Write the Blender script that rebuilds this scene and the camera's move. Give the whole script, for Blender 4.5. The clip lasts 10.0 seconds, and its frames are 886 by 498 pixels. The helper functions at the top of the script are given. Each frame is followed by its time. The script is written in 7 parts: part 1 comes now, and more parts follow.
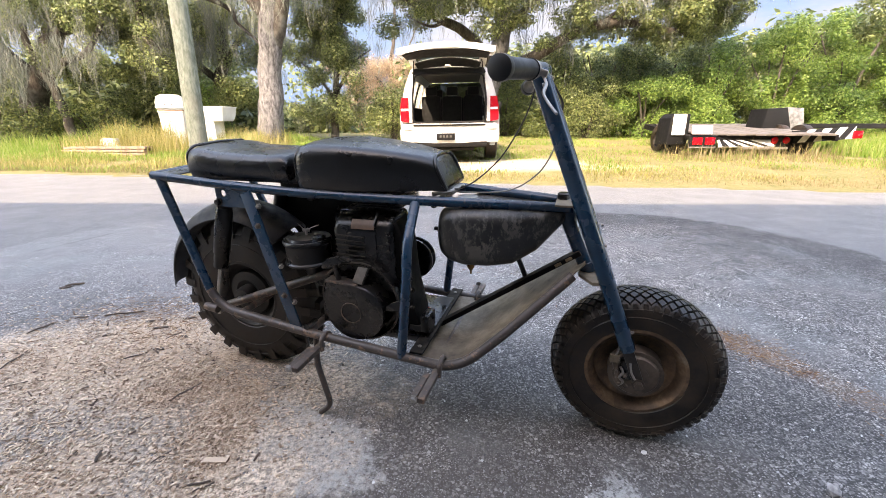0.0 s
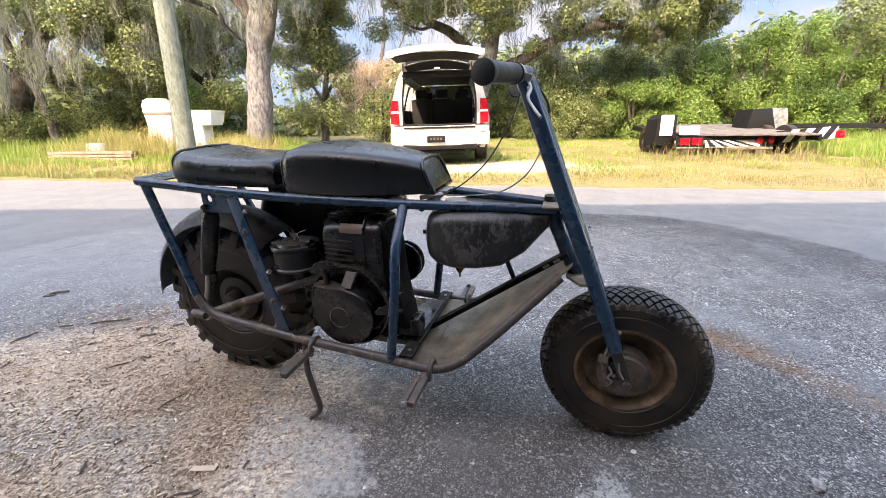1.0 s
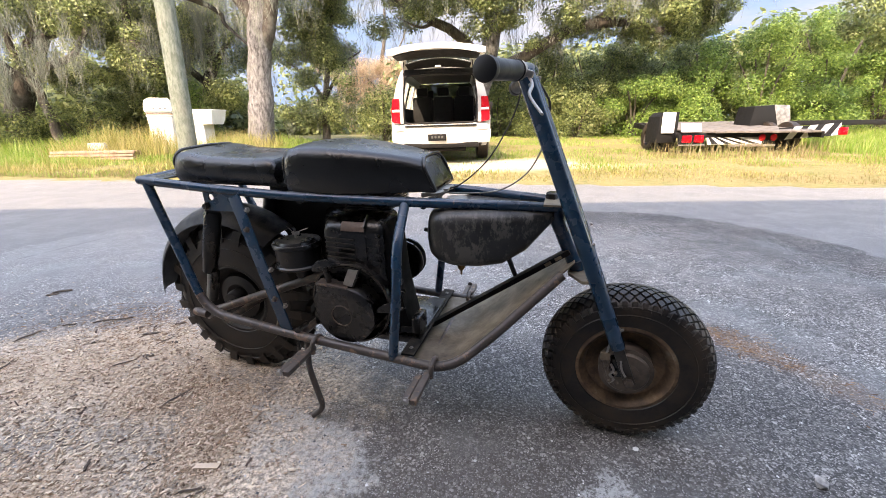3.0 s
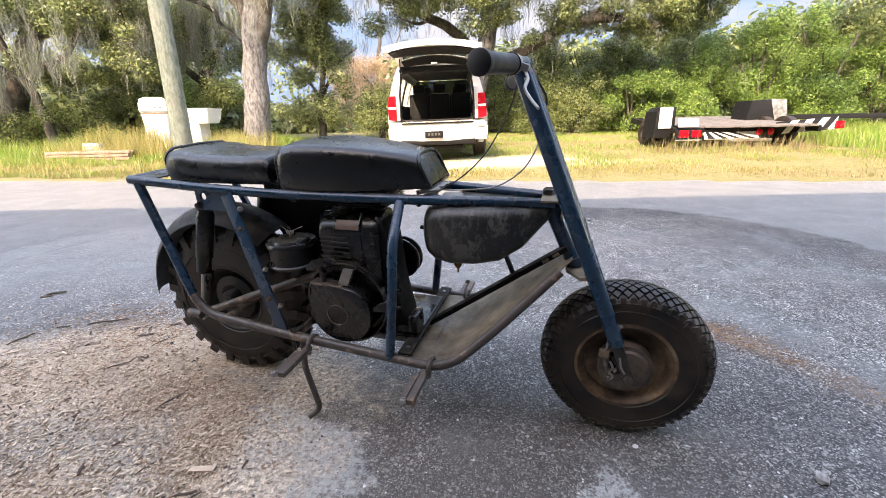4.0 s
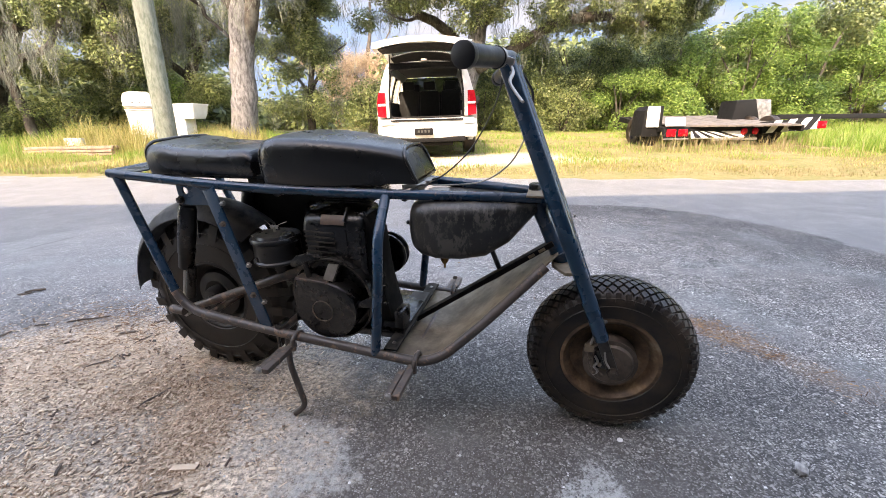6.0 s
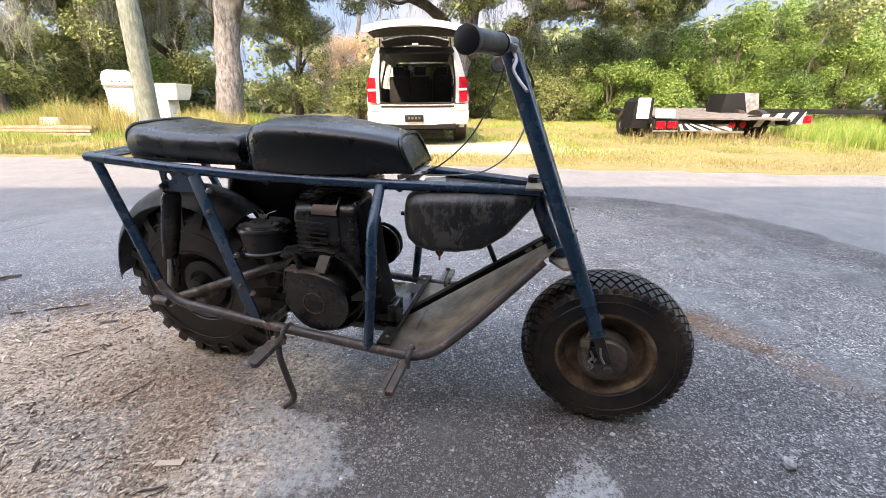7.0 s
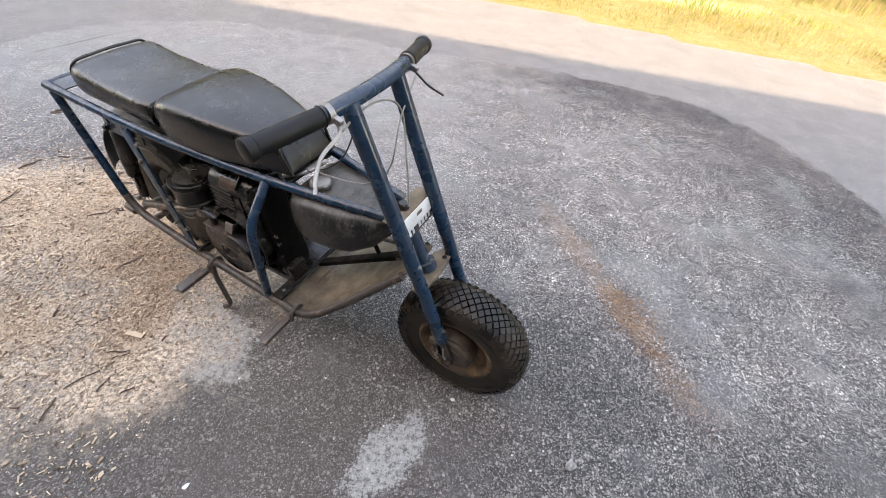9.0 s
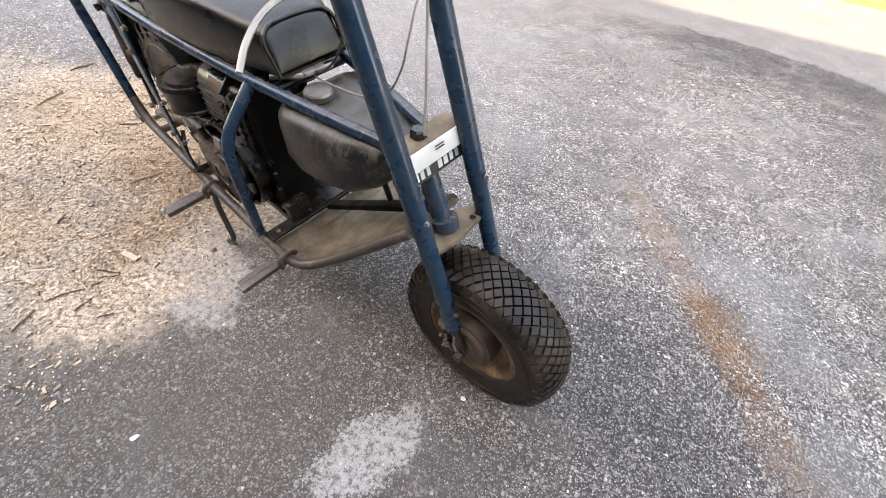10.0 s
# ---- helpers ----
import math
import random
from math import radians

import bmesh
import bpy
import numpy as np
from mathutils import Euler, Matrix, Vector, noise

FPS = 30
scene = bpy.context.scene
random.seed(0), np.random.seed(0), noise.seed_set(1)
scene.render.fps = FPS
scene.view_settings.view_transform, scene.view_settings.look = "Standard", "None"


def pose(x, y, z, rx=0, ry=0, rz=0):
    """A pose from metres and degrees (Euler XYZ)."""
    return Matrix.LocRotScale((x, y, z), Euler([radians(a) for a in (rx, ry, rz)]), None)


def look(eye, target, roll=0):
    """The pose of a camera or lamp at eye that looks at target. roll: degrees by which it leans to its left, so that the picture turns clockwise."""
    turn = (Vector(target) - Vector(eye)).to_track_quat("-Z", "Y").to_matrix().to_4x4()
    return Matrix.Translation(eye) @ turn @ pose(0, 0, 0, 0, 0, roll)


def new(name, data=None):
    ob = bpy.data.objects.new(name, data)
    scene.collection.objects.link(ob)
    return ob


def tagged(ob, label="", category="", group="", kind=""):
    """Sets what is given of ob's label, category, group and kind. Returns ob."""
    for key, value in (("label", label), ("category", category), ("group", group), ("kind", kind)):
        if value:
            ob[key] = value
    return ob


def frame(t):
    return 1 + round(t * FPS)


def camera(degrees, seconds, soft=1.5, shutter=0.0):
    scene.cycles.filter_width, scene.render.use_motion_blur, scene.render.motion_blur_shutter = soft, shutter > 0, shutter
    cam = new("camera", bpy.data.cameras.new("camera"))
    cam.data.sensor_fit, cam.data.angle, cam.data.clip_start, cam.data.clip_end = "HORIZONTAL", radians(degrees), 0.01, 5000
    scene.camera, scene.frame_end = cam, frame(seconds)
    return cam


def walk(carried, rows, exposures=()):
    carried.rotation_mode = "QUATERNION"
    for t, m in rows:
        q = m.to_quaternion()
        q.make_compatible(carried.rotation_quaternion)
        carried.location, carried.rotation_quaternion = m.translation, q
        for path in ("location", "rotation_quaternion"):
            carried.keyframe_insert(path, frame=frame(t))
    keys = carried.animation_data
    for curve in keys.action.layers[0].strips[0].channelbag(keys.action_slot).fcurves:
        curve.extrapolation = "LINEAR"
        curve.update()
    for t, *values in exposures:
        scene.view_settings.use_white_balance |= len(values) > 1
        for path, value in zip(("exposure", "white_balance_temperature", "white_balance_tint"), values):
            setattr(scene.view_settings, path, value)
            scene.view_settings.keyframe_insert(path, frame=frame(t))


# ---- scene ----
cam = camera(93.6, 10.0, 0.75)
PATH = [
    (0, (0.057, 0.254, 0.818), (0.079, 2.173, 0.251), -0.1),
    (0.5, (0.06, 0.255, 0.817), (0.101, 2.174, 0.257), -0.3),
    (1, (0.067, 0.253, 0.821), (0.126, 2.173, 0.264), -0.5),
    (1.5, (0.075, 0.257, 0.82), (0.142, 2.177, 0.263), -0.5),
    (2, (0.072, 0.254, 0.818), (0.136, 2.173, 0.257), -0.5),
    (2.5, (0.066, 0.25, 0.82), (0.121, 2.169, 0.258), -0.5),
    (4, (0.072, 0.266, 0.816), (0.132, 2.18, 0.24), -1.2),
    (4.5, (0.08, 0.269, 0.814), (0.149, 2.18, 0.231), -1.4),
    (5, (0.083, 0.267, 0.811), (0.164, 2.178, 0.225), -1.5),
    (5.5, (0.088, 0.267, 0.808), (0.18, 2.177, 0.223), -1.2),
    (7, (0.066, 0.298, 0.811), (0.228, 2.185, 0.169), 0.5),
    (7.5, (0.103, 0.347, 0.958), (0.351, 2.077, -0.013), 1.3),
    (8, (0.172, 0.343, 1.219), (0.441, 1.927, 0.028), 5.3),
    (8.5, (0.442, 0.336, 1.297), (0.511, 1.868, 0.014), 7.9),
    (9, (0.546, 0.47, 1.291), (0.426, 1.921, -0.081), 7.8),
    (9.5, (0.608, 0.630, 1.177), (0.310, 1.985, -0.262), 6.6),
    (10, (0.615, 0.698, 1.069), (0.232, 1.956, -0.438), 7.5),
]
EXPO, KELVIN, TINT = 3.32, 9150, 18
walk(cam, [(t, look(eye, target, roll)) for t, eye, target, roll in PATH], [(0, EXPO, KELVIN, TINT), (7.2, EXPO, KELVIN, TINT), (8.5, EXPO + 0.03, KELVIN + 1300, TINT + 0), (9.0, EXPO + 0.09, KELVIN + 1700, TINT + 0), (9.5, EXPO + 0.32, KELVIN + 2300, TINT + 0), (10, EXPO + 0.42, KELVIN + 2700, TINT + 1)])

# ---- world and sun ----
SUN_EL, SUN_AZ = 40.0, 25.0  # height, and the way the light travels (degrees from +y towards +x)
world = bpy.data.worlds.new("sky")
scene.world = world
world.use_nodes = True
wn = world.node_tree
sky = wn.nodes.new("ShaderNodeTexSky")
sky.sky_type, sky.sun_disc = "NISHITA", False
sky.sun_elevation, sky.sun_rotation = radians(SUN_EL), radians(180 + SUN_AZ)
sky.air_density, sky.dust_density, sky.ozone_density = 1.0, 1.2, 1.0
wn.nodes["Background"].inputs["Strength"].default_value = 0.15
wn.links.new(sky.outputs[0], wn.nodes["Background"].inputs["Color"])
sun = new("sun", bpy.data.lights.new("sun", "SUN"))
sun.data.energy, sun.data.angle, sun.data.color = 1.16, radians(0.6), (1.0, 0.94, 0.87)
sun_way = Vector((math.sin(radians(SUN_AZ)) * math.cos(radians(SUN_EL)), math.cos(radians(SUN_AZ)) * math.cos(radians(SUN_EL)), -math.sin(radians(SUN_EL))))
sun.matrix_world = Matrix.Translation((-6, -10, 12)) @ sun_way.to_track_quat("-Z", "Y").to_matrix().to_4x4()


# ---- materials ----
class Net:
    """A small wrapper for building a node material."""

    def __init__(self, name):
        self.mat = bpy.data.materials.new(name)
        self.mat.use_nodes = True
        self.t = self.mat.node_tree
        self.bsdf = self.t.nodes["Principled BSDF"]
        self.pos = self.node("ShaderNodeTexCoord").outputs["Object"]

    def node(self, kind, **values):
        n = self.t.nodes.new(kind)
        for k, v in values.items():
            n.inputs[k.replace("_", " ")].default_value = v
        return n

    def link(self, a, b):
        self.t.links.new(a, b)

    def noise(self, scale, detail=4.0, rough=0.6, vec=None, stretch=None):
        n = self.node("ShaderNodeTexNoise", Scale=scale, Detail=detail, Roughness=rough)
        v = vec or self.pos
        if stretch:
            m = self.node("ShaderNodeMapping", Scale=stretch)
            self.link(v, m.inputs["Vector"])
            v = m.outputs[0]
        self.link(v, n.inputs["Vector"])
        return n.outputs["Fac"]

    def cells(self, scale, feature="F1", out="Distance", vec=None, rnd=1.0):
        n = self.node("ShaderNodeTexVoronoi", Scale=scale, Randomness=rnd)
        n.feature = feature
        self.link(vec or self.pos, n.inputs["Vector"])
        return n.outputs[out]

    def math(self, op, a, b=0.0, clamp=False):
        n = self.t.nodes.new("ShaderNodeMath")
        n.operation, n.use_clamp = op, clamp
        for i, v in enumerate((a, b)):
            if isinstance(v, (int, float)):
                n.inputs[i].default_value = v
            else:
                self.link(v, n.inputs[i])
        return n.outputs[0]

    def span(self, fac, lo, hi, a=0.0, b=1.0):
        n = self.node("ShaderNodeMapRange")
        n.interpolation_type = "SMOOTHSTEP"
        for i, v in ((1, lo), (2, hi), (3, a), (4, b)):
            n.inputs[i].default_value = v
        self.link(fac, n.inputs[0])
        return n.outputs[0]

    def mix(self, fac, a, b, kind="MIX"):
        n = self.t.nodes.new("ShaderNodeMix")
        n.data_type, n.blend_type = "RGBA", kind
        for i, v in ((0, fac), (6, a), (7, b)):
            if isinstance(v, (int, float)):
                n.inputs[i].default_value = v
            elif isinstance(v, tuple):
                n.inputs[i].default_value = (*v, 1)
            else:
                self.link(v, n.inputs[i])
        return n.outputs[2]

    def ramp(self, fac, *stops):
        n = self.t.nodes.new("ShaderNodeValToRGB")
        e = n.color_ramp.elements
        while len(e) < len(stops):
            e.new(0.5)
        for s, (p, c) in zip(e, stops):
            s.position, s.color = p, (*c, 1)
        self.link(fac, n.inputs[0])
        return n.outputs[0]

    def blob(self, cx, cy, rx, ry, turn=0.0, soft=0.3, wave=0.35, scale=4.0, frayed=0.0):
        """A soft-edged spot on the ground with an uneven outline: 1 inside, 0 outside."""
        m = self.node("ShaderNodeMapping", Location=(cx, cy, 0), Rotation=(0, 0, radians(turn)), Scale=(rx, ry, 1e3))
        m.vector_type = "TEXTURE"
        self.link(self.pos, m.inputs["Vector"])
        n = self.t.nodes.new("ShaderNodeVectorMath")
        n.operation = "LENGTH"
        self.link(m.outputs[0], n.inputs[0])
        d = self.math("ADD", n.outputs["Value"], self.math("MULTIPLY", self.math("SUBTRACT", self.noise(scale, 6, 0.65), 0.5), wave * 2))
        if frayed:
            d = self.math("ADD", d, self.math("MULTIPLY", self.math("SUBTRACT", self.noise(scale * 7, 5, 0.7), 0.5), frayed * 2))
        return self.span(d, 1 - soft, 1 + soft, 1.0, 0.0)

    def bump(self, height, strength=0.3, distance=0.002):
        n = self.node("ShaderNodeBump", Strength=strength, Distance=distance)
        self.link(height, n.inputs["Height"])
        self.link(n.outputs[0], self.bsdf.inputs["Normal"])

    def done(self, color=None, rough=0.6, metal=0.0, spec=None):
        for key, v in (("Base Color", color), ("Roughness", rough), ("Metallic", metal), ("Specular IOR Level", spec)):
            if v is None:
                continue
            if isinstance(v, tuple):
                self.bsdf.inputs[key].default_value = (*v, 1)
            elif isinstance(v, (int, float)):
                self.bsdf.inputs[key].default_value = v
            else:
                self.link(v, self.bsdf.inputs[key])
        return self.mat


def plain(name, a, b, rough=0.6, metal=0.0, scale=12.0, fine=160.0, bump=0.15, spread=0.12, spec=None, depth=0.001):
    """Two tones at a coarse and a fine scale, with uneven gloss and a fine relief."""
    m = Net(name)
    big, small = m.noise(scale, 5), m.noise(fine, 3)
    f = m.math("ADD", m.math("MULTIPLY", m.span(big, 0.3, 0.7), 0.75), m.math("MULTIPLY", small, 0.25))
    m.bump(m.math("ADD", small, m.math("MULTIPLY", big, 0.5)), bump, depth)
    return m.done(m.mix(f, a, b), m.span(big, 0.25, 0.75, max(0.02, rough - spread), min(1, rough + spread)), metal, spec)


def worn_paint(name, paint, under, rough=0.35, wear=0.6, dirt=(0.06, 0.05, 0.04), settled=0.0, grimy=0.45):
    """Paint with chips down to the metal, grime and small scratches."""
    m = Net(name)
    chips = m.span(m.noise(38, 8, 0.7), wear, wear + 0.06)
    scr = m.span(m.noise(60, 2, 0.5, stretch=(1, 1, 9)), 0.66, 0.72)
    grime = m.span(m.noise(9, 6, 0.6), 0.42, 0.75)
    tone = m.mix(m.noise(5, 3), tuple(0.75 * c for c in paint), tuple(min(1, 1.3 * c) for c in paint))
    col = m.mix(m.math("MULTIPLY", grime, grimy), tone, dirt)
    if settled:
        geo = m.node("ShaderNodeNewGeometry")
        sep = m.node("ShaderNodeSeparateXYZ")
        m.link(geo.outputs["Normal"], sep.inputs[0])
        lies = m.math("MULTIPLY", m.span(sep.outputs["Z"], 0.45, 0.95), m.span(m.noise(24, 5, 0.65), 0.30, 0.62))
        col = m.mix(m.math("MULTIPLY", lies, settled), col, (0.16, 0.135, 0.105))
    rub = m.node("ShaderNodeNewGeometry").outputs["Pointiness"]
    rub = m.math("MULTIPLY", m.span(rub, 0.53, 0.62), m.span(m.noise(45, 5, 0.7), 0.36, 0.58))
    chips = m.math("MAXIMUM", chips, m.math("MULTIPLY", rub, 0.3))
    col = m.mix(m.math("MAXIMUM", chips, m.math("MULTIPLY", scr, 0.5)), col, under)
    m.bump(m.math("SUBTRACT", m.noise(220, 3), m.math("MULTIPLY", chips, 0.6)), 0.2, 0.0006)
    return m.done(col, m.span(m.noise(14, 4), 0.3, 0.7, rough - 0.08, rough + 0.22), 0.0, 0.5 if paint[2] > 0.05 else 0.45)


M = {}
# blue tube tops: settled dust, with highlight tone also put into the colour
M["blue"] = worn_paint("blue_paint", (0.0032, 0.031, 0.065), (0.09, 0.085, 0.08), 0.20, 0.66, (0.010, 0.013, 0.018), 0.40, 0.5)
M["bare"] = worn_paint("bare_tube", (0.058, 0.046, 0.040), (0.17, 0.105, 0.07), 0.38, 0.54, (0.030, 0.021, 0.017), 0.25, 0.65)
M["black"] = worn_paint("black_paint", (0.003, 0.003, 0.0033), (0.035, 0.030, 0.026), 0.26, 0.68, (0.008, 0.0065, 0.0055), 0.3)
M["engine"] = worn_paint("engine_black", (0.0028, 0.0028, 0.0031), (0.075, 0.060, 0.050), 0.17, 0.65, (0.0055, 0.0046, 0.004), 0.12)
M["edge_metal"] = plain("greasy_dark_steel", (0.018, 0.015, 0.013), (0.075, 0.062, 0.052), 0.35, 0.5, 22)
M["steel"] = plain("worn_steel", (0.22, 0.20, 0.18), (0.42, 0.39, 0.36), 0.42, 0.8, 18)
M["chrome"] = plain("dull_chrome", (0.28, 0.28, 0.28), (0.45, 0.45, 0.45), 0.3, 1.0, 20)
M["brass"] = plain("brass", (0.12, 0.065, 0.025), (0.36, 0.21, 0.09), 0.35, 0.9, 30)
M["grip"] = plain("grip_rubber", (0.003, 0.003, 0.0031), (0.006, 0.0058, 0.0056), 0.48, 0.0, 14, 300)
M["grip"].node_tree.nodes["Principled BSDF"].inputs["Specular IOR Level"].default_value = 0.34
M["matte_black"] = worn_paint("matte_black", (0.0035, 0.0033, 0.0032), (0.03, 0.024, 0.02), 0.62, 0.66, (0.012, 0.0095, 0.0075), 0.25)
M["matte_black"].node_tree.nodes["Principled BSDF"].inputs["Specular IOR Level"].default_value = 0.14
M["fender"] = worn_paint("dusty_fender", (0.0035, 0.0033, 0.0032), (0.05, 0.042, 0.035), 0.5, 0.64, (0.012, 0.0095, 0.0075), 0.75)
M["cable"] = plain("cable_black", (0.015, 0.015, 0.016), (0.03, 0.03, 0.03), 0.5)
M["cable_grey"] = plain("cable_grey", (0.20, 0.20, 0.17), (0.34, 0.33, 0.29), 0.5)


def vinyl():
    m = Net("black_vinyl")
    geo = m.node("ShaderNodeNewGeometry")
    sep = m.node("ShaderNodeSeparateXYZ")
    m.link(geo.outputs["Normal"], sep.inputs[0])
    # paler upward faces: dust, and the sky's sheen put into the colour
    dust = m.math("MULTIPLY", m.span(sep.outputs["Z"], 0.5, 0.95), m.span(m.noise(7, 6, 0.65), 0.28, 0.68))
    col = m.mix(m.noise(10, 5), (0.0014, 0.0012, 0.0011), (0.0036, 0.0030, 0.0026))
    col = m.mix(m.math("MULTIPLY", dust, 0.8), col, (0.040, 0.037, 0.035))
    wrinkle = m.noise(26, 5, 0.6, stretch=(1, 0.35, 1))
    m.bump(m.math("ADD", m.math("MULTIPLY", m.noise(520, 2), 0.12), m.math("MULTIPLY", wrinkle, 0.8)), 0.40, 0.006)
    return m.done(col, m.span(m.noise(9, 5), 0.3, 0.7, 0.22, 0.36), 0.0, 0.62)


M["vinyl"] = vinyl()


def rubber(name, dusty):
    m = Net(name)
    dust = m.span(m.noise(11, 6, 0.65), 0.38, 0.7)
    col = m.mix(m.math("MULTIPLY", dust, dusty), (0.0090, 0.0068, 0.0052), (0.066, 0.045, 0.030))
    m.bump(m.noise(190, 4), 0.3, 0.001)
    return m.done(col, m.span(dust, 0, 1, 0.42, 0.75), 0.0, 0.38)


def rusty_rim():
    m = Net("rusty_rim")
    a = m.ramp(m.noise(13, 8, 0.7), (0.3, (0.040, 0.025, 0.016)), (0.46, (0.11, 0.070, 0.045)), (0.58, (0.21, 0.13, 0.075)), (0.72, (0.31, 0.25, 0.185)))
    m.bump(m.noise(140, 5), 0.4, 0.001)
    return m.done(a, m.span(m.noise(25, 4), 0.3, 0.7, 0.34, 0.66), 0.45)


def tank_paint():
    m = Net("tank_paint")
    chip = m.span(m.noise(17, 9, 0.75, stretch=(1.4, 1, 0.75)), 0.49, 0.56)
    fine = m.span(m.noise(70, 4, 0.6), 0.60, 0.70)
    geo = m.node("ShaderNodeNewGeometry")
    sep = m.node("ShaderNodeSeparateXYZ")
    m.link(geo.outputs["Normal"], sep.inputs[0])
    dust = m.math("MULTIPLY", m.span(sep.outputs["Z"], 0.25, 0.9), m.span(m.noise(13, 6, 0.7), 0.36, 0.62))
    col = m.mix(m.math("MULTIPLY", chip, 0.75), (0.0055, 0.0052, 0.005), (0.12, 0.113, 0.10))
    col = m.mix(m.span(m.noise(6, 5, 0.6), 0.40, 0.66, 0.0, 0.5), col, (0.040, 0.038, 0.035))
    col = m.mix(m.math("MULTIPLY", fine, 0.35), col, (0.06, 0.052, 0.045))
    col = m.mix(m.math("MULTIPLY", dust, 0.6), col, (0.115, 0.105, 0.090))
    m.bump(m.math("SUBTRACT", m.noise(120, 3), chip), 0.25, 0.001)
    return m.done(col, m.span(chip, 0, 1, 0.36, 0.6), 0.0)


def pan_metal():
    m = Net("dusty_foot_pan")
    a = m.ramp(m.noise(10, 8, 0.70), (0.30, (0.060, 0.042, 0.028)), (0.5, (0.19, 0.145, 0.098)), (0.70, (0.34, 0.275, 0.20)))
    col = m.mix(m.span(m.noise(7, 8, 0.72), 0.52, 0.66, 0.0, 0.75), a, (0.105, 0.058, 0.030))
    m.bump(m.noise(90, 4), 0.25, 0.001)
    return m.done(col, 0.62, 0.25)


# rear tyre's copy is darker: shade under seats and fender put into colour
M["rubber"], M["rubber_shaded"], M["rim"], M["tank"], M["pan"] = rubber("tyre_rubber", 0.7), rubber("shaded_tyre_rubber", 0.42), rusty_rim(), tank_paint(), pan_metal()
M["hub"] = plain("hub_grey", (0.045, 0.032, 0.024), (0.17, 0.13, 0.10), 0.5, 0.4, 26)
M["badge_white"] = plain("badge_white", (0.60, 0.60, 0.57), (0.78, 0.78, 0.75), 0.4)
M["badge_dark"] = plain("badge_dark", (0.02, 0.022, 0.022), (0.04, 0.042, 0.04), 0.4)
M["plate_dusty"] = plain("dusty_plate", (0.11, 0.078, 0.048), (0.26, 0.20, 0.135), 0.6, 0.2, 30)


def asphalt():
    m = Net("asphalt")
    # stones of two sizes in dark binder, with bent outlines
    bend = m.node("ShaderNodeTexNoise", Scale=150, Detail=2, Roughness=0.5)
    m.link(m.pos, bend.inputs["Vector"])
    warp = m.node("ShaderNodeMix")
    warp.data_type, warp.blend_type = "RGBA", "LINEAR_LIGHT"
    warp.inputs[0].default_value = 0.0026
    m.link(m.pos, warp.inputs[6])
    m.link(bend.outputs["Color"], warp.inputs[7])
    bent = warp.outputs[2]

    def stones(scale, fill):
        shade = m.node("ShaderNodeSeparateColor")
        m.link(m.cells(scale, "F1", "Color", bent), shade.inputs[0])
        body = m.span(m.cells(scale, "F1", "Distance", bent), fill - 0.16, fill + 0.10, 1.0, 0.0)
        return shade, body

    coarse, body_c = stones(100, 0.50)
    fine, body_f = stones(235, 0.52)
    big, mid = m.noise(1.1, 6, 0.6), m.noise(7, 7, 0.68)
    xy = m.node("ShaderNodeSeparateXYZ")
    m.link(m.pos, xy.inputs[0])
    # a newer, darker patch inside an older, paler surface
    sq = m.node("ShaderNodeMapping", Location=(-0.1, 1.2, 0), Scale=(3.05, 3.15, 1e3))
    sq.vector_type = "TEXTURE"
    m.link(m.pos, sq.inputs["Vector"])
    xyz = m.node("ShaderNodeSeparateXYZ")
    m.link(sq.outputs[0], xyz.inputs[0])
    d = m.math("ADD", m.math("POWER", m.math("ABSOLUTE", xyz.outputs[0]), 4.0), m.math("POWER", m.math("ABSOLUTE", xyz.outputs[1]), 4.0))
    d = m.math("ADD", d, m.math("MULTIPLY", m.math("SUBTRACT", m.noise(1.6, 9, 0.70), 0.5), 0.60))
    outer = m.span(d, 0.94, 1.02)
    west = m.span(m.math("ADD", xy.outputs[0], m.math("MULTIPLY", m.math("SUBTRACT", m.noise(1.7, 6, 0.65), 0.5), 2.2)), -0.6, 1.5, 1.0, 0.0)
    base = m.mix(m.span(big, 0.30, 0.70), (0.325, 0.310, 0.298), (0.49, 0.467, 0.445))
    edge = m.math("MULTIPLY", m.span(d, 0.16, 0.80), m.span(west, 0, 1, 0.95, 0.05))
    base = m.mix(edge, base, (0.125, 0.125, 0.130))
    base = m.mix(1.0, base, m.ramp(mid, (0.33, (0.66, 0.66, 0.68)), (0.5, (0.95, 0.95, 0.95)), (0.66, (1.30, 1.29, 1.26))), "MULTIPLY")
    # dust settled on the older part behind
    behind = m.math("MULTIPLY", west, m.span(xy.outputs[1], 1.7, 2.9))
    base = m.mix(m.math("MULTIPLY", behind, 0.75), base, m.mix(mid, (0.33, 0.335, 0.342), (0.47, 0.473, 0.48)))
    base = m.mix(m.span(m.noise(1.3, 5), 0.42, 0.68, 0.0, 0.25), base, (0.52, 0.45, 0.42))
    base = m.mix(m.span(m.noise(2.3, 4, 0.5, stretch=(1, 1, 0.1)), 0.50, 0.70, 0.0, 0.35), base, (0.42, 0.47, 0.455))
    # darker blotches along the near edge, round the front wheel and near right
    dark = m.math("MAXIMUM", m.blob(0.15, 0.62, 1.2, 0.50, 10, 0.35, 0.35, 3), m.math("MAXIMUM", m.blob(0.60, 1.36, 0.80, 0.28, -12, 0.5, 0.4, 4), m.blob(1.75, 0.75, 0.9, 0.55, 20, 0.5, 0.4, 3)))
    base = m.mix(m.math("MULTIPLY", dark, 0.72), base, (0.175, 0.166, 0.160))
    base = m.mix(outer, base, m.mix(mid, (0.262, 0.262, 0.265), (0.345, 0.344, 0.345)))
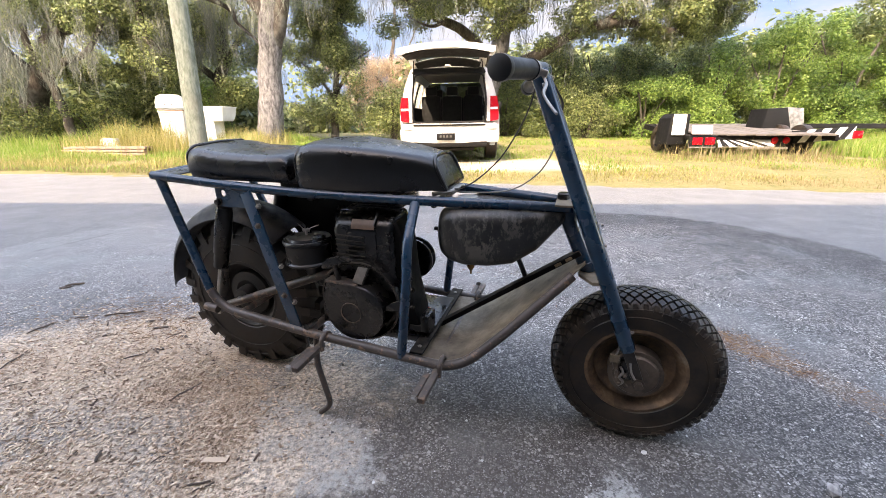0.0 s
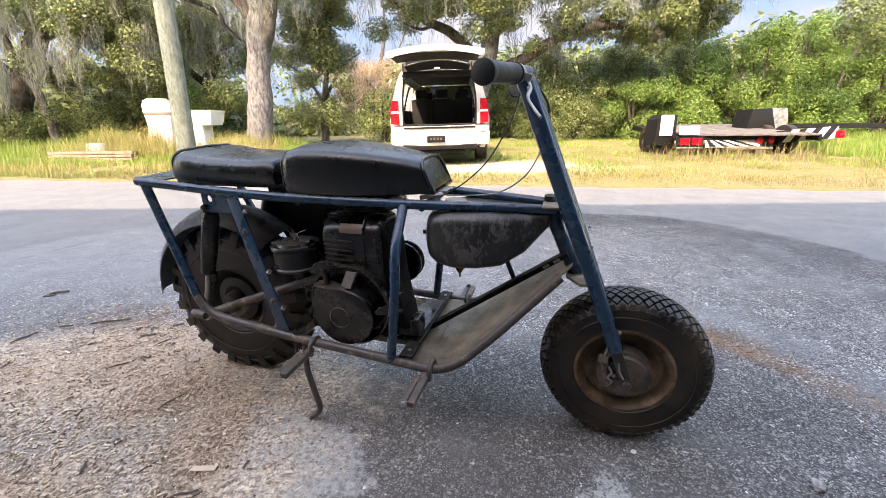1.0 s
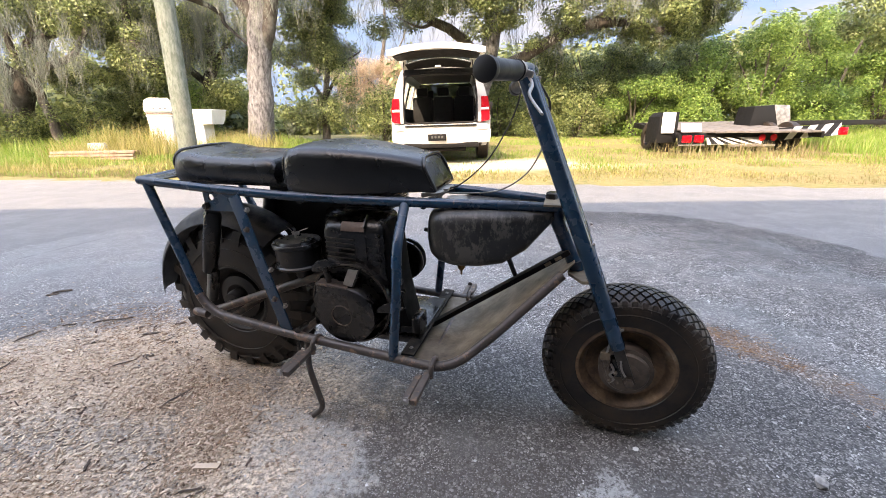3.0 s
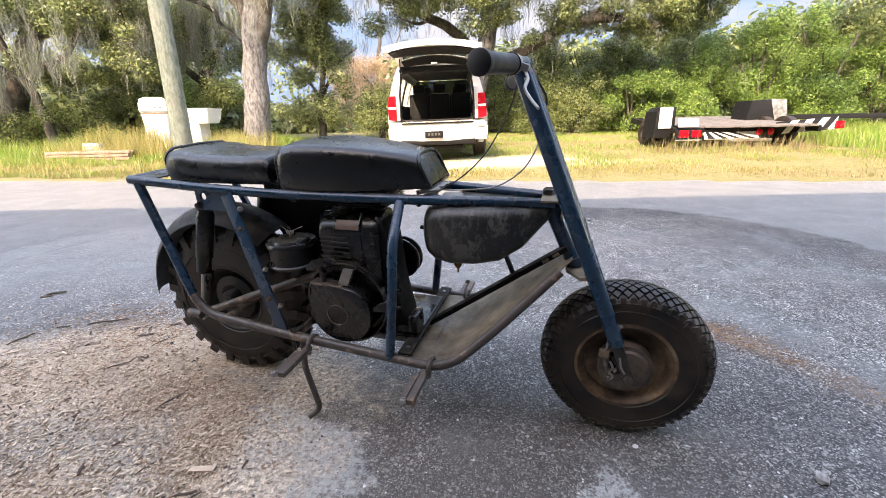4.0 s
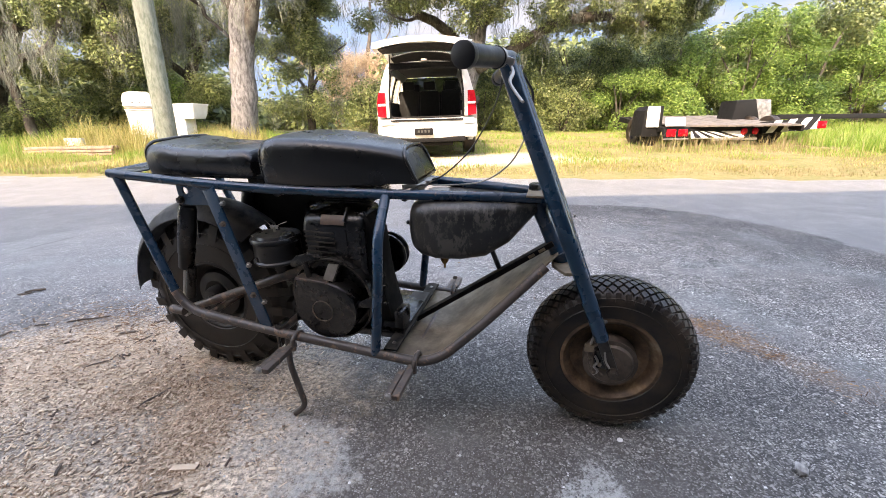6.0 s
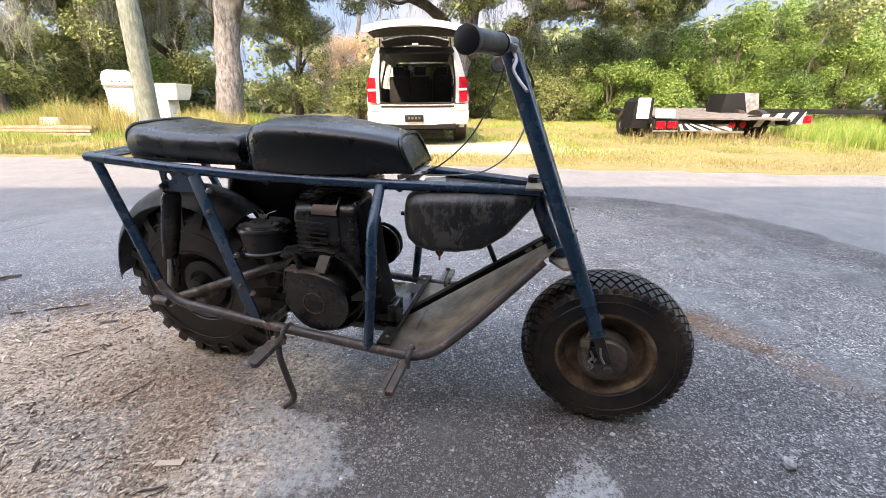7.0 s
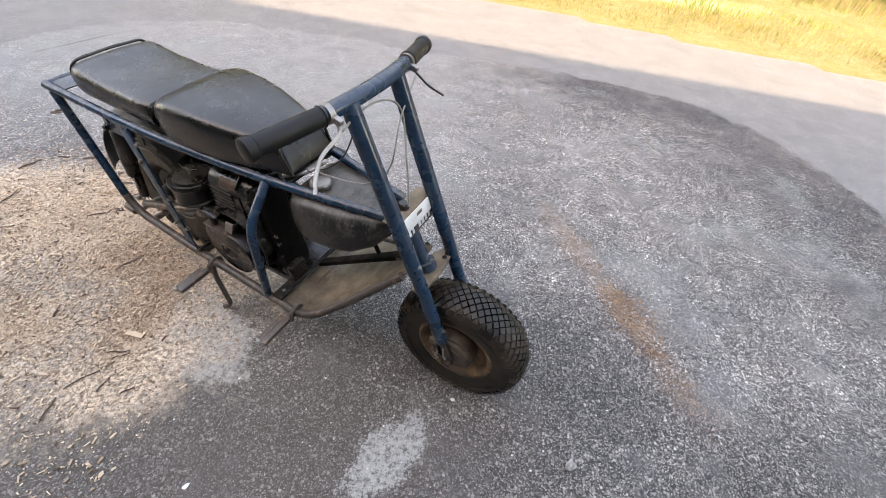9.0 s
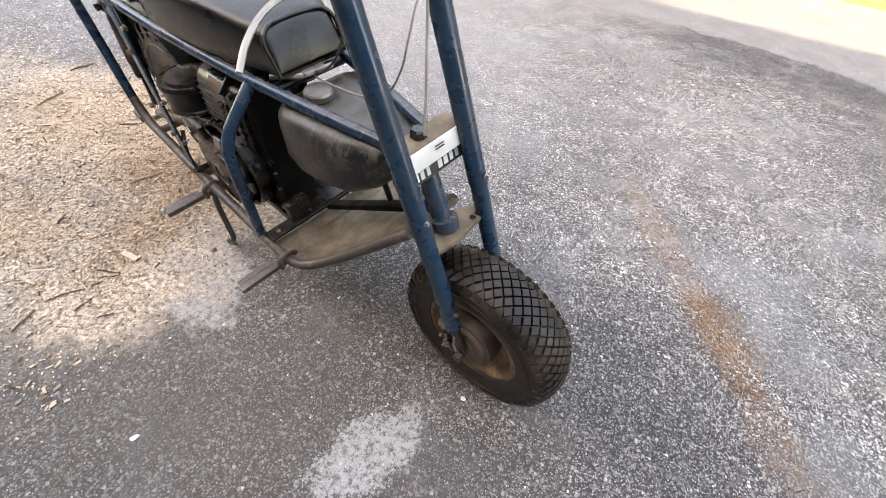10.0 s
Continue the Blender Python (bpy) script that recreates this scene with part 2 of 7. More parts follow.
    tone_c = m.ramp(coarse.outputs[0], (0.0, (0.08, 0.08, 0.083)), (0.40, (0.38, 0.38, 0.38)), (0.74, (0.92, 0.91, 0.90)), (0.90, (1.6, 1.58, 1.54)), (0.97, (2.1, 2.07, 2.02)), (1.0, (2.5, 2.46, 2.4)))
    tone_f = m.ramp(fine.outputs[0], (0.0, (0.09, 0.09, 0.093)), (0.42, (0.42, 0.42, 0.42)), (0.74, (1.0, 0.99, 0.98)), (0.90, (1.5, 1.48, 1.45)), (1.0, (1.95, 1.92, 1.88)))
    grain = m.mix(body_f, (0.10, 0.098, 0.098), tone_f)
    grain = m.mix(m.math("MULTIPLY", body_c, m.span(m.noise(11, 4), 0.35, 0.65, 0.2, 0.85)), grain, tone_c)
    grain = m.mix(m.math("MULTIPLY", m.math("MAXIMUM", outer, m.math("MULTIPLY", behind, 0.75)), 0.62), grain, (0.66, 0.66, 0.66))
    worn = m.math("MULTIPLY", m.span(m.noise(2.4, 7, 0.66), 0.48, 0.62), 0.52)
    grain = m.mix(worn, grain, (0.47, 0.47, 0.475))
    col = m.mix(1.0, base, grain, "MULTIPLY")
    # brown dust blown thinly over the near side
    col = m.mix(m.math("MULTIPLY", m.blob(-0.55, 0.80, 1.1, 0.55, 10, 0.6, 0.5, 3), 0.35), col, (0.135, 0.104, 0.078))
    col = m.mix(m.math("MULTIPLY", m.blob(0.10, 1.02, 0.75, 0.30, -10, 0.6, 0.5, 3), 0.22), col, (0.125, 0.104, 0.085))
    # pale cement dust, with a firm edge towards the clean asphalt
    spots = m.math("MAXIMUM", m.math("MULTIPLY", m.blob(-0.36, 1.19, 0.30, 0.14, -24, 0.12, 0.45, 6, 0.5), 0.85), m.blob(0.43, 0.925, 0.155, 0.070, 58, 0.14, 0.9, 12, 1.0))
    spots = m.math("MULTIPLY", spots, m.span(m.noise(48, 8, 0.88), 0.40, 0.54))
    col = m.mix(m.math("MULTIPLY", spots, 0.85), col, m.mix(m.noise(80, 3), (0.30, 0.295, 0.275), (0.56, 0.55, 0.52)))
    # sawdust trodden into the surface, freshest in two yellow heaps
    saw = m.math("MAXIMUM", m.blob(-1.30, 1.24, 1.10, 0.68, 14, 0.26, 0.4, 3.0, 0.35), m.blob(-0.56, 1.16, 0.30, 0.37, 22, 0.22, 0.5, 5, 0.5))
    sawn = m.math("MULTIPLY", saw, m.span(m.noise(75, 6, 0.8), 0.31, 0.47))
    dust = m.mix(m.span(m.noise(70, 5, 0.75), 0.36, 0.64), (0.19, 0.135, 0.095), (0.90, 0.70, 0.52))
    col = m.mix(m.math("MULTIPLY", sawn, m.span(m.noise(3.5, 5), 0.36, 0.60, 0.42, 0.95)), col, dust)
    heap = m.math("MAXIMUM", m.blob(-0.77, 1.425, 0.14, 0.07, 25, 0.5, 0.6, 9, 0.4), m.blob(-0.55, 1.25, 0.08, 0.20, 12, 0.6, 0.6, 9, 0.4))
    heap = m.math("MAXIMUM", heap, m.math("MAXIMUM", m.blob(-1.10, 1.65, 0.45, 0.22, 10, 0.7, 0.8, 6, 0.4), m.blob(-0.92, 1.06, 0.14, 0.10, 0, 0.7, 0.8, 9, 0.4)))
    heap = m.math("MULTIPLY", heap, m.span(m.noise(90, 5, 0.8), 0.36, 0.56))
    col = m.mix(m.math("MULTIPLY", heap, 0.9), col, m.mix(m.noise(110, 4, 0.7), (0.30, 0.19, 0.115), (0.84, 0.61, 0.42)))
    # streaks of brown needles and rust
    rust = m.math("MAXIMUM", m.blob(1.24, 1.66, 0.20, 0.055, -62, 0.8, 0.9, 14, 0.8), m.math("MULTIPLY", m.blob(1.02, 2.05, 0.26, 0.06, -64, 0.8, 1.0, 9, 0.8), 0.55))
    rust = m.math("MAXIMUM", rust, m.math("MULTIPLY", m.blob(1.36, 1.40, 0.16, 0.06, -64, 0.8, 1.0, 10, 0.8), 0.5))
    rust = m.math("MULTIPLY", rust, m.span(m.noise(70, 6, 0.8), 0.38, 0.54))
    col = m.mix(m.math("MULTIPLY", rust, 0.5), col, m.mix(m.noise(60, 4), (0.13, 0.055, 0.022), (0.42, 0.22, 0.085)))
    # thin cracks
    crack = m.math("MAXIMUM", m.blob(0.44, 2.88, 0.18, 0.008, -40, 0.5, 1.6, 9), m.blob(-2.6, 3.35, 0.30, 0.010, 72, 0.5, 1.6, 5))
    col = m.mix(m.math("MULTIPLY", crack, 0.5), col, (0.03, 0.03, 0.03))
    rough = m.span(m.noise(2.2, 5), 0.3, 0.7, 0.52, 0.72)
    h = m.math("ADD", m.math("MULTIPLY", body_c, 0.7), m.math("ADD", m.math("MULTIPLY", body_f, 0.5), m.math("MULTIPLY", m.noise(230, 3, 0.75), 0.5)))
    m.bump(h, 0.55, 0.003)
    return m.done(col, rough, 0.0, 0.4)


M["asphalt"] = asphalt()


def soil():
    m = Net("grassy_ground")
    a = m.ramp(m.noise(2.6, 7, 0.66), (0.30, (0.08, 0.105, 0.03)), (0.46, (0.13, 0.14, 0.05)), (0.60, (0.21, 0.17, 0.085)), (0.78, (0.28, 0.22, 0.125)))
    b = m.ramp(m.noise(30, 5, 0.7), (0.3, (0.045, 0.06, 0.015)), (0.7, (0.29, 0.23, 0.11)))
    col = m.mix(0.45, a, b)
    sand = m.math("MAXIMUM", m.blob(0.5, 8.6, 2.6, 1.0, 0, 0.3, 0.4, 1.5), m.blob(2.3, 8.3, 1.6, 0.5, -8, 0.3, 0.5, 2))
    col = m.mix(m.math("MULTIPLY", sand, 0.65), col, m.mix(m.noise(20, 4), (0.46, 0.41, 0.33), (0.62, 0.56, 0.46)))
    dirt = m.blob(7.6, 8.9, 1.6, 0.5, -6, 0.4, 0.5, 2)
    col = m.mix(m.math("MULTIPLY", dirt, 0.6), col, m.mix(m.noise(14, 5), (0.22, 0.16, 0.10), (0.36, 0.27, 0.18)))
    litter = m.math("MULTIPLY", m.span(m.noise(9, 6, 0.7), 0.45, 0.62), 0.45)
    col = m.mix(litter, col, m.mix(m.noise(55, 4), (0.16, 0.10, 0.05), (0.44, 0.32, 0.17)))
    m.bump(m.noise(40, 5), 0.6, 0.02)
    return m.done(col, 0.9, 0.0, 0.2)


M["soil"] = soil()


def leaf(name, tones, gloss=0.5, passing=0.35):
    """Leaves: a tone for each, some light let through."""
    m = Net(name)
    geo = m.node("ShaderNodeNewGeometry")
    col = m.ramp(geo.outputs["Random Per Island"], *[(i / max(1, len(tones) - 1), c) for i, c in enumerate(tones)])
    col = m.mix(m.span(m.noise(0.9, 4), 0.3, 0.7), col, m.mix(0.5, col, tones[0]))
    m.done(col, gloss, 0.0, 0.4)
    tr = m.node("ShaderNodeBsdfTranslucent")
    m.link(col, tr.inputs["Color"])
    mix = m.node("ShaderNodeMixShader", Fac=passing)
    m.link(m.bsdf.outputs[0], mix.inputs[1])
    m.link(tr.outputs[0], mix.inputs[2])
    m.link(mix.outputs[0], m.t.nodes["Material Output"].inputs["Surface"])
    return m.mat


M["oak_leaf"] = leaf("oak_leaf", [(0.045, 0.062, 0.024), (0.13, 0.17, 0.058), (0.24, 0.285, 0.10), (0.36, 0.39, 0.175)], 0.4, 0.35)
M["dark_leaf"] = leaf("dark_leaf", [(0.026, 0.042, 0.014), (0.075, 0.115, 0.034), (0.16, 0.20, 0.06), (0.30, 0.33, 0.11)], 0.45, 0.35)
M["bright_leaf"] = leaf("bright_leaf", [(0.042, 0.092, 0.018), (0.10, 0.18, 0.032), (0.19, 0.29, 0.060), (0.34, 0.44, 0.13)], 0.45, 0.35)
M["autumn_leaf"] = leaf("autumn_leaf", [(0.22, 0.155, 0.10), (0.37, 0.255, 0.175), (0.50, 0.37, 0.26), (0.30, 0.285, 0.15)], 0.6)
M["moss"] = leaf("hanging_moss", [(0.085, 0.095, 0.075), (0.165, 0.175, 0.145), (0.27, 0.28, 0.24)], 0.8, 0.2)
M["grass"] = leaf("grass", [(0.10, 0.19, 0.022), (0.17, 0.28, 0.038), (0.27, 0.36, 0.075), (0.42, 0.37, 0.18)], 0.5, 0.35)
M["weed"] = leaf("yellowing_weeds", [(0.17, 0.18, 0.04), (0.30, 0.27, 0.085), (0.42, 0.34, 0.14), (0.50, 0.40, 0.22)], 0.55, 0.35)
M["straw"] = leaf("dry_grass", [(0.15, 0.12, 0.05), (0.25, 0.19, 0.095), (0.34, 0.27, 0.15), (0.19, 0.20, 0.06)], 0.6, 0.3)


def bark(name, a, b, scale=7.0):
    m = Net(name)
    f = m.noise(scale, 9, 0.76, stretch=(1, 1, 0.34))
    col = m.mix(m.span(f, 0.35, 0.65), a, b)
    col = m.mix(m.span(m.noise(2.5, 5), 0.5, 0.7, 0, 0.5), col, (0.17, 0.17, 0.145))
    m.bump(f, 0.9, 0.05)
    return m.done(col, 0.9, 0.0, 0.2)


M["bark"] = bark("oak_bark", (0.045, 0.042, 0.042), (0.205, 0.196, 0.195), 14.0)
M["bark_dark"] = bark("dark_bark", (0.03, 0.026, 0.022), (0.095, 0.08, 0.068))
M["pole"] = bark("pole_wood", (0.105, 0.125, 0.098), (0.225, 0.25, 0.21), 22)


def car_paint():
    m = Net("white_car_paint")
    m.bsdf.inputs["Coat Weight"].default_value = 0.6
    m.bsdf.inputs["Coat Roughness"].default_value = 0.08
    return m.done(m.mix(m.span(m.noise(3, 5), 0.35, 0.7), (0.50, 0.50, 0.488), (0.58, 0.58, 0.57)), 0.35, 0.0)


M["car"] = car_paint()
M["trim"] = plain("black_trim", (0.006, 0.006, 0.0065), (0.012, 0.012, 0.012), 0.6, 0.0, 12.0, 160.0, 0.15, 0.12, 0.15)
M["cloth"] = plain("dark_upholstery", (0.004, 0.004, 0.0045), (0.009, 0.009, 0.0085), 0.9)
M["lining"] = plain("grey_headliner", (0.05, 0.048, 0.044), (0.08, 0.077, 0.07), 0.9)


def glassy(name, color, rough=0.02):
    m = Net(name)
    m.bsdf.inputs["Transmission Weight"].default_value = 1.0
    m.bsdf.inputs["IOR"].default_value = 1.45
    return m.done(color, rough)


M["dark_glass"] = glassy("dark_glass", (0.05, 0.055, 0.052))
M["glass"] = glassy("tinted_glass", (0.22, 0.24, 0.23))
M["red_lens"] = plain("red_lens", (0.30, 0.004, 0.010), (0.42, 0.008, 0.016), 0.2)
M["clear_lens"] = plain("clear_lens", (0.65, 0.60, 0.58), (0.78, 0.74, 0.72), 0.15)
M["white"] = plain("white_plastic", (0.52, 0.52, 0.505), (0.66, 0.66, 0.645), 0.45, 0.0, 4)
M["pale_metal"] = plain("pale_sheet_metal", (0.07, 0.07, 0.072), (0.27, 0.27, 0.265), 0.5, 0.1, 11)
M["deck"] = plain("deck_planks", (0.075, 0.066, 0.060), (0.15, 0.135, 0.122), 0.85, 0.0, 7, 70)
M["brown"] = plain("brown_band", (0.14, 0.08, 0.05), (0.25, 0.16, 0.1), 0.7)
M["wood"] = plain("grey_board", (0.16, 0.105, 0.072), (0.36, 0.255, 0.19), 0.8, 0.0, 9, 80)


def islands(name, tones, rough=0.85):
    """A tone for each small piece of a joined mesh."""
    m = Net(name)
    geo = m.node("ShaderNodeNewGeometry")
    col = m.ramp(geo.outputs["Random Per Island"], *[(p, c) for p, c in tones])
    m.bump(m.noise(300, 3), 0.2, 0.001)
    return m.done(m.mix(m.noise(50, 4), m.mix(0.25, col, (0.05, 0.04, 0.03)), col), rough)


M["chip"] = islands("wood_chip", [(0.0, (0.09, 0.055, 0.042)), (0.15, (0.33, 0.22, 0.15)), (0.5, (0.68, 0.50, 0.355)), (1.0, (0.90, 0.73, 0.55))])
M["fresh_chip"] = islands("fresh_sawdust", [(0.0, (0.24, 0.145, 0.09)), (0.4, (0.52, 0.355, 0.24)), (1.0, (0.84, 0.64, 0.48))])
M["needle"] = islands("dead_needles", [(0.0, (0.07, 0.03, 0.016)), (0.4, (0.20, 0.095, 0.042)), (0.8, (0.36, 0.19, 0.085)), (1.0, (0.46, 0.30, 0.16))])
M["grit"] = islands("stone_grit", [(0.0, (0.05, 0.05, 0.052)), (0.35, (0.16, 0.155, 0.15)), (0.75, (0.32, 0.305, 0.29)), (0.9, (0.55, 0.53, 0.50)), (1.0, (0.74, 0.72, 0.69))], 0.55)
# near-black: mud, with the wheel recess's shade put into the colour
M["rim_dark"] = plain("dark_rim", (0.004, 0.0034, 0.003), (0.018, 0.013, 0.010), 0.6, 0.2, 18)
M["twig"] = plain("twig_bark", (0.035, 0.025, 0.02), (0.15, 0.105, 0.075), 0.9, 0.0, 30)
M["stone"] = plain("pale_stone", (0.10, 0.094, 0.09), (0.46, 0.44, 0.42), 0.8, 0.0, 60)
M["block"] = plain("concrete_block", (0.36, 0.35, 0.33), (0.5, 0.48, 0.45), 0.9, 0.0, 12)
M["wall"] = plain("weathered_board_wall", (0.055, 0.050, 0.045), (0.085, 0.078, 0.07), 0.8, 0.0, 2)
M["worn_brown"] = plain("rubbed_brown", (0.05, 0.026, 0.016), (0.13, 0.075, 0.048), 0.5, 0.1, 26)


# ---- shaping helpers ----
def finish(name, bm, material, parent=None, label="", smooth=True):
    me = bpy.data.meshes.new(name)
    bmesh.ops.recalc_face_normals(bm, faces=bm.faces)
    bm.to_mesh(me)
    bm.free()
    me.materials.append(M[material])
    if smooth:
        me.polygons.foreach_set("use_smooth", [True] * len(me.polygons))
        me.set_sharp_from_angle(angle=radians(38))
    ob = new(name, me)
    ob.parent = parent
    if label:
        ob["label"] = label
    return ob


def part(name, bm, material, parent, label=""):
    return finish(name, bm, material, parent, label)


def raw(name, verts, faces, material, parent=None, smooth=False):
    """A mesh from numpy arrays, quick for very many faces of one size."""
    me = bpy.data.meshes.new(name)
    verts, faces = np.asarray(verts, np.float32), np.asarray(faces, np.int32)
    me.vertices.add(len(verts))
    me.vertices.foreach_set("co", verts.ravel())
    k = faces.shape[1]
    me.loops.add(faces.size)
    me.loops.foreach_set("vertex_index", faces.ravel())
    me.polygons.add(len(faces))
    me.polygons.foreach_set("loop_start", np.arange(0, faces.size, k, dtype=np.int32))
    me.update(calc_edges=True)
    if smooth:
        me.polygons.foreach_set("use_smooth", [True] * len(faces))
    me.materials.append(M[material])
    ob = new(name, me)
    ob.parent = parent
    return ob


def empty(name, m, label, category, group=""):
    ob = new(name)
    ob.matrix_world = m
    return tagged(ob, label, category, group)


def rounded(points, radius, n=6):
    """A polyline with its corners rounded."""
    pts = [Vector(p) for p in points]
    out = [pts[0]]
    for a, b, c in zip(pts, pts[1:], pts[2:]):
        u, v = a - b, c - b
        r = min(radius, u.length * 0.48, v.length * 0.48)
        p, q = b + u.normalized() * r, b + v.normalized() * r
        for i in range(n + 1):
            s = i / n
            out.append(p * (1 - s) ** 2 + b * 2 * s * (1 - s) + q * s * s)
    out.append(pts[-1])
    return out


def smooth_line(points, n=8):
    """A soft curve through the points."""
    p = [Vector(q) for q in points]
    p = [p[0] * 2 - p[1], *p, p[-1] * 2 - p[-2]]
    out = []
    for a, b, c, d in zip(p, p[1:], p[2:], p[3:]):
        for i in range(n):
            t = i / n
            out.append(0.5 * (2 * b + (c - a) * t + (2 * a - 5 * b + 4 * c - d) * t * t + (3 * b - a - 3 * c + d) * t ** 3))
    out.append(p[-2])
    return out


def tube(bm, points, radius, seg=14, flat=1.0):
    """A pipe along a line; radius may be a list, one for each point. flat squeezes it along its second axis."""
    pts = [Vector(p) for p in points]
    rad = radius if isinstance(radius, (list, tuple)) else [radius] * len(pts)
    rings, up = [], None
    for i, p in enumerate(pts):
        d = (pts[min(i + 1, len(pts) - 1)] - pts[max(i - 1, 0)]).normalized()
        if up is None:
            up = d.orthogonal().normalized() if abs(d.z) > 0.9 else Vector((0, 0, 1))
        up = (up - d * up.dot(d)).normalized()
        side = d.cross(up)
        rings.append([bm.verts.new(p + (side * math.cos(2 * math.pi * k / seg) + up * flat * math.sin(2 * math.pi * k / seg)) * rad[i]) for k in range(seg)])
    for a, b in zip(rings, rings[1:]):
        for k in range(seg):
            bm.faces.new((a[k], a[(k + 1) % seg], b[(k + 1) % seg], b[k]))
    bm.faces.new(rings[0][::-1])
    bm.faces.new(rings[-1])
    return bm


def box(bm, c, s, m=None, bevel=0.0):
    """A box of size s about c, turned by m, with bevelled edges."""
    m = Matrix.Translation(c) @ (m or Matrix()) @ Matrix.Diagonal((*s, 1))
    r = bmesh.ops.create_cube(bm, size=1, matrix=m)
    if bevel:
        edges = list({e for v in r["verts"] for e in v.link_edges})
        bmesh.ops.bevel(bm, geom=edges, offset=bevel, segments=2, affect="EDGES", profile=0.6)
    return bm


def lathe(bm, profile, m=None, seg=48, close=False):
    """Turns a profile of (radius, height) about the local z axis."""
    m = m or Matrix()
    rings = []
    for r, h in profile:
        rings.append([bm.verts.new(m @ Vector((r * math.cos(2 * math.pi * k / seg), r * math.sin(2 * math.pi * k / seg), h))) for k in range(seg)])
    pairs = list(zip(rings, rings[1:])) + ([(rings[-1], rings[0])] if close else [])
    for a, b in pairs:
        for k in range(seg):
            bm.faces.new((a[k], a[(k + 1) % seg], b[(k + 1) % seg], b[k]))
    if not close:
        bm.faces.new(rings[0][::-1])
        bm.faces.new(rings[-1])
    return bm


def prism(bm, outline, y0, y1, bevel=0.0, m=None):
    """An outline in x and z, given thickness along y."""
    m = m or Matrix()
    a = [bm.verts.new(m @ Vector((x, y0, z))) for x, z in outline]
    b = [bm.verts.new(m @ Vector((x, y1, z))) for x, z in outline]
    n = len(outline)
    faces = [bm.faces.new(a), bm.faces.new(b[::-1])]
    for i in range(n):
        faces.append(bm.faces.new((a[i], b[i], b[(i + 1) % n], a[(i + 1) % n])))
    if bevel:
        edges = list({e for f in faces[:2] for e in f.edges})
        bmesh.ops.bevel(bm, geom=edges, offset=bevel, segments=2, affect="EDGES", profile=0.6)
    return bm


def loft(bm, rings):
    """Joins rings of equally many points and closes both ends."""
    vs = [[bm.verts.new(p) for p in r] for r in rings]
    n = len(vs[0])
    for a, b in zip(vs, vs[1:]):
        for k in range(n):
            bm.faces.new((a[k], a[(k + 1) % n], b[(k + 1) % n], b[k]))
    bm.faces.new(vs[0][::-1])
    bm.faces.new(vs[-1])
    return bm


def round_rect(hx, hz, r, n=5):
    """A rounded rectangle's outline, as pairs."""
    out = []
    for cx, cz, a in ((hx - r, hz - r, 0), (-hx + r, hz - r, 90), (-hx + r, -hz + r, 180), (hx - r, -hz + r, 270)):
        for i in range(n + 1):
            t = radians(a + 90 * i / n)
            out.append((cx + r * math.cos(t), cz + r * math.sin(t)))
    return out


def holed(bm, outline, centre, r, y0, y1, n=24):
    """A convex plate in x and z with a round hole through it."""
    cx, cz = centre
    turns = sorted([2 * math.pi * k / n for k in range(n)] + [math.atan2(z - cz, x - cx) % (2 * math.pi) for x, z in outline])
    hole, rim = [], []
    for a in turns:
        dx, dz = math.cos(a), math.sin(a)
        reach = 1e9
        for (x0, z0), (x1, z1) in zip(outline, outline[1:] + outline[:1]):
            ex, ez = x1 - x0, z1 - z0
            den = dx * ez - dz * ex
            if abs(den) > 1e-9:
                far = ((x0 - cx) * ez - (z0 - cz) * ex) / den
                if 0 < far < reach:
                    reach = far
        hole.append((cx + r * dx, cz + r * dz))
        rim.append((cx + reach * dx, cz + reach * dz))
    rings = [[bm.verts.new((x, y, z)) for x, z in line] for line, y in ((hole, y0), (rim, y0), (rim, y1), (hole, y1))]
    for a, b in zip(rings, rings[1:] + rings[:1]):
        for k in range(len(turns)):
            j = (k + 1) % len(turns)
            bm.faces.new((a[k], a[j], b[j], b[k]))
    return bm


def bolt(parent, p, way, r=0.008, h=0.007, material="steel", name="bolt"):
    bm = bmesh.new()
    m = Matrix.Translation(p) @ Vector(way).to_track_quat("Z", "Y").to_matrix().to_4x4()
    lathe(bm, [(r * 1.5, 0), (r * 1.5, 0.0015), (r, 0.0018), (r, h), (r * 0.8, h + 0.001)], m, 6)
    return part(name, bm, material, parent)


SIDE = Euler((radians(90), 0, 0)).to_matrix().to_4x4()  # turns local z to -y

# ---- ground, road and the building behind ----
def verge(x):
    return 6.75 - 0.19 * x


def rise(x, y):
    """The verge climbs gently from the edge of the asphalt."""
    s = y - verge(x)
    return -0.03 if s < -0.3 else min(0.033 * s + 0.01, 0.033 * 12) + 0.004 * max(0, s - 12) if s < 40 else 0.396 + 0.112


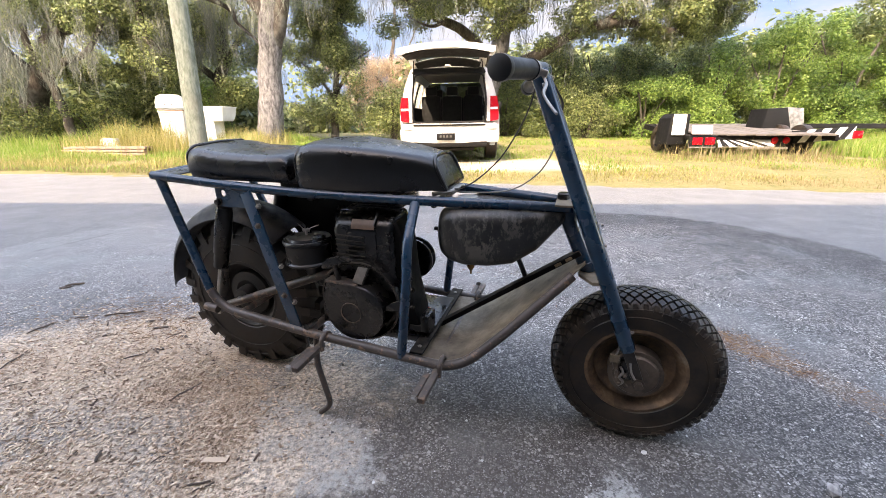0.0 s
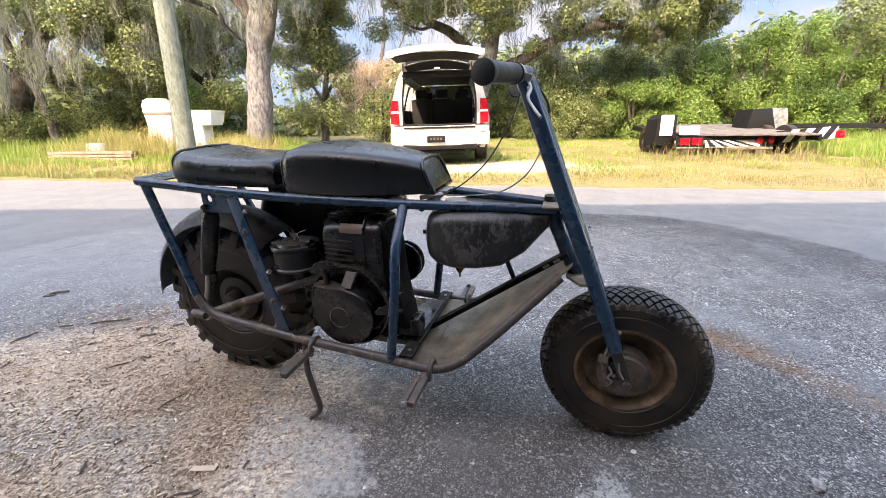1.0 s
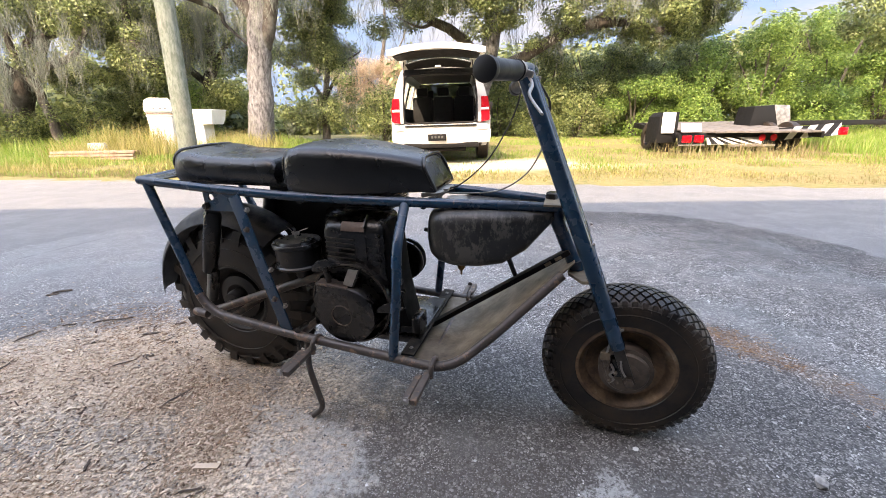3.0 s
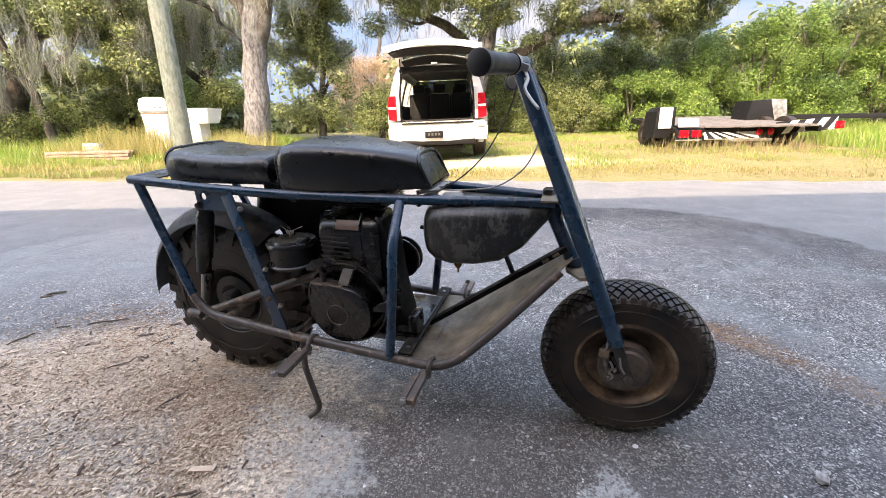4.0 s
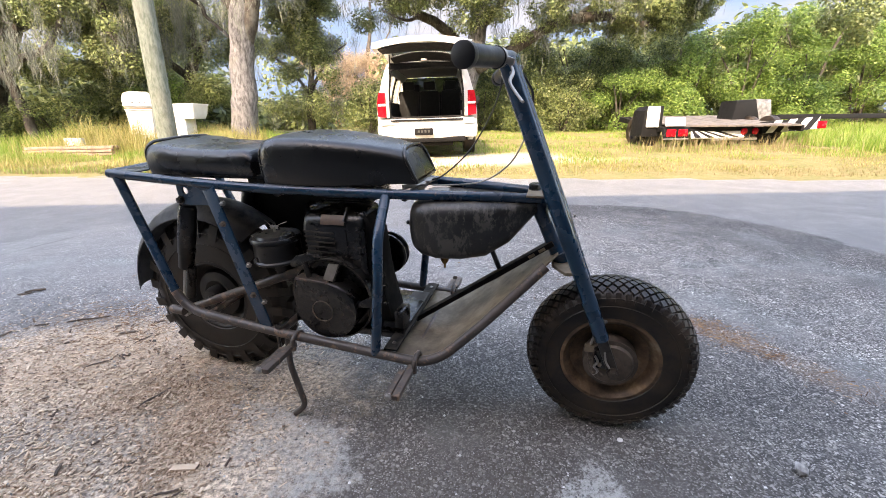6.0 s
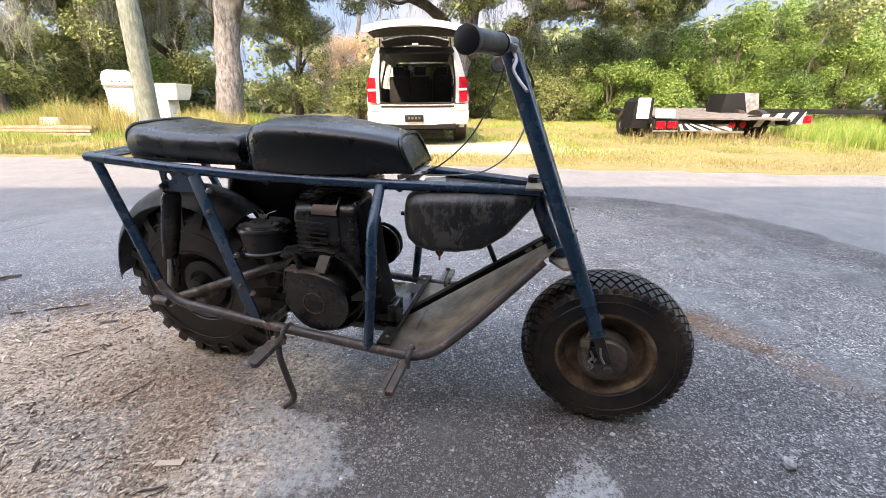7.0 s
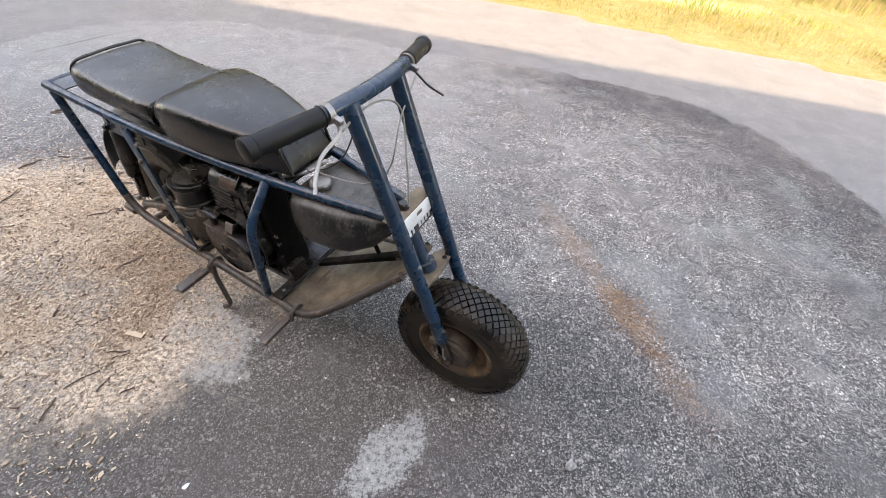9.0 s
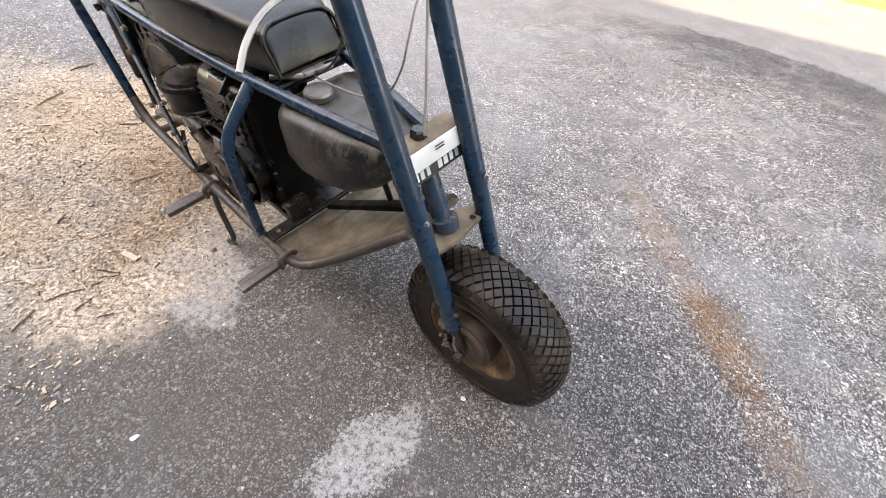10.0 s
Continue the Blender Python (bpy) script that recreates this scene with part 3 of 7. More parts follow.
def build_ground():
    xs = np.unique(np.r_[np.linspace(-400, -30, 12), np.linspace(-30, 30, 121), np.linspace(30, 400, 12)])
    ys = np.unique(np.r_[np.linspace(-400, -10, 10), np.linspace(-10, 4, 6), np.linspace(4, 30, 105), np.linspace(30, 60, 20), np.linspace(60, 600, 12)])
    verts = []
    for y in ys:
        for x in xs:
            z = rise(x, y)
            if y > verge(x):
                z += 0.03 * noise.noise((x * 0.9, y * 0.9, 0)) + 0.012 * noise.noise((x * 4, y * 4, 3))
            verts.append((x, y, z))
    n = len(xs)
    faces = [(j * n + i, j * n + i + 1, (j + 1) * n + i + 1, (j + 1) * n + i) for j in range(len(ys) - 1) for i in range(n - 1)]
    ob = raw("ground", verts, faces, "soil", None, True)
    tagged(ob, "sunlit verge of thin green and straw-coloured grass with sand", "ground", kind="structure")


def build_road():
    """The asphalt, with an uneven far edge that thins out into the grass."""
    bm = bmesh.new()
    rows = []
    xs = np.linspace(-40, 40, 321)
    for x in xs:
        e = verge(x) + 0.10 * noise.noise((x * 0.8, 5, 0)) + 0.07 * noise.noise((x * 3.1, 9, 0))
        rows.append([bm.verts.new((x, y, z)) for y, z in ((-2.4, 0), (0.5, 0), (3, 0), (e - 0.6, 0), (e - 0.05, -0.002), (e, -0.05))])
    for a, b in zip(rows, rows[1:]):
        for k in range(5):
            bm.faces.new((a[k], b[k], b[k + 1], a[k + 1]))
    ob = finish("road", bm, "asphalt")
    tagged(ob, "worn grey asphalt with pale speckles, patches and scattered sawdust", "road", kind="structure")


def build_building():
    wall = bmesh.new()
    box(wall, (0, -2.65, 3.3), (60, 0.3, 6.7), Matrix.Rotation(radians(-1.8), 4, "Z"))
    ob = finish("wall_south", wall, "wall", smooth=False)
    tagged(ob, "plain weathered board wall of the building behind", "wall", kind="structure")


def build_backdrop():
    """The pale blue sky low over the woods, with thin haze."""
    m = Net("low_sky")
    haze = m.span(m.noise(0.012, 6, 0.6, stretch=(1, 1, 2.5)), 0.38, 0.68)
    glow = m.node("ShaderNodeEmission", Strength=1.0)
    m.link(m.mix(haze, (0.046, 0.080, 0.148), (0.082, 0.100, 0.138)), glow.inputs["Color"])
    m.link(glow.outputs[0], m.t.nodes["Material Output"].inputs["Surface"])
    M["low_sky"] = m.mat
    bm = bmesh.new()
    rings = []
    for k in range(41):
        a = radians(-80 + 4 * k)
        rings.append([bm.verts.new((380 * math.sin(a), 380 * math.cos(a), z)) for z in (-4, 60, 130, 200)])
    for a, b in zip(rings, rings[1:]):
        for k in range(3):
            bm.faces.new((a[k], a[k + 1], b[k + 1], b[k]))
    tagged(finish("backdrop", bm, "low_sky"), "pale blue sky with thin haze", "sky", kind="structure")


build_ground()
build_backdrop()
build_road()
build_building()

# ---- the minibike ----
bike = empty("minibike", pose(0.399, 1.305, 0, 3.5, 0, -18.5), "old blue tube-frame minibike with black seats, leaning on its stand", "minibike")


def build_frame():
    for s in (-1, 1):
        bm = bmesh.new()
        tube(bm, rounded([(-0.005, 0.035 * s, 0.632), (-0.20, 0.075 * s, 0.641), (-0.426, 0.112 * s, 0.649), (-0.711, 0.14 * s, 0.660), (-0.905, 0.152 * s, 0.673), (-1.165, 0.162 * s, 0.694)], 0.08), 0.0125)
        part("top_rail", bm, "blue", bike, "blue steel tube with chipped paint")
        bm = bmesh.new()
        line = rounded([(-1.137, 0.163 * s, 0.684), (-1.0, 0.188 * s, 0.306), (-0.692, 0.195 * s, 0.273), (-0.245, 0.2 * s, 0.238), (-0.15, 0.155 * s, 0.312), (0.018, 0.065 * s, 0.470)], 0.075, 8)
        cut = min(range(len(line)), key=lambda i: (line[i] - Vector((-1.03, 0.184 * s, 0.36))).length)
        tube(bm, line[:cut + 1], 0.0125)
        part("rear_strut", bm, "blue", bike)
        bm = bmesh.new()
        end = min(range(len(line)), key=lambda i: (line[i] - Vector((-0.19, 0.18 * s, 0.28))).length)
        tube(bm, line[cut:end + 1], 0.0128)
        part("lower_tube", bm, "bare", bike, "bare steel tube with rust and grime")
        bm = bmesh.new()
        tube(bm, line[end:], 0.0125)
        part("down_tube", bm, "bare", bike)
        bm = bmesh.new()
        lathe(bm, [(0.004, -0.03), (0.011, -0.026), (0.0125, -0.018), (0.0125, 0.02)], Matrix.Translation((-1.018, 0.190 * s, 0.300)) @ Vector((1, 0, -0.12)).to_track_quat("Z", "Y").to_matrix().to_4x4(), 14)
        part("tube_end", bm, "bare", bike)
        bm = bmesh.new()
        tube(bm, rounded([(-0.372, 0.108 * s, 0.640), (-0.362, 0.200 * s, 0.560), (-0.365, 0.206 * s, 0.47), (-0.393, 0.200 * s, 0.250)], 0.05), 0.0125)
        part("frame_post", bm, "blue", bike, "bowed blue upright tube")
        # flat strut with bolts
        bm = bmesh.new()
        m = Matrix.Translation((-0.779, 0.178 * s, 0.470)) @ Matrix.Rotation(math.atan2(0.122, 0.367), 4, "Y").inverted() @ Matrix.Rotation(-0.08 * s, 4, "X").inverted()
        box(bm, (0, 0, 0), (0.036, 0.006, 0.40), m, 0.0015)
        strut = part("flat_strut", bm, "blue", bike, "flat blue strap bolted to the frame")
        for k in (0.27, -0.26):
            p = m @ Vector((0.004, 0.003 * s, k * 0.385))
            bolt(strut, p, (0, s, 0), 0.006, 0.009, "hub")
        for k in (-0.05, -0.33, 0.4):
            p = m @ Vector((0.020, -0.006 * s, k * 0.385))
            bolt(strut, p, (0.5, s, 0.1), 0.0055, 0.011, "steel", "nut")
        # gusset with a hole, below the top rail
        bm = bmesh.new()
        holed(bm, [(-0.955, 0.668), (-0.955, 0.640), (-0.945, 0.612), (-0.845, 0.612), (-0.842, 0.664)], (-0.930, 0.650), 0.010, 0.150 * s - 0.003, 0.150 * s + 0.003)
        g = part("gusset", bm, "blue", bike, "blue gusset plate with a round hole")
        bolt(g, (-0.945, 0.155 * s, 0.626), (0, s, 0), 0.008, 0.012, "engine")
    bm = bmesh.new()
    tube(bm, [(-1.160, -0.16, 0.693), (-1.168, 0, 0.694), (-1.160, 0.16, 0.693)], 0.0125)
    part("rear_crossbar", bm, "blue", bike)
    bm = bmesh.new()
    prism(bm, [(-1.158, 0.702), (-1.09, 0.697), (-1.09, 0.694), (-1.158, 0.699)], -0.15, 0.15)
    part("seat_deck_edge", bm, "blue", bike)
    for x, z, w in ((-0.66, 0.648, 0.135), (-0.33, 0.636, 0.09)):
        bm = bmesh.new()
        tube(bm, [(x, -w, z), (x, w, z)], 0.010)
        part("crossbar", bm, "black", bike)
    bm = bmesh.new()
    box(bm, (-0.785, 0, 0.683), (0.58, 0.23, 0.010), None, 0.003)
    part("seat_board", bm, "black", bike, "dark board under the seats")
    for x, z in ((-0.69, 0.262), (-0.30, 0.234), (-0.93, 0.285)):
        bm = bmesh.new()
        tube(bm, [(x, -0.19, z), (x, 0.19, z)], 0.0105)
        part("lower_crossbar", bm, "bare", bike)
    # head tube and yokes
    bm = bmesh.new()
    tube(bm, [(-0.024, 0, 0.640), (0.052, 0, 0.468)], 0.020, 20)
    part("head_tube", bm, "blue", bike)
    bm = bmesh.new()
    prism(bm, [(-0.036, 0.637), (0.006, 0.637), (0.006, 0.642), (-0.036, 0.642)], -0.070, 0.090, 0.001, Matrix.Translation((0, 0, 0.004)))
    yoke = part("top_yoke", bm, "plate_dusty", bike, "dusty tan steel plate joining the fork legs")
    bm = bmesh.new()
    lathe(bm, [(0.015, 0), (0.015, 0.013), (0.012, 0.016)], Matrix.Translation((-0.020, 0, 0.646)), 6)
    part("stem_nut", bm, "engine", yoke)
    bm = bmesh.new()
    m = Matrix.Translation((0.076, 0, 0.464)) @ Matrix.Rotation(radians(-6), 4, "Y")
    vs = [(-0.045, -0.03), (-0.045, 0.03), (-0.012, 0.092), (0.016, 0.096), (0.024, 0), (0.016, -0.090), (-0.012, -0.088)]
    a = [bm.verts.new(m @ Vector((x, y, 0.004))) for x, y in vs]
    b = [bm.verts.new(m @ Vector((x, y, -0.004))) for x, y in vs]
    bm.faces.new(a), bm.faces.new(b[::-1])
    for i in range(len(vs)):
        bm.faces.new((a[i], b[i], b[(i + 1) % len(vs)], a[(i + 1) % len(vs)]))
    low = part("lower_yoke", bm, "plate_dusty", bike, "dusty tan lower fork plate")
    for y in (-0.072, 0.072, 0.055):
        bolt(low, m @ Vector((0.006, y, 0.004)), (0, 0, 1), 0.005, 0.004, "engine")
    bm = bmesh.new()
    lathe(bm, [(0.026, -0.012), (0.026, 0.012)], Matrix.Translation((0.055, 0, 0.478)) @ Matrix.Rotation(radians(22), 4, "Y").inverted(), 20)
    part("bearing_cup", bm, "blue", bike)
    # badge on the front edge of the upper yoke
    m = Matrix.Translation((0.016, 0.002, 0.648)) @ Matrix.Rotation(radians(-20), 4, "Y")
    bm = bmesh.new()
    box(bm, (0, 0, -0.0165), (0.003, 0.150, 0.035), m, 0.0006)
    badge = part("badge", bm, "badge_white", bike, "white and black maker's plate")
    bm = bmesh.new()
    box(bm, (0, 0, -0.0495), (0.003, 0.150, 0.031), m, 0.0006)
    part("badge_band", bm, "badge_dark", badge)
    bm = bmesh.new()
    for i, w in enumerate((0.009, 0.011, 0.009, 0.008, 0, 0.011, 0.011, 0.009, 0.008)):
        if w:
            box(bm, (0.002, -0.062 + 0.0155 * i, -0.0505), (0.002, w, 0.0155), m)
    part("badge_bars", bm, "badge_white", badge, "pale bars on the plate")
    bm = bmesh.new()
    for i in range(4):
        box(bm, (0.002, 0.012 + 0.002 * i, -0.006 - 0.007 * i), (0.001, 0.022, 0.0025), m)
    part("badge_mark", bm, "hub", badge)

def build_fork():
    for s in (-1, 1):
        bm = bmesh.new()
        back = 0.007 if s > 0 else 0.0  # the fork is turned a little off straight
        tube(bm, [(-0.0885 - back, 0.085 * s, 0.936), (0.060 - back, 0.085 * s, 0.560), (0.071 - back, 0.085 * s, 0.533), (0.073 - back, 0.085 * s, 0.528), (0.162 - back, 0.085 * s, 0.297)], [0.0194, 0.0194, 0.0194, 0.0178, 0.0178], 20)
        leg = part("fork_leg", bm, "blue", bike, "thick blue fork tube, scuffed")
        bm = bmesh.new()
        prism(bm, [(0.154, 0.306), (0.172, 0.306), (0.208, 0.212), (0.203, 0.194), (0.187, 0.194), (0.152, 0.284)], 0.083 * s - 0.005, 0.083 * s + 0.005, 0.002)
        part("axle_bracket", bm, "edge_metal", leg)
        bolt(leg, (0.196, 0.090 * s, 0.206), (0, s, 0), 0.011, 0.014, "hub", "axle_nut")
        for z in (0.345, 0.56):
            t = (0.945 - z) / (0.945 - 0.297)
            bolt(leg, (-0.092 + t * 0.254 + 0.020, 0.085 * s, z), (1, 0, 0.3), 0.004, 0.006)
    bm = bmesh.new()
    tube(bm, [(0.196, -0.095, 0.206), (0.196, 0.095, 0.206)], 0.008)
    part("front_axle", bm, "steel", bike)
    # brake linkage beside the hub
    bm = bmesh.new()
    box(bm, (0.135, -0.083, 0.268), (0.022, 0.012, 0.020), None, 0.002)
    link = part("brake_linkage", bm, "pan", bike, "small rusty brake arm and rod")
    bm = bmesh.new()
    tube(bm, [(0.135, -0.083, 0.258), (0.148, -0.085, 0.215), (0.17, -0.085, 0.190)], 0.006, 8)
    part("arm", bm, "hub", link)
    bm = bmesh.new()
    tube(bm, [(0.138, -0.083, 0.276), (0.145, -0.09, 0.325)], 0.003, 8)
    part("rod", bm, "steel", link)
    for p in ((0.150, -0.092, 0.205), (0.162, -0.092, 0.228), (0.140, -0.092, 0.24)):
        bolt(link, p, (0, -1, 0), 0.0042, 0.007, "hub")
    bm = bmesh.new()
    box(bm, (0.168, -0.070, 0.235), (0.035, 0.03, 0.05), None, 0.006)
    part("bracket", bm, "engine", link)
    bm = bmesh.new()
    lathe(bm, [(0.052, 0.02), (0.056, 0.024), (0.056, 0.064), (0.052, 0.069), (0.02, 0.071)], Matrix.Translation((0.192, 0, 0.213)) @ SIDE, 40)
    part("brake_drum", bm, "hub", link, "dull brown brake drum")
    bm = bmesh.new()
    tube(bm, smooth_line([(0.150, -0.090, 0.250), (0.157, -0.094, 0.236), (0.150, -0.095, 0.222), (0.160, -0.092, 0.208), (0.150, -0.09, 0.195)], 5), 0.0032, 8)
    tube(bm, smooth_line([(0.172, -0.088, 0.262), (0.176, -0.094, 0.24), (0.186, -0.095, 0.222)], 5), 0.0026, 8)
    part("return_spring", bm, "steel", link)


def tyre_profile(r, w, rim, n=9, round=0.55):
    """Half rings of a tyre's section: (radius, across)."""
    out = [(rim, -w * 0.36), (rim + 0.006, -w * 0.42)]
    for i in range(n):
        a = math.pi * (0.93 - 0.86 * i / (n - 1))
        c, q = math.cos(a), math.sin(a)
        rr = rim + (r - rim) * (0.42 + 0.58 * abs(q) ** round)
        out.append((rr, w * 0.5 * (abs(c) ** 0.75) * (1 if c > 0 else -1)))
    out += [(rim + 0.006, w * 0.42), (rim, w * 0.36), (rim - 0.004, 0)]
    return out


def build_wheel(name, c, r, w, rim_r, style, rimmat="rim", dish=0.0):
    """A wheel: hub with rim, tyre and tread as its pieces. The axle lies along y."""
    m = Matrix.Translation(c) @ SIDE
    bm = bmesh.new()
    lathe(bm, [(0.012, -0.075), (0.030, -0.072), (0.034, -0.05), (0.034, 0.05), (0.030, 0.072), (0.012, 0.075)], m, 28)
    hub = part(name, bm, "hub" if rimmat == "rim" else rimmat, bike, "small wheel with a chunky dusty tyre and rusty rim")
    bm = bmesh.new()
    lathe(bm, [(rim_r + 0.002, -w * 0.36), (rim_r + 0.006, -w * 0.40), (rim_r - 0.004, -w * 0.41), (rim_r - 0.014, -w * 0.34), (rim_r - 0.022, -w * 0.18), (rim_r - 0.040, -0.012 - dish), (0.05, -0.006 - dish), (0.03, -0.016 - dish), (0.03, 0.016), (0.05, 0.006), (rim_r - 0.040, 0.012), (rim_r - 0.022, w * 0.18), (rim_r - 0.014, w * 0.34), (rim_r - 0.004, w * 0.41), (rim_r + 0.006, w * 0.40), (rim_r + 0.002, w * 0.36)], m, 64, True)
    part("rim", bm, rimmat, hub, "rusty brown pressed-steel rim" if rimmat == "rim" else "muddy steel rim, darkened for the shade in its recess")
    bm = bmesh.new()
    prof = tyre_profile(r - 0.010, w, rim_r, 9, 0.55 if style == "diamond" else 0.8)
    lathe(bm, prof, m, 72, True)
    gum = "rubber" if style == "diamond" else "rubber_shaded"
    tyre = part("tyre", bm, gum, hub, "worn black tyre with brown dust")
    bm = bmesh.new()
    for s in (-1, 1):
        for k in (0.46, 0.70):
            rr = rim_r + (r - rim_r) * k
            lathe(bm, [(rr - 0.0015, s * w * 0.487), (rr, s * w * 0.500), (rr + 0.0015, s * w * 0.487)], m, 72)
    bmesh.ops.delete(bm, geom=[f for f in bm.faces if len(f.verts) > 8], context="FACES")
    part("sidewall_ribs", bm, gum, tyre)
    bm = bmesh.new()

    def block(a, y, la, ly, h, skew=0.0, taper=0.8, rhomb=False):
        """One tread block at the angle a and the place y across the tyre."""
        lean = y / (w * 0.5)
        base = r - 0.013 - 0.012 * abs(lean) ** 3
        top = base + h
        vs = []
        for rr, k in ((base - 0.007, 1.0), (top, taper)):
            for da, dy in (((-1, 0), (0, -1), (1, 0), (0, 1)) if rhomb else ((-1, -1), (1, -1), (1, 1), (-1, 1))):
                ang = a + (da * la * 0.5 * k + skew * dy * ly * 0.5) / r
                yy = y + dy * ly * 0.5 * k
                drop = (0.020 if style == "diamond" else 0.036) * max(0, abs(yy) / (w * 0.5)) ** 2.5
                vs.append(bm.verts.new(m @ Vector(((rr - drop) * math.cos(ang), (rr - drop) * math.sin(ang), yy))))
        for f in ((4, 5, 6, 7), (0, 1, 5, 4), (1, 2, 6, 5), (2, 3, 7, 6), (3, 0, 4, 7)):
            bm.faces.new([vs[i] for i in f])

    def lug(a, side, la, deep, top):
        """One shoulder lug running from the tread's edge down the sidewall."""
        vs = []
        for da in (-1, 1):
            for rr, y in ((r - deep, 0.470), (r - 0.024, 0.38), (r - top, 0.452), (r - (deep + top) * 0.5, 0.492), (r - deep, 0.503)):
                ang = a + da * la * 0.5 / r
                vs.append(bm.verts.new(m @ Vector((rr * math.cos(ang), rr * math.sin(ang), side * y * w))))
        for f in ((0, 1, 2, 3, 4), (9, 8, 7, 6, 5), (1, 6, 7, 2), (2, 7, 8, 3), (3, 8, 9, 4), (4, 9, 5, 0)):
            bm.faces.new([vs[i] for i in f])

    if style == "diamond":
        n = 52
        for row in range(-3, 4):
            for k in range(n):
                a = 2 * math.pi * (k + 0.5 * (row % 2)) / n
                block(a, row * w * 0.108, 2 * math.pi * r / n * 0.93, w * 0.108 * 1.86, 0.0135, 0.0, 0.86, True)
        for s in (-1, 1):
            for k in range(n):
                lug(2 * math.pi * k / n, s, 2 * math.pi * r / n * 0.52, 0.038 if k % 2 else 0.032, 0.0155)
    else:
        n = 22
        for s in (-1, 1):
            for k in range(n):
                a = 2 * math.pi * (k + (0.5 if s > 0 else 0)) / n
                block(a, s * w * 0.34, 2 * math.pi * r / n * 0.46, w * 0.34, 0.024, 0.5 * s)
                block(a + 0.09, s * w * 0.12, 2 * math.pi * r / n * 0.42, w * 0.22, 0.022, -0.4 * s)
                lug(a + 0.03, s, 2 * math.pi * r / n * 0.42, 0.050, 0.013)
    part("tread", bm, gum, tyre)
    return hub


def build_wheels():
    front = build_wheel("front_wheel", (0.192, 0, 0.213), 0.214, 0.124, 0.120, "diamond")
    bm = bmesh.new()
    lathe(bm, [(0.066, -0.050), (0.066, -0.012), (0.060, 0.0), (0.02, 0.002)], Matrix.Translation((0.192, -0.01, 0.213)) @ SIDE @ Matrix.Rotation(math.pi, 4, "X"), 40)
    part("brake_drum", bm, "hub", front, "grey stamped drum cover")
    rear = build_wheel("rear_wheel", (-1.035, 0.012, 0.268), 0.268, 0.125, 0.118, "lug", "rim_dark", -0.045)
    bm = bmesh.new()
    tube(bm, [(-1.035, -0.16, 0.268), (-1.035, 0.16, 0.268)], 0.009)
    part("rear_axle", bm, "steel", bike)
    bm = bmesh.new()
    lathe(bm, [(0.09, -0.003), (0.09, 0.003)], Matrix.Translation((-1.035, 0.085, 0.268)) @ SIDE, 48)
    part("sprocket", bm, "steel", rear)
    # fender over the rear wheel
    bm = bmesh.new()
    c, rr = Vector((-1.035, 0.012, 0.268)), 0.322
    rows = []
    for i in range(29):
        a = radians(178 - 128 * i / 28)
        ring = []
        for k in range(9):
            q = -1 + k / 4
            rad = rr - 0.045 * abs(q) ** 2.6
            ring.append((c.x + rad * math.cos(a), c.y + 0.082 * q, c.z + rad * math.sin(a)))
        rows.append(ring)
    outer = [[bm.verts.new(p) for p in r] for r in rows]
    inner = [[bm.verts.new(Vector(p) + (c - Vector((p[0], c.y, p[2]))).normalized() * 0.003) for p in r] for r in rows]
    for g in (outer, inner):
        for a, b in zip(g, g[1:]):
            for k in range(8):
                bm.faces.new((a[k], a[k + 1], b[k + 1], b[k]))
    for k in range(8):
        for i in (0, -1):
            bm.faces.new((outer[i][k], outer[i][k + 1], inner[i][k + 1], inner[i][k]))
    for a, b, e, f in zip(outer, outer[1:], inner, inner[1:]):
        for k in (0, 8):
            bm.faces.new((a[k], b[k], f[k], e[k]))
    part("rear_fender", bm, "fender", bike, "dull black rounded mudguard")
    for s in (-1, 1):
        bm = bmesh.new()
        tube(bm, [(-1.045, 0.135 * s, 0.272), (-0.826, 0.142 * s, 0.359), (-0.60, 0.11 * s, 0.440)], 0.0125)
        part("swingarm", bm, "bare", bike)
        bm = bmesh.new()
        d = [(-0.958, 0.128 * s, 0.607), (-1.058, 0.128 * s, 0.292)]
        at = lambda k: Vector(d[0]).lerp(Vector(d[1]), k)
        tube(bm, [at(0.0), at(0.01), at(0.04), at(0.05), at(0.47), at(0.48), at(0.62)], [0.010, 0.020, 0.022, 0.0235, 0.0235, 0.0215, 0.0205], 20)
        shock = part("shock_absorber", bm, "black", bike, "black telescopic shock absorber")
        bm = bmesh.new()
        tube(bm, [at(0.62), at(0.97)], 0.008)
        part("rod", bm, "steel", shock)
        bolt(shock, at(0.98) + Vector((0, 0.008 * s, 0)), (0, s, 0), 0.010, 0.012)
        bm = bmesh.new()
        tube(bm, [at(0.62) + Vector((0.018, 0, 0)), at(0.93) + Vector((0.018, 0, 0))], 0.014)
        part("inner_tube", bm, "engine", shock)


build_frame()
build_fork()
build_wheels()


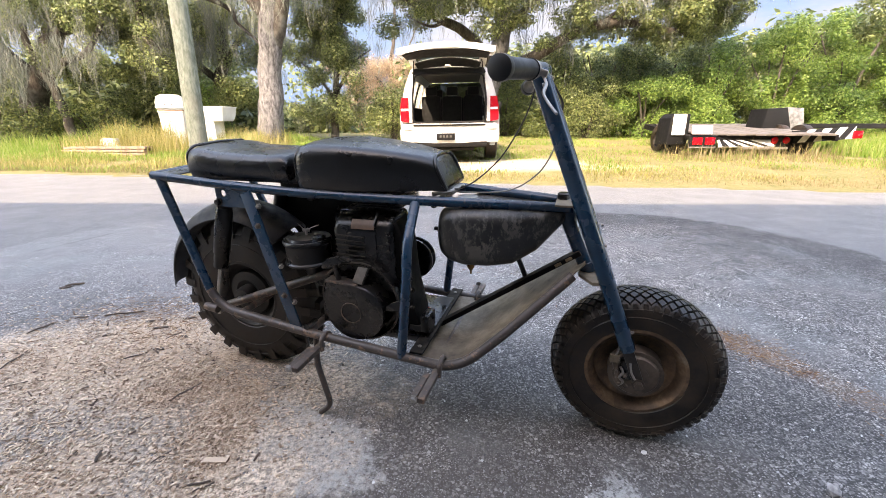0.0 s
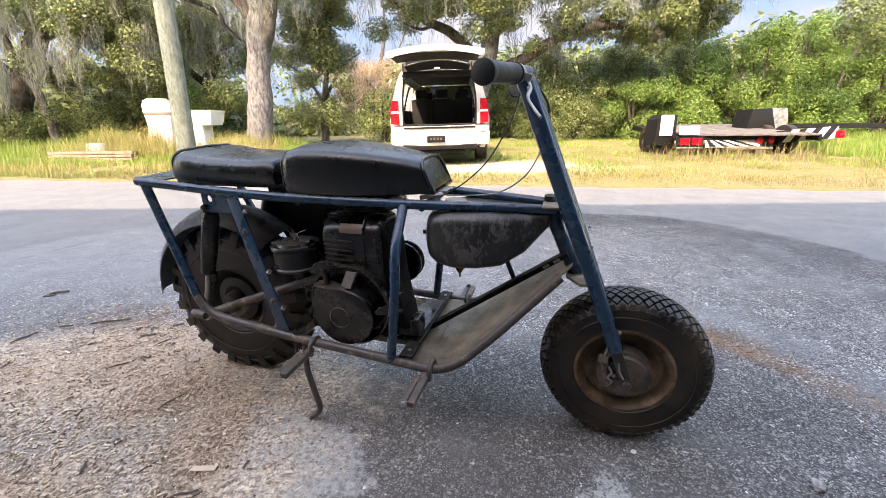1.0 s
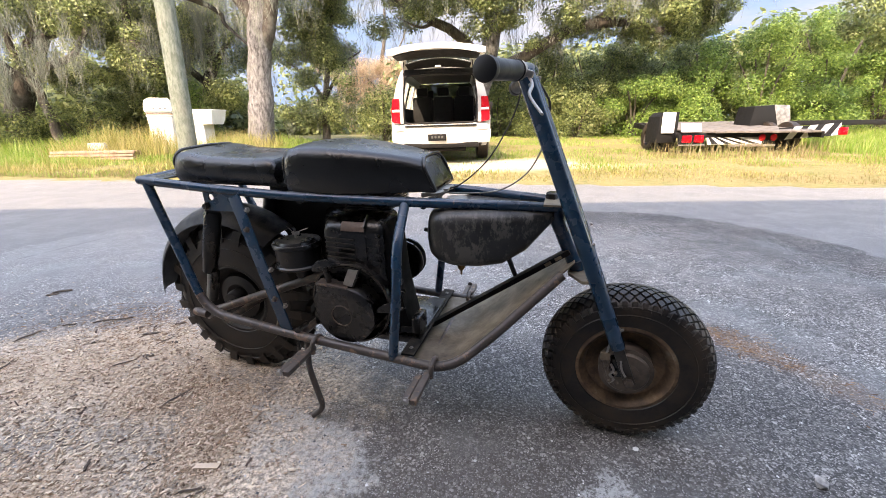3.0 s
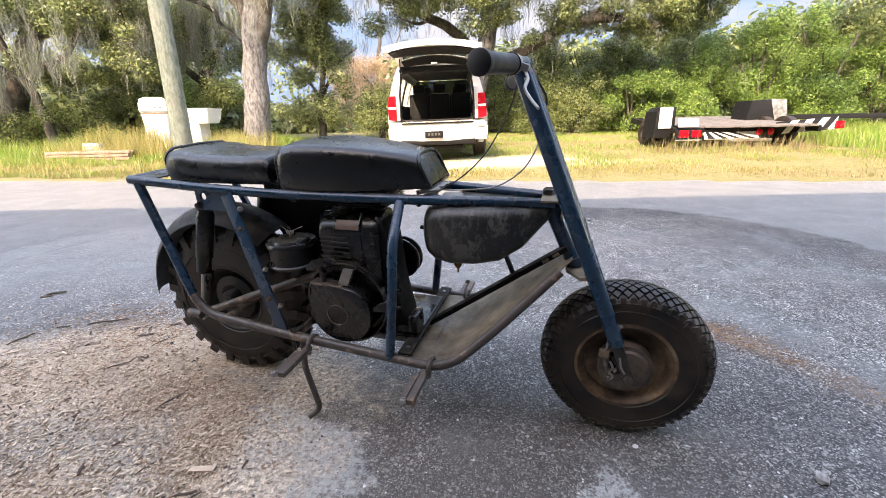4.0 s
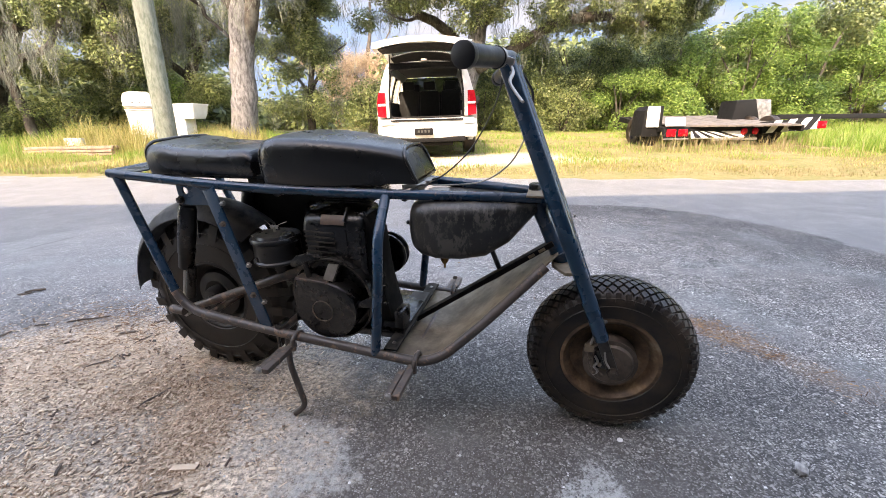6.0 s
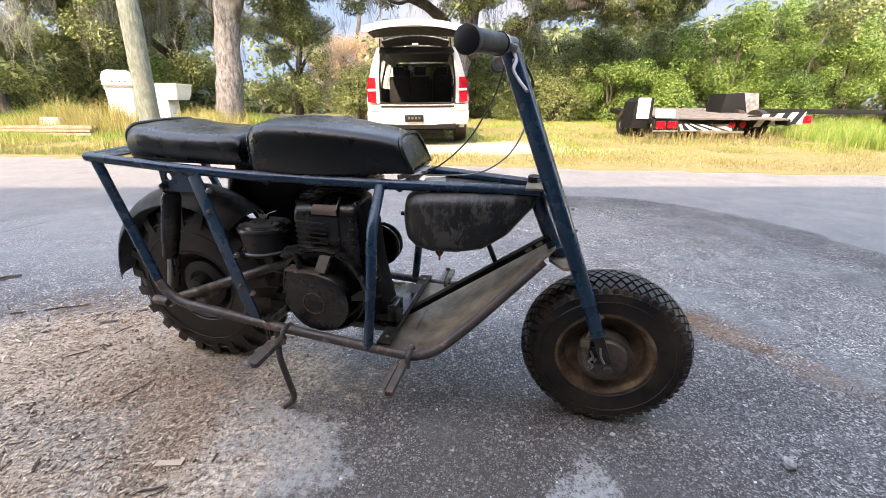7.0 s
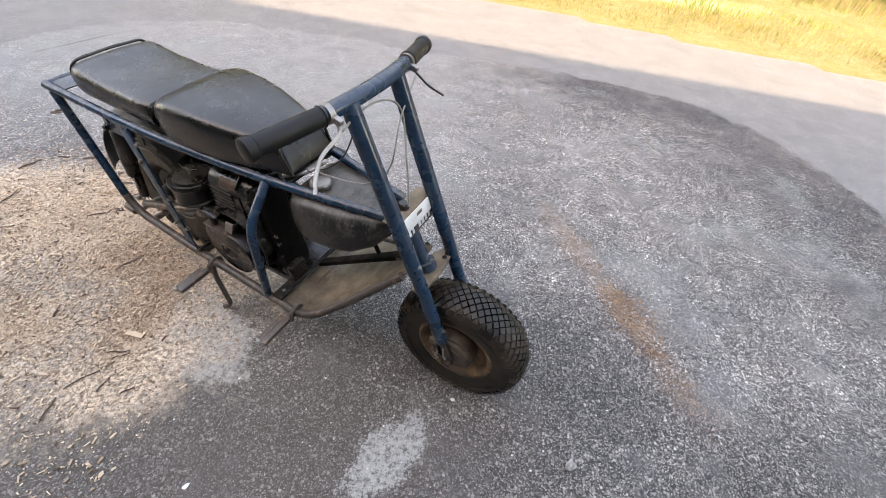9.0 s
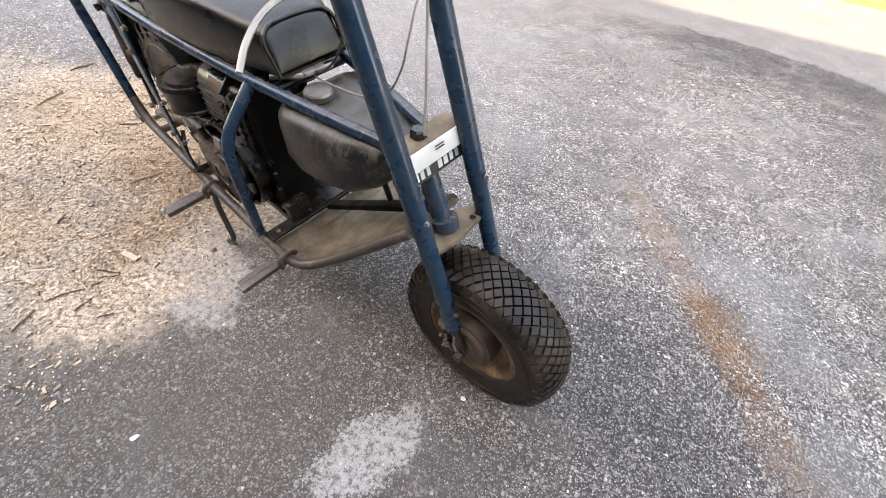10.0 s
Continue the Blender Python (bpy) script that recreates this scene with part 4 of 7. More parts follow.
def build_engine():
    # shroud: rounded over its top edge, open below
    def hood(y0, y1, top, low, r, n=7):
        """The shroud's section across the bike, as pairs (y, z)."""
        line = [(y0, low)] + [(y0 + r - r * math.cos(math.pi / 2 * i / n), top - r + r * math.sin(math.pi / 2 * i / n)) for i in range(n + 1)]
        return line + [(y1 - 0.02, top + 0.004), (y1, top - 0.02), (y1, low)]

    sec = hood(-0.126, 0.010, 0.598, 0.40, 0.040)
    ends = [(-0.606, 0.90), (-0.601, 0.97), (-0.592, 1.0), (-0.447, 1.0), (-0.438, 0.97), (-0.433, 0.90)]
    bm = loft(bmesh.new(), [[(x, -0.06 + (y + 0.06) * k, 0.47 + (z - 0.47) * k) for y, z in sec] for x, k in ends])
    eng = part("engine", bm, "engine", bike, "greasy black single-cylinder engine")
    # louvre lips in paler steel, so their edge highlights are put into the colour
    for i in range(7):
        z = 0.548 - 0.0135 * i
        bm = bmesh.new()
        prism(bm, [(-0.600, z - 0.0010), (-0.515, z - 0.0045), (-0.515, z - 0.0018), (-0.600, z + 0.0016)], -0.1310, -0.118, 0.0005)
        prism(bm, [(-0.600, z - 0.0026), (-0.515, z - 0.0061), (-0.515, z - 0.0045), (-0.600, z - 0.0010)], -0.1285, -0.118, 0.0003)
        part("louvre", bm, "edge_metal", eng)
    # strip on the curved edge, rubbed down to brown metal
    arc = hood(-0.1266, 0.010, 0.5986, 0.555, 0.040)[2:6]
    bm = loft(bmesh.new(), [[(x, y, z) for y, z in arc] + [(x, y + 0.002, z - 0.002) for y, z in arc[::-1]] for x in (-0.552, -0.535, -0.50, -0.484)])
    part("worn_patch", bm, "worn_brown", eng, "rubbed brown strip where paint is gone")
    bm = bmesh.new()
    box(bm, (-0.481, -0.108, 0.586), (0.004, 0.040, 0.03), Matrix.Rotation(radians(45), 4, "X"), 0.001)
    box(bm, (-0.481, -0.1275, 0.50), (0.004, 0.005, 0.11), None, 0.001)
    part("shroud_seam", bm, "engine", eng)
    bm = bmesh.new()
    prism(bm, [(-0.462, 0.27), (-0.468, 0.40), (-0.445, 0.585), (-0.425, 0.592), (-0.408, 0.54), (-0.398, 0.40), (-0.378, 0.30), (-0.375, 0.265)], -0.110, -0.020, 0.012)
    part("crankcase", bm, "matte_black", eng)
    for i in range(6):
        bm = bmesh.new()
        box(bm, (-0.50, 0.01, 0.612 + 0.0065 * i), (0.13, 0.15, 0.0028), None, 0.0008)
        part("cylinder_fin", bm, "engine", eng)
    bm = bmesh.new()
    box(bm, (-0.443, -0.128, 0.52), (0.003, 0.006, 0.09), None, 0.001)
    for z in (0.555, 0.535, 0.512, 0.49):
        box(bm, (-0.443, -0.1305, z), (0.014, 0.006, 0.005), None, 0.001)
    part("shroud_clips", bm, "engine", eng)
    # blower housing and pull starter
    c = Vector((-0.530, 0, 0.367))
    bm = bmesh.new()
    lathe(bm, [(0.112, 0.08), (0.117, 0.10), (0.117, 0.140), (0.115, 0.150), (0.111, 0.1515), (0.109, 0.149), (0.108, 0.118), (0.02, 0.116)], Matrix.Translation(c) @ SIDE, 64)
    part("blower_housing", bm, "engine", eng)
    # thin paler ring, added as the highlight along the housing's edge
    bm = bmesh.new()
    lathe(bm, [(0.1165, 0.146), (0.1165, 0.1525), (0.1125, 0.1525), (0.1125, 0.146)], Matrix.Translation(c) @ SIDE, 64, True)
    part("housing_lip", bm, "edge_metal", eng)
    # the cover is round, cut straight along its top
    bm = bmesh.new()
    out = [(-0.534 + 0.087 * math.cos(radians(a)), 0.352 + 0.086 * math.sin(radians(a))) for a in range(24, -201, -8)]
    prism(bm, out + [(-0.616, 0.416), (-0.609, 0.432), (-0.572, 0.430), (-0.522, 0.427), (-0.494, 0.422), (-0.468, 0.406)], -0.181, -0.115, 0.007)
    start = part("pull_starter", bm, "engine", eng, "round black recoil starter cover")
    bm = bmesh.new()
    lathe(bm, [(0.0305, 0.179), (0.0305, 0.1835), (0.0280, 0.1835), (0.0280, 0.179)], Matrix.Translation((-0.543, 0, 0.346)) @ SIDE, 40, True)
    part("ring", bm, "bare", start)
    bm = bmesh.new()
    prism(bm, [(-0.612, 0.431), (-0.522, 0.4255), (-0.522, 0.430), (-0.572, 0.435), (-0.610, 0.437)], -0.184, -0.150, 0.0012)
    part("ledge", bm, "bare", start)
    bm = bmesh.new()
    prism(bm, [(-0.536, 0.434), (-0.509, 0.429), (-0.487, 0.477), (-0.515, 0.478)], -0.172, -0.166, 0.001)
    part("starter_bracket", bm, "steel", start, "scuffed grey bracket")
    bm = bmesh.new()
    prism(bm, [(-0.509, 0.429), (-0.505, 0.429), (-0.483, 0.476), (-0.487, 0.477)], -0.172, -0.13, 0.001)
    part("bracket_side", bm, "engine", start)
    bm = bmesh.new()
    prism(bm, [(-0.452, 0.360), (-0.440, 0.376), (-0.426, 0.386), (-0.402, 0.395), (-0.400, 0.390), (-0.402, 0.366)], -0.172, -0.165, 0.0015)
    part("tab", bm, "engine", start)
    bm = bmesh.new()
    prism(bm, [(-0.613, 0.474), (-0.609, 0.487), (-0.598, 0.498), (-0.582, 0.505), (-0.562, 0.508), (-0.540, 0.506), (-0.527, 0.500), (-0.530, 0.495), (-0.566, 0.488), (-0.594, 0.479), (-0.606, 0.468)], -0.192, -0.168, 0.006)
    handle = part("starter_handle", bm, "engine", start)
    bm = bmesh.new()
    tube(bm, [(-0.578, -0.178, 0.488), (-0.580, -0.165, 0.436)], 0.008, 10)
    part("stem", bm, "engine", handle)
    # air cleaner with wing nut and wire
    a = Vector((-0.700, -0.115, -0.034))
    bm = bmesh.new()
    lathe(bm, [(0.055, 0.486), (0.063, 0.489), (0.0665, 0.493), (0.0665, 0.497), (0.063, 0.501), (0.063, 0.545), (0.0645, 0.548), (0.0675, 0.551), (0.0675, 0.557), (0.064, 0.562), (0.060, 0.560), (0.052, 0.559), (0.048, 0.566), (0.020, 0.569), (0.004, 0.569)], Matrix.Translation(a), 44)
    air = part("air_cleaner", bm, "black", eng, "dusty black canister air filter")
    bm = bmesh.new()
    lathe(bm, [(0.004, 0.568), (0.004, 0.586)], Matrix.Translation(a), 8)
    for s in (-1, 1):
        box(bm, a + Vector((0.007 * s, 0, 0.583)), (0.010, 0.003, 0.010), Matrix.Rotation(0.4 * s, 4, "Y"), 0.001)
    part("wing_nut", bm, "steel", air)
    bm = bmesh.new()
    tube(bm, smooth_line([a + Vector((0, 0, 0.58)), a + Vector((-0.006, -0.006, 0.590)), a + Vector((-0.020, -0.008, 0.604))], 5), 0.0010, 6)
    tube(bm, smooth_line([a + Vector((0, 0, 0.58)), a + Vector((0.016, 0.0, 0.590)), a + Vector((0.038, 0.006, 0.598))], 5), 0.0010, 6)
    part("wire", bm, "steel", air)
    bm = bmesh.new()
    tube(bm, rounded([a + Vector((0, 0, 0.490)), a + Vector((0.005, 0.02, 0.43)), (-0.60, -0.06, 0.40)], 0.04), 0.025, 16)
    part("intake_elbow", bm, "engine", air)
    # parts behind: flywheel, muffler, base
    bm = bmesh.new()
    lathe(bm, [(0.056, -0.020), (0.061, -0.016), (0.061, -0.010), (0.052, -0.005), (0.052, 0.005), (0.061, 0.010), (0.061, 0.016), (0.056, 0.020)], Matrix.Translation((-0.440, 0.04, 0.436)) @ SIDE, 40)
    part("pulley", bm, "engine", eng)
    bm = bmesh.new()
    tube(bm, [(-0.55, 0.14, 0.52), (-0.74, 0.14, 0.52)], 0.045, 24)
    part("muffler", bm, "engine", eng)
    bm = bmesh.new()
    box(bm, (-0.62, 0.06, 0.50), (0.10, 0.10, 0.16), None, 0.012)
    part("carburettor", bm, "engine", eng)
    bm = bmesh.new()
    box(bm, (-0.465, 0, 0.262), (0.245, 0.25, 0.022), None, 0.004)
    part("engine_base", bm, "engine", eng)
    bm = bmesh.new()
    box(bm, (-0.372, -0.095, 0.280), (0.06, 0.05, 0.016), Matrix.Rotation(radians(-20), 4, "X"), 0.002)
    box(bm, (-0.352, -0.10, 0.31), (0.025, 0.06, 0.05), None, 0.006)
    part("mounting_foot", bm, "engine", eng)
    for p in ((-0.395, -0.108, 0.35), (-0.395, -0.108, 0.43), (-0.392, -0.108, 0.40), (-0.60, -0.13, 0.42), (-0.425, -0.13, 0.60)):
        bolt(eng, p, (0, -1, 0), 0.006, 0.008, "engine")
    for y in (-0.09, 0.09):
        bm = bmesh.new()
        prism(bm, [(-0.68, 0.262), (-0.60, 0.262), (-0.60, 0.274), (-0.655, 0.274), (-0.668, 0.32), (-0.68, 0.32)], y - 0.02, y + 0.02, 0.001)
        part("engine_rail", bm, "engine", bike)
    bm = bmesh.new()
    tube(bm, [(-0.36, 0.0, 0.545), (-0.30, 0.0, 0.540)], 0.006, 8)
    part("fuel_line", bm, "cable", eng)
    # chain guard, and an added dark panel closing the gap under the seats
    bm = bmesh.new()
    prism(bm, [(-0.95, 0.30), (-0.95, 0.34), (-0.55, 0.46), (-0.48, 0.40), (-0.5, 0.34)], 0.11, 0.116, 0.001)
    part("chain_guard", bm, "black", bike)
    bm = bmesh.new()
    prism(bm, [(-0.96, 0.52), (-0.96, 0.655), (-0.56, 0.630), (-0.56, 0.40), (-0.70, 0.36), (-0.88, 0.40)], 0.125, 0.130, 0.001)
    part("gap_panel", bm, "matte_black", bike)


def build_tank():
    prof = [(-0.322, 0.515, 0.610, 0.085), (-0.312, 0.500, 0.620, 0.100), (-0.290, 0.488, 0.627, 0.112), (-0.250, 0.481, 0.630, 0.117), (-0.190, 0.482, 0.630, 0.113), (-0.130, 0.490, 0.630, 0.100), (-0.075, 0.522, 0.629, 0.078), (-0.035, 0.568, 0.628, 0.055), (-0.012, 0.596, 0.626, 0.038)]
    rings = []
    for x, lo, hi, w in prof:
        h = (hi - lo) / 2
        rings.append([(x, y, (lo + hi) / 2 + z) for y, z in round_rect(w, h, min(0.035, h * 0.9, w * 0.9), 6)])
    bm = loft(bmesh.new(), rings)
    bmesh.ops.bevel(bm, geom=[e for f in bm.faces if len(f.verts) > 4 for e in f.edges], offset=0.006, segments=2, affect="EDGES")
    tank = part("fuel_tank", bm, "tank", bike, "black fuel tank with flaking grey paint")
    bm = bmesh.new()
    lathe(bm, [(0.018, 0), (0.018, 0.008), (0.028, 0.009), (0.029, 0.020), (0.026, 0.024), (0.004, 0.025)], Matrix.Translation((-0.256, -0.032, 0.624)), 32)
    part("filler_cap", bm, "steel", tank, "grey metal filler cap")
    bm = bmesh.new()
    lathe(bm, [(0.024, 0.0), (0.028, 0.008), (0.024, 0.012), (0.004, 0.012)], Matrix.Translation((-0.215, -0.02, 0.474)), 24)
    lathe(bm, [(0.018, 0.0), (0.022, 0.004), (0.022, 0.022)], Matrix.Translation((-0.254, 0.0, 0.462)), 20)
    part("tap_body", bm, "engine", tank)
    bm = bmesh.new()
    lathe(bm, [(0.002, -0.050), (0.003, -0.049), (0.003, -0.038), (0.006, -0.036), (0.011, -0.028), (0.013, -0.016), (0.0135, 0.0)], Matrix.Translation((-0.256, 0, 0.468)), 18)
    part("sediment_bowl", bm, "brass", tank, "small amber fuel bowl")
    bm = bmesh.new()
    tube(bm, [(-0.130, 0, 0.492), (-0.105, 0, 0.430)], 0.007, 8)
    part("tank_stay", bm, "black", tank)


def cushion(name, tops, base, label):
    """A vinyl seat from sections along x: (x, crown height, edge height, half width)."""
    rings = []
    for x, crown, edge, w in tops:
        b, r = base(x), min(0.026, (edge - base(x)) * 0.45)
        half = [(w * 0.965, b), (w * 1.0, b + 0.012), (w * 1.022, b + (edge - b) * 0.40), (w * 1.012, edge - r)]
        half += [(w * 1.005 - r + r * math.cos(math.pi / 2 * i / 5), edge - r + r * math.sin(math.pi / 2 * i / 5)) for i in range(1, 6)]
        top = w * 1.005 - r
        half += [(top * k, edge + (crown - edge) * (1 - k ** 3)) for k in (0.72, 0.42)]
        rings.append([(x, y, z) for y, z in half] + [(x, 0, crown)] + [(x, -y, z) for y, z in half[::-1]] + [(x, 0, b)])
    bm = loft(bmesh.new(), rings)
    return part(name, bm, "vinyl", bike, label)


def build_seats():
    rear = cushion("rear_seat", [(-1.068, 0.738, 0.734, 0.118), (-1.064, 0.758, 0.753, 0.124), (-1.054, 0.770, 0.765, 0.128), (-1.035, 0.775, 0.769, 0.131), (-1.01, 0.771, 0.766, 0.133), (-0.97, 0.764, 0.759, 0.134), (-0.90, 0.759, 0.755, 0.134), (-0.80, 0.757, 0.753, 0.134), (-0.752, 0.757, 0.754, 0.134), (-0.732, 0.754, 0.750, 0.133), (-0.724, 0.742, 0.738, 0.131)], lambda x: 0.689, "flat black vinyl passenger seat with piping")
    front = cushion("front_seat", [(-0.690, 0.770, 0.764, 0.133), (-0.684, 0.781, 0.775, 0.136), (-0.670, 0.787, 0.781, 0.138), (-0.64, 0.789, 0.783, 0.139), (-0.57, 0.788, 0.781, 0.136), (-0.50, 0.782, 0.775, 0.127), (-0.42, 0.770, 0.764, 0.108), (-0.36, 0.759, 0.753, 0.090), (-0.338, 0.753, 0.747, 0.083), (-0.328, 0.744, 0.740, 0.081), (-0.312, 0.712, 0.708, 0.079), (-0.298, 0.684, 0.681, 0.077)], lambda x: 0.668, "humped black vinyl rider seat, dust and painted sheen on top")
    for ob, line in ((rear, [(-1.062, -0.122, 0.70), (-1.066, -0.121, 0.750), (-1.060, -0.100, 0.772), (-1.060, 0, 0.776), (-1.060, 0.100, 0.772), (-1.066, 0.121, 0.750), (-1.062, 0.122, 0.70)]),
                         (front, [(-0.690, -0.134, 0.69), (-0.690, -0.134, 0.752), (-0.690, -0.112, 0.772), (-0.690, 0, 0.777), (-0.690, 0.112, 0.772), (-0.690, 0.134, 0.752), (-0.690, 0.134, 0.69)]),
                         (front, [(-0.298, -0.078, 0.672), (-0.324, -0.082, 0.730), (-0.333, -0.062, 0.750), (-0.335, 0, 0.754), (-0.333, 0.062, 0.750), (-0.324, 0.082, 0.730), (-0.298, 0.078, 0.672)])):
        bm = bmesh.new()
        tube(bm, rounded([(x, y, z) for x, y, z in line], 0.03), 0.0042, 10)
        part("piping", bm, "vinyl", ob)
    bm = bmesh.new()
    box(bm, (-0.693, 0, 0.715), (0.012, 0.24, 0.06), None, 0.004)
    part("seat_gap_cover", bm, "cloth", front)
    bm = bmesh.new()
    tube(bm, [(-0.335, -0.08, 0.660), (-0.295, -0.04, 0.662), (-0.285, 0.03, 0.662)], 0.006, 8)
    box(bm, (-0.290, -0.01, 0.666), (0.02, 0.05, 0.006), None, 0.001)
    part("seat_bracket", bm, "steel", front)


def build_lower():
    # foot pan sweeping up between the down tubes
    line = rounded([(-0.345, 0, 0.248), (-0.245, 0, 0.245), (-0.150, 0, 0.316), (0.045, 0, 0.498)], 0.07, 8)
    wide = lambda x: 0.196 if x < -0.245 else 0.196 + (x + 0.245) / 0.29 * (0.052 - 0.196)
    bm = bmesh.new()
    rows = []
    for p in line:
        w = wide(p.x)
        rows.append([(p.x, w * q, p.z + 0.006 * (q * q) - 0.004) for q in (-1, -0.75, -0.4, 0, 0.4, 0.75, 1)])
    top = [[bm.verts.new(p) for p in r] for r in rows]
    low = [[bm.verts.new((p[0], p[1], p[2] - 0.004)) for p in r] for r in rows]
    for g in (top, low):
        for a, b in zip(g, g[1:]):
            for k in range(6):
                bm.faces.new((a[k], a[k + 1], b[k + 1], b[k]))
    for i in (0, -1):
        for k in range(6):
            bm.faces.new((top[i][k], top[i][k + 1], low[i][k + 1], low[i][k]))
    for a, b, c, d in zip(top, top[1:], low, low[1:]):
        for k in (0, 6):
            bm.faces.new((a[k], b[k], d[k], c[k]))
    part("foot_pan", bm, "pan", bike, "dusty bare metal foot pan, tan with grime")
    bm = bmesh.new()
    box(bm, (-0.352, 0, 0.266), (0.036, 0.40, 0.006), None, 0.001)
    bar = part("cross_plate", bm, "matte_black", bike, "black punched steel strap")
    for y in (-0.17, -0.1, 0.1, 0.17):
        bolt(bar, (-0.352, y, 0.268), (0, 0, 1), 0.004, 0.003, "steel")
    bm = bmesh.new()
    m = Matrix.Translation((-0.155, -0.012, 0.386)) @ Matrix.Rotation(-math.atan2(0.262, 0.375), 4, "Y")
    box(bm, (0, 0, 0), (0.455, 0.030, 0.014), m, 0.003)
    diag = part("brace_bar", bm, "matte_black", bike, "black diagonal brace")
    bm = bmesh.new()
    for dx in (0.165, 0.195):
        box(bm, (0, 0, 0), (0.018, 0.0015, 0.008), m @ Matrix.Translation((dx, -0.0155, 0)), 0.0003)
    part("slot", bm, "plate_dusty", diag)
    # foot pegs
    for s in (-1, 1):
        for x, back in ((-0.288, 0), (-0.627, 1)):
            bm = bmesh.new()
            z = 0.246 if not back else 0.262
            a, b = Vector((x, 0.205 * s, z - 0.016)), Vector((x - 0.006, 0.330 * s, z - 0.012))
            box(bm, (a + b) / 2, (0.018, (b - a).length, 0.014), None, 0.002)
            box(bm, (a + b) / 2 + Vector((-0.021, 0.008 * s, -0.004)), (0.016, (b - a).length - 0.03, 0.012), None, 0.002)
            peg = part("foot_peg", bm, "bare", bike, "short rusty steel foot peg clamped to the tube")
            bm = bmesh.new()
            arc = [(x + 0.006, 0.222 * s, z - 0.022), (x + 0.008, 0.224 * s, z + 0.012), (x + 0.008, 0.200 * s, z + 0.020), (x + 0.006, 0.176 * s, z + 0.008), (x + 0.006, 0.176 * s, z - 0.022)]
            tube(bm, rounded(arc, 0.014), 0.0065, 10)
            part("clamp", bm, "bare", peg)
            bolt(peg, b + Vector((-0.014, -0.002 * s, 0)), (0, s, 0), 0.007, 0.008)
    # side stand
    bm = bmesh.new()
    tube(bm, rounded([(-0.662, -0.185, 0.262), (-0.660, -0.200, 0.175), (-0.622, -0.212, 0.048), (-0.655, -0.222, 0.022)], 0.02), 0.0085, 12)
    stand = part("side_stand", bm, "bare", bike, "bent rusty rod stand")
    bm = bmesh.new()
    tube(bm, [(-0.700, -0.178, 0.270), (-0.700, -0.180, 0.185)], 0.005, 8)
    tube(bm, [(-0.685, -0.150, 0.285), (-0.675, -0.205, 0.295)], 0.008, 10)
    part("stand_pivot", bm, "engine", stand)
    bm = bmesh.new()
    tube(bm, [(-0.752, -0.190, 0.285), (-0.745, -0.185, 0.31), (-0.748, -0.180, 0.335), (-0.760, -0.165, 0.365)], 0.006, 8)
    part("stand_spring", bm, "hub", stand)


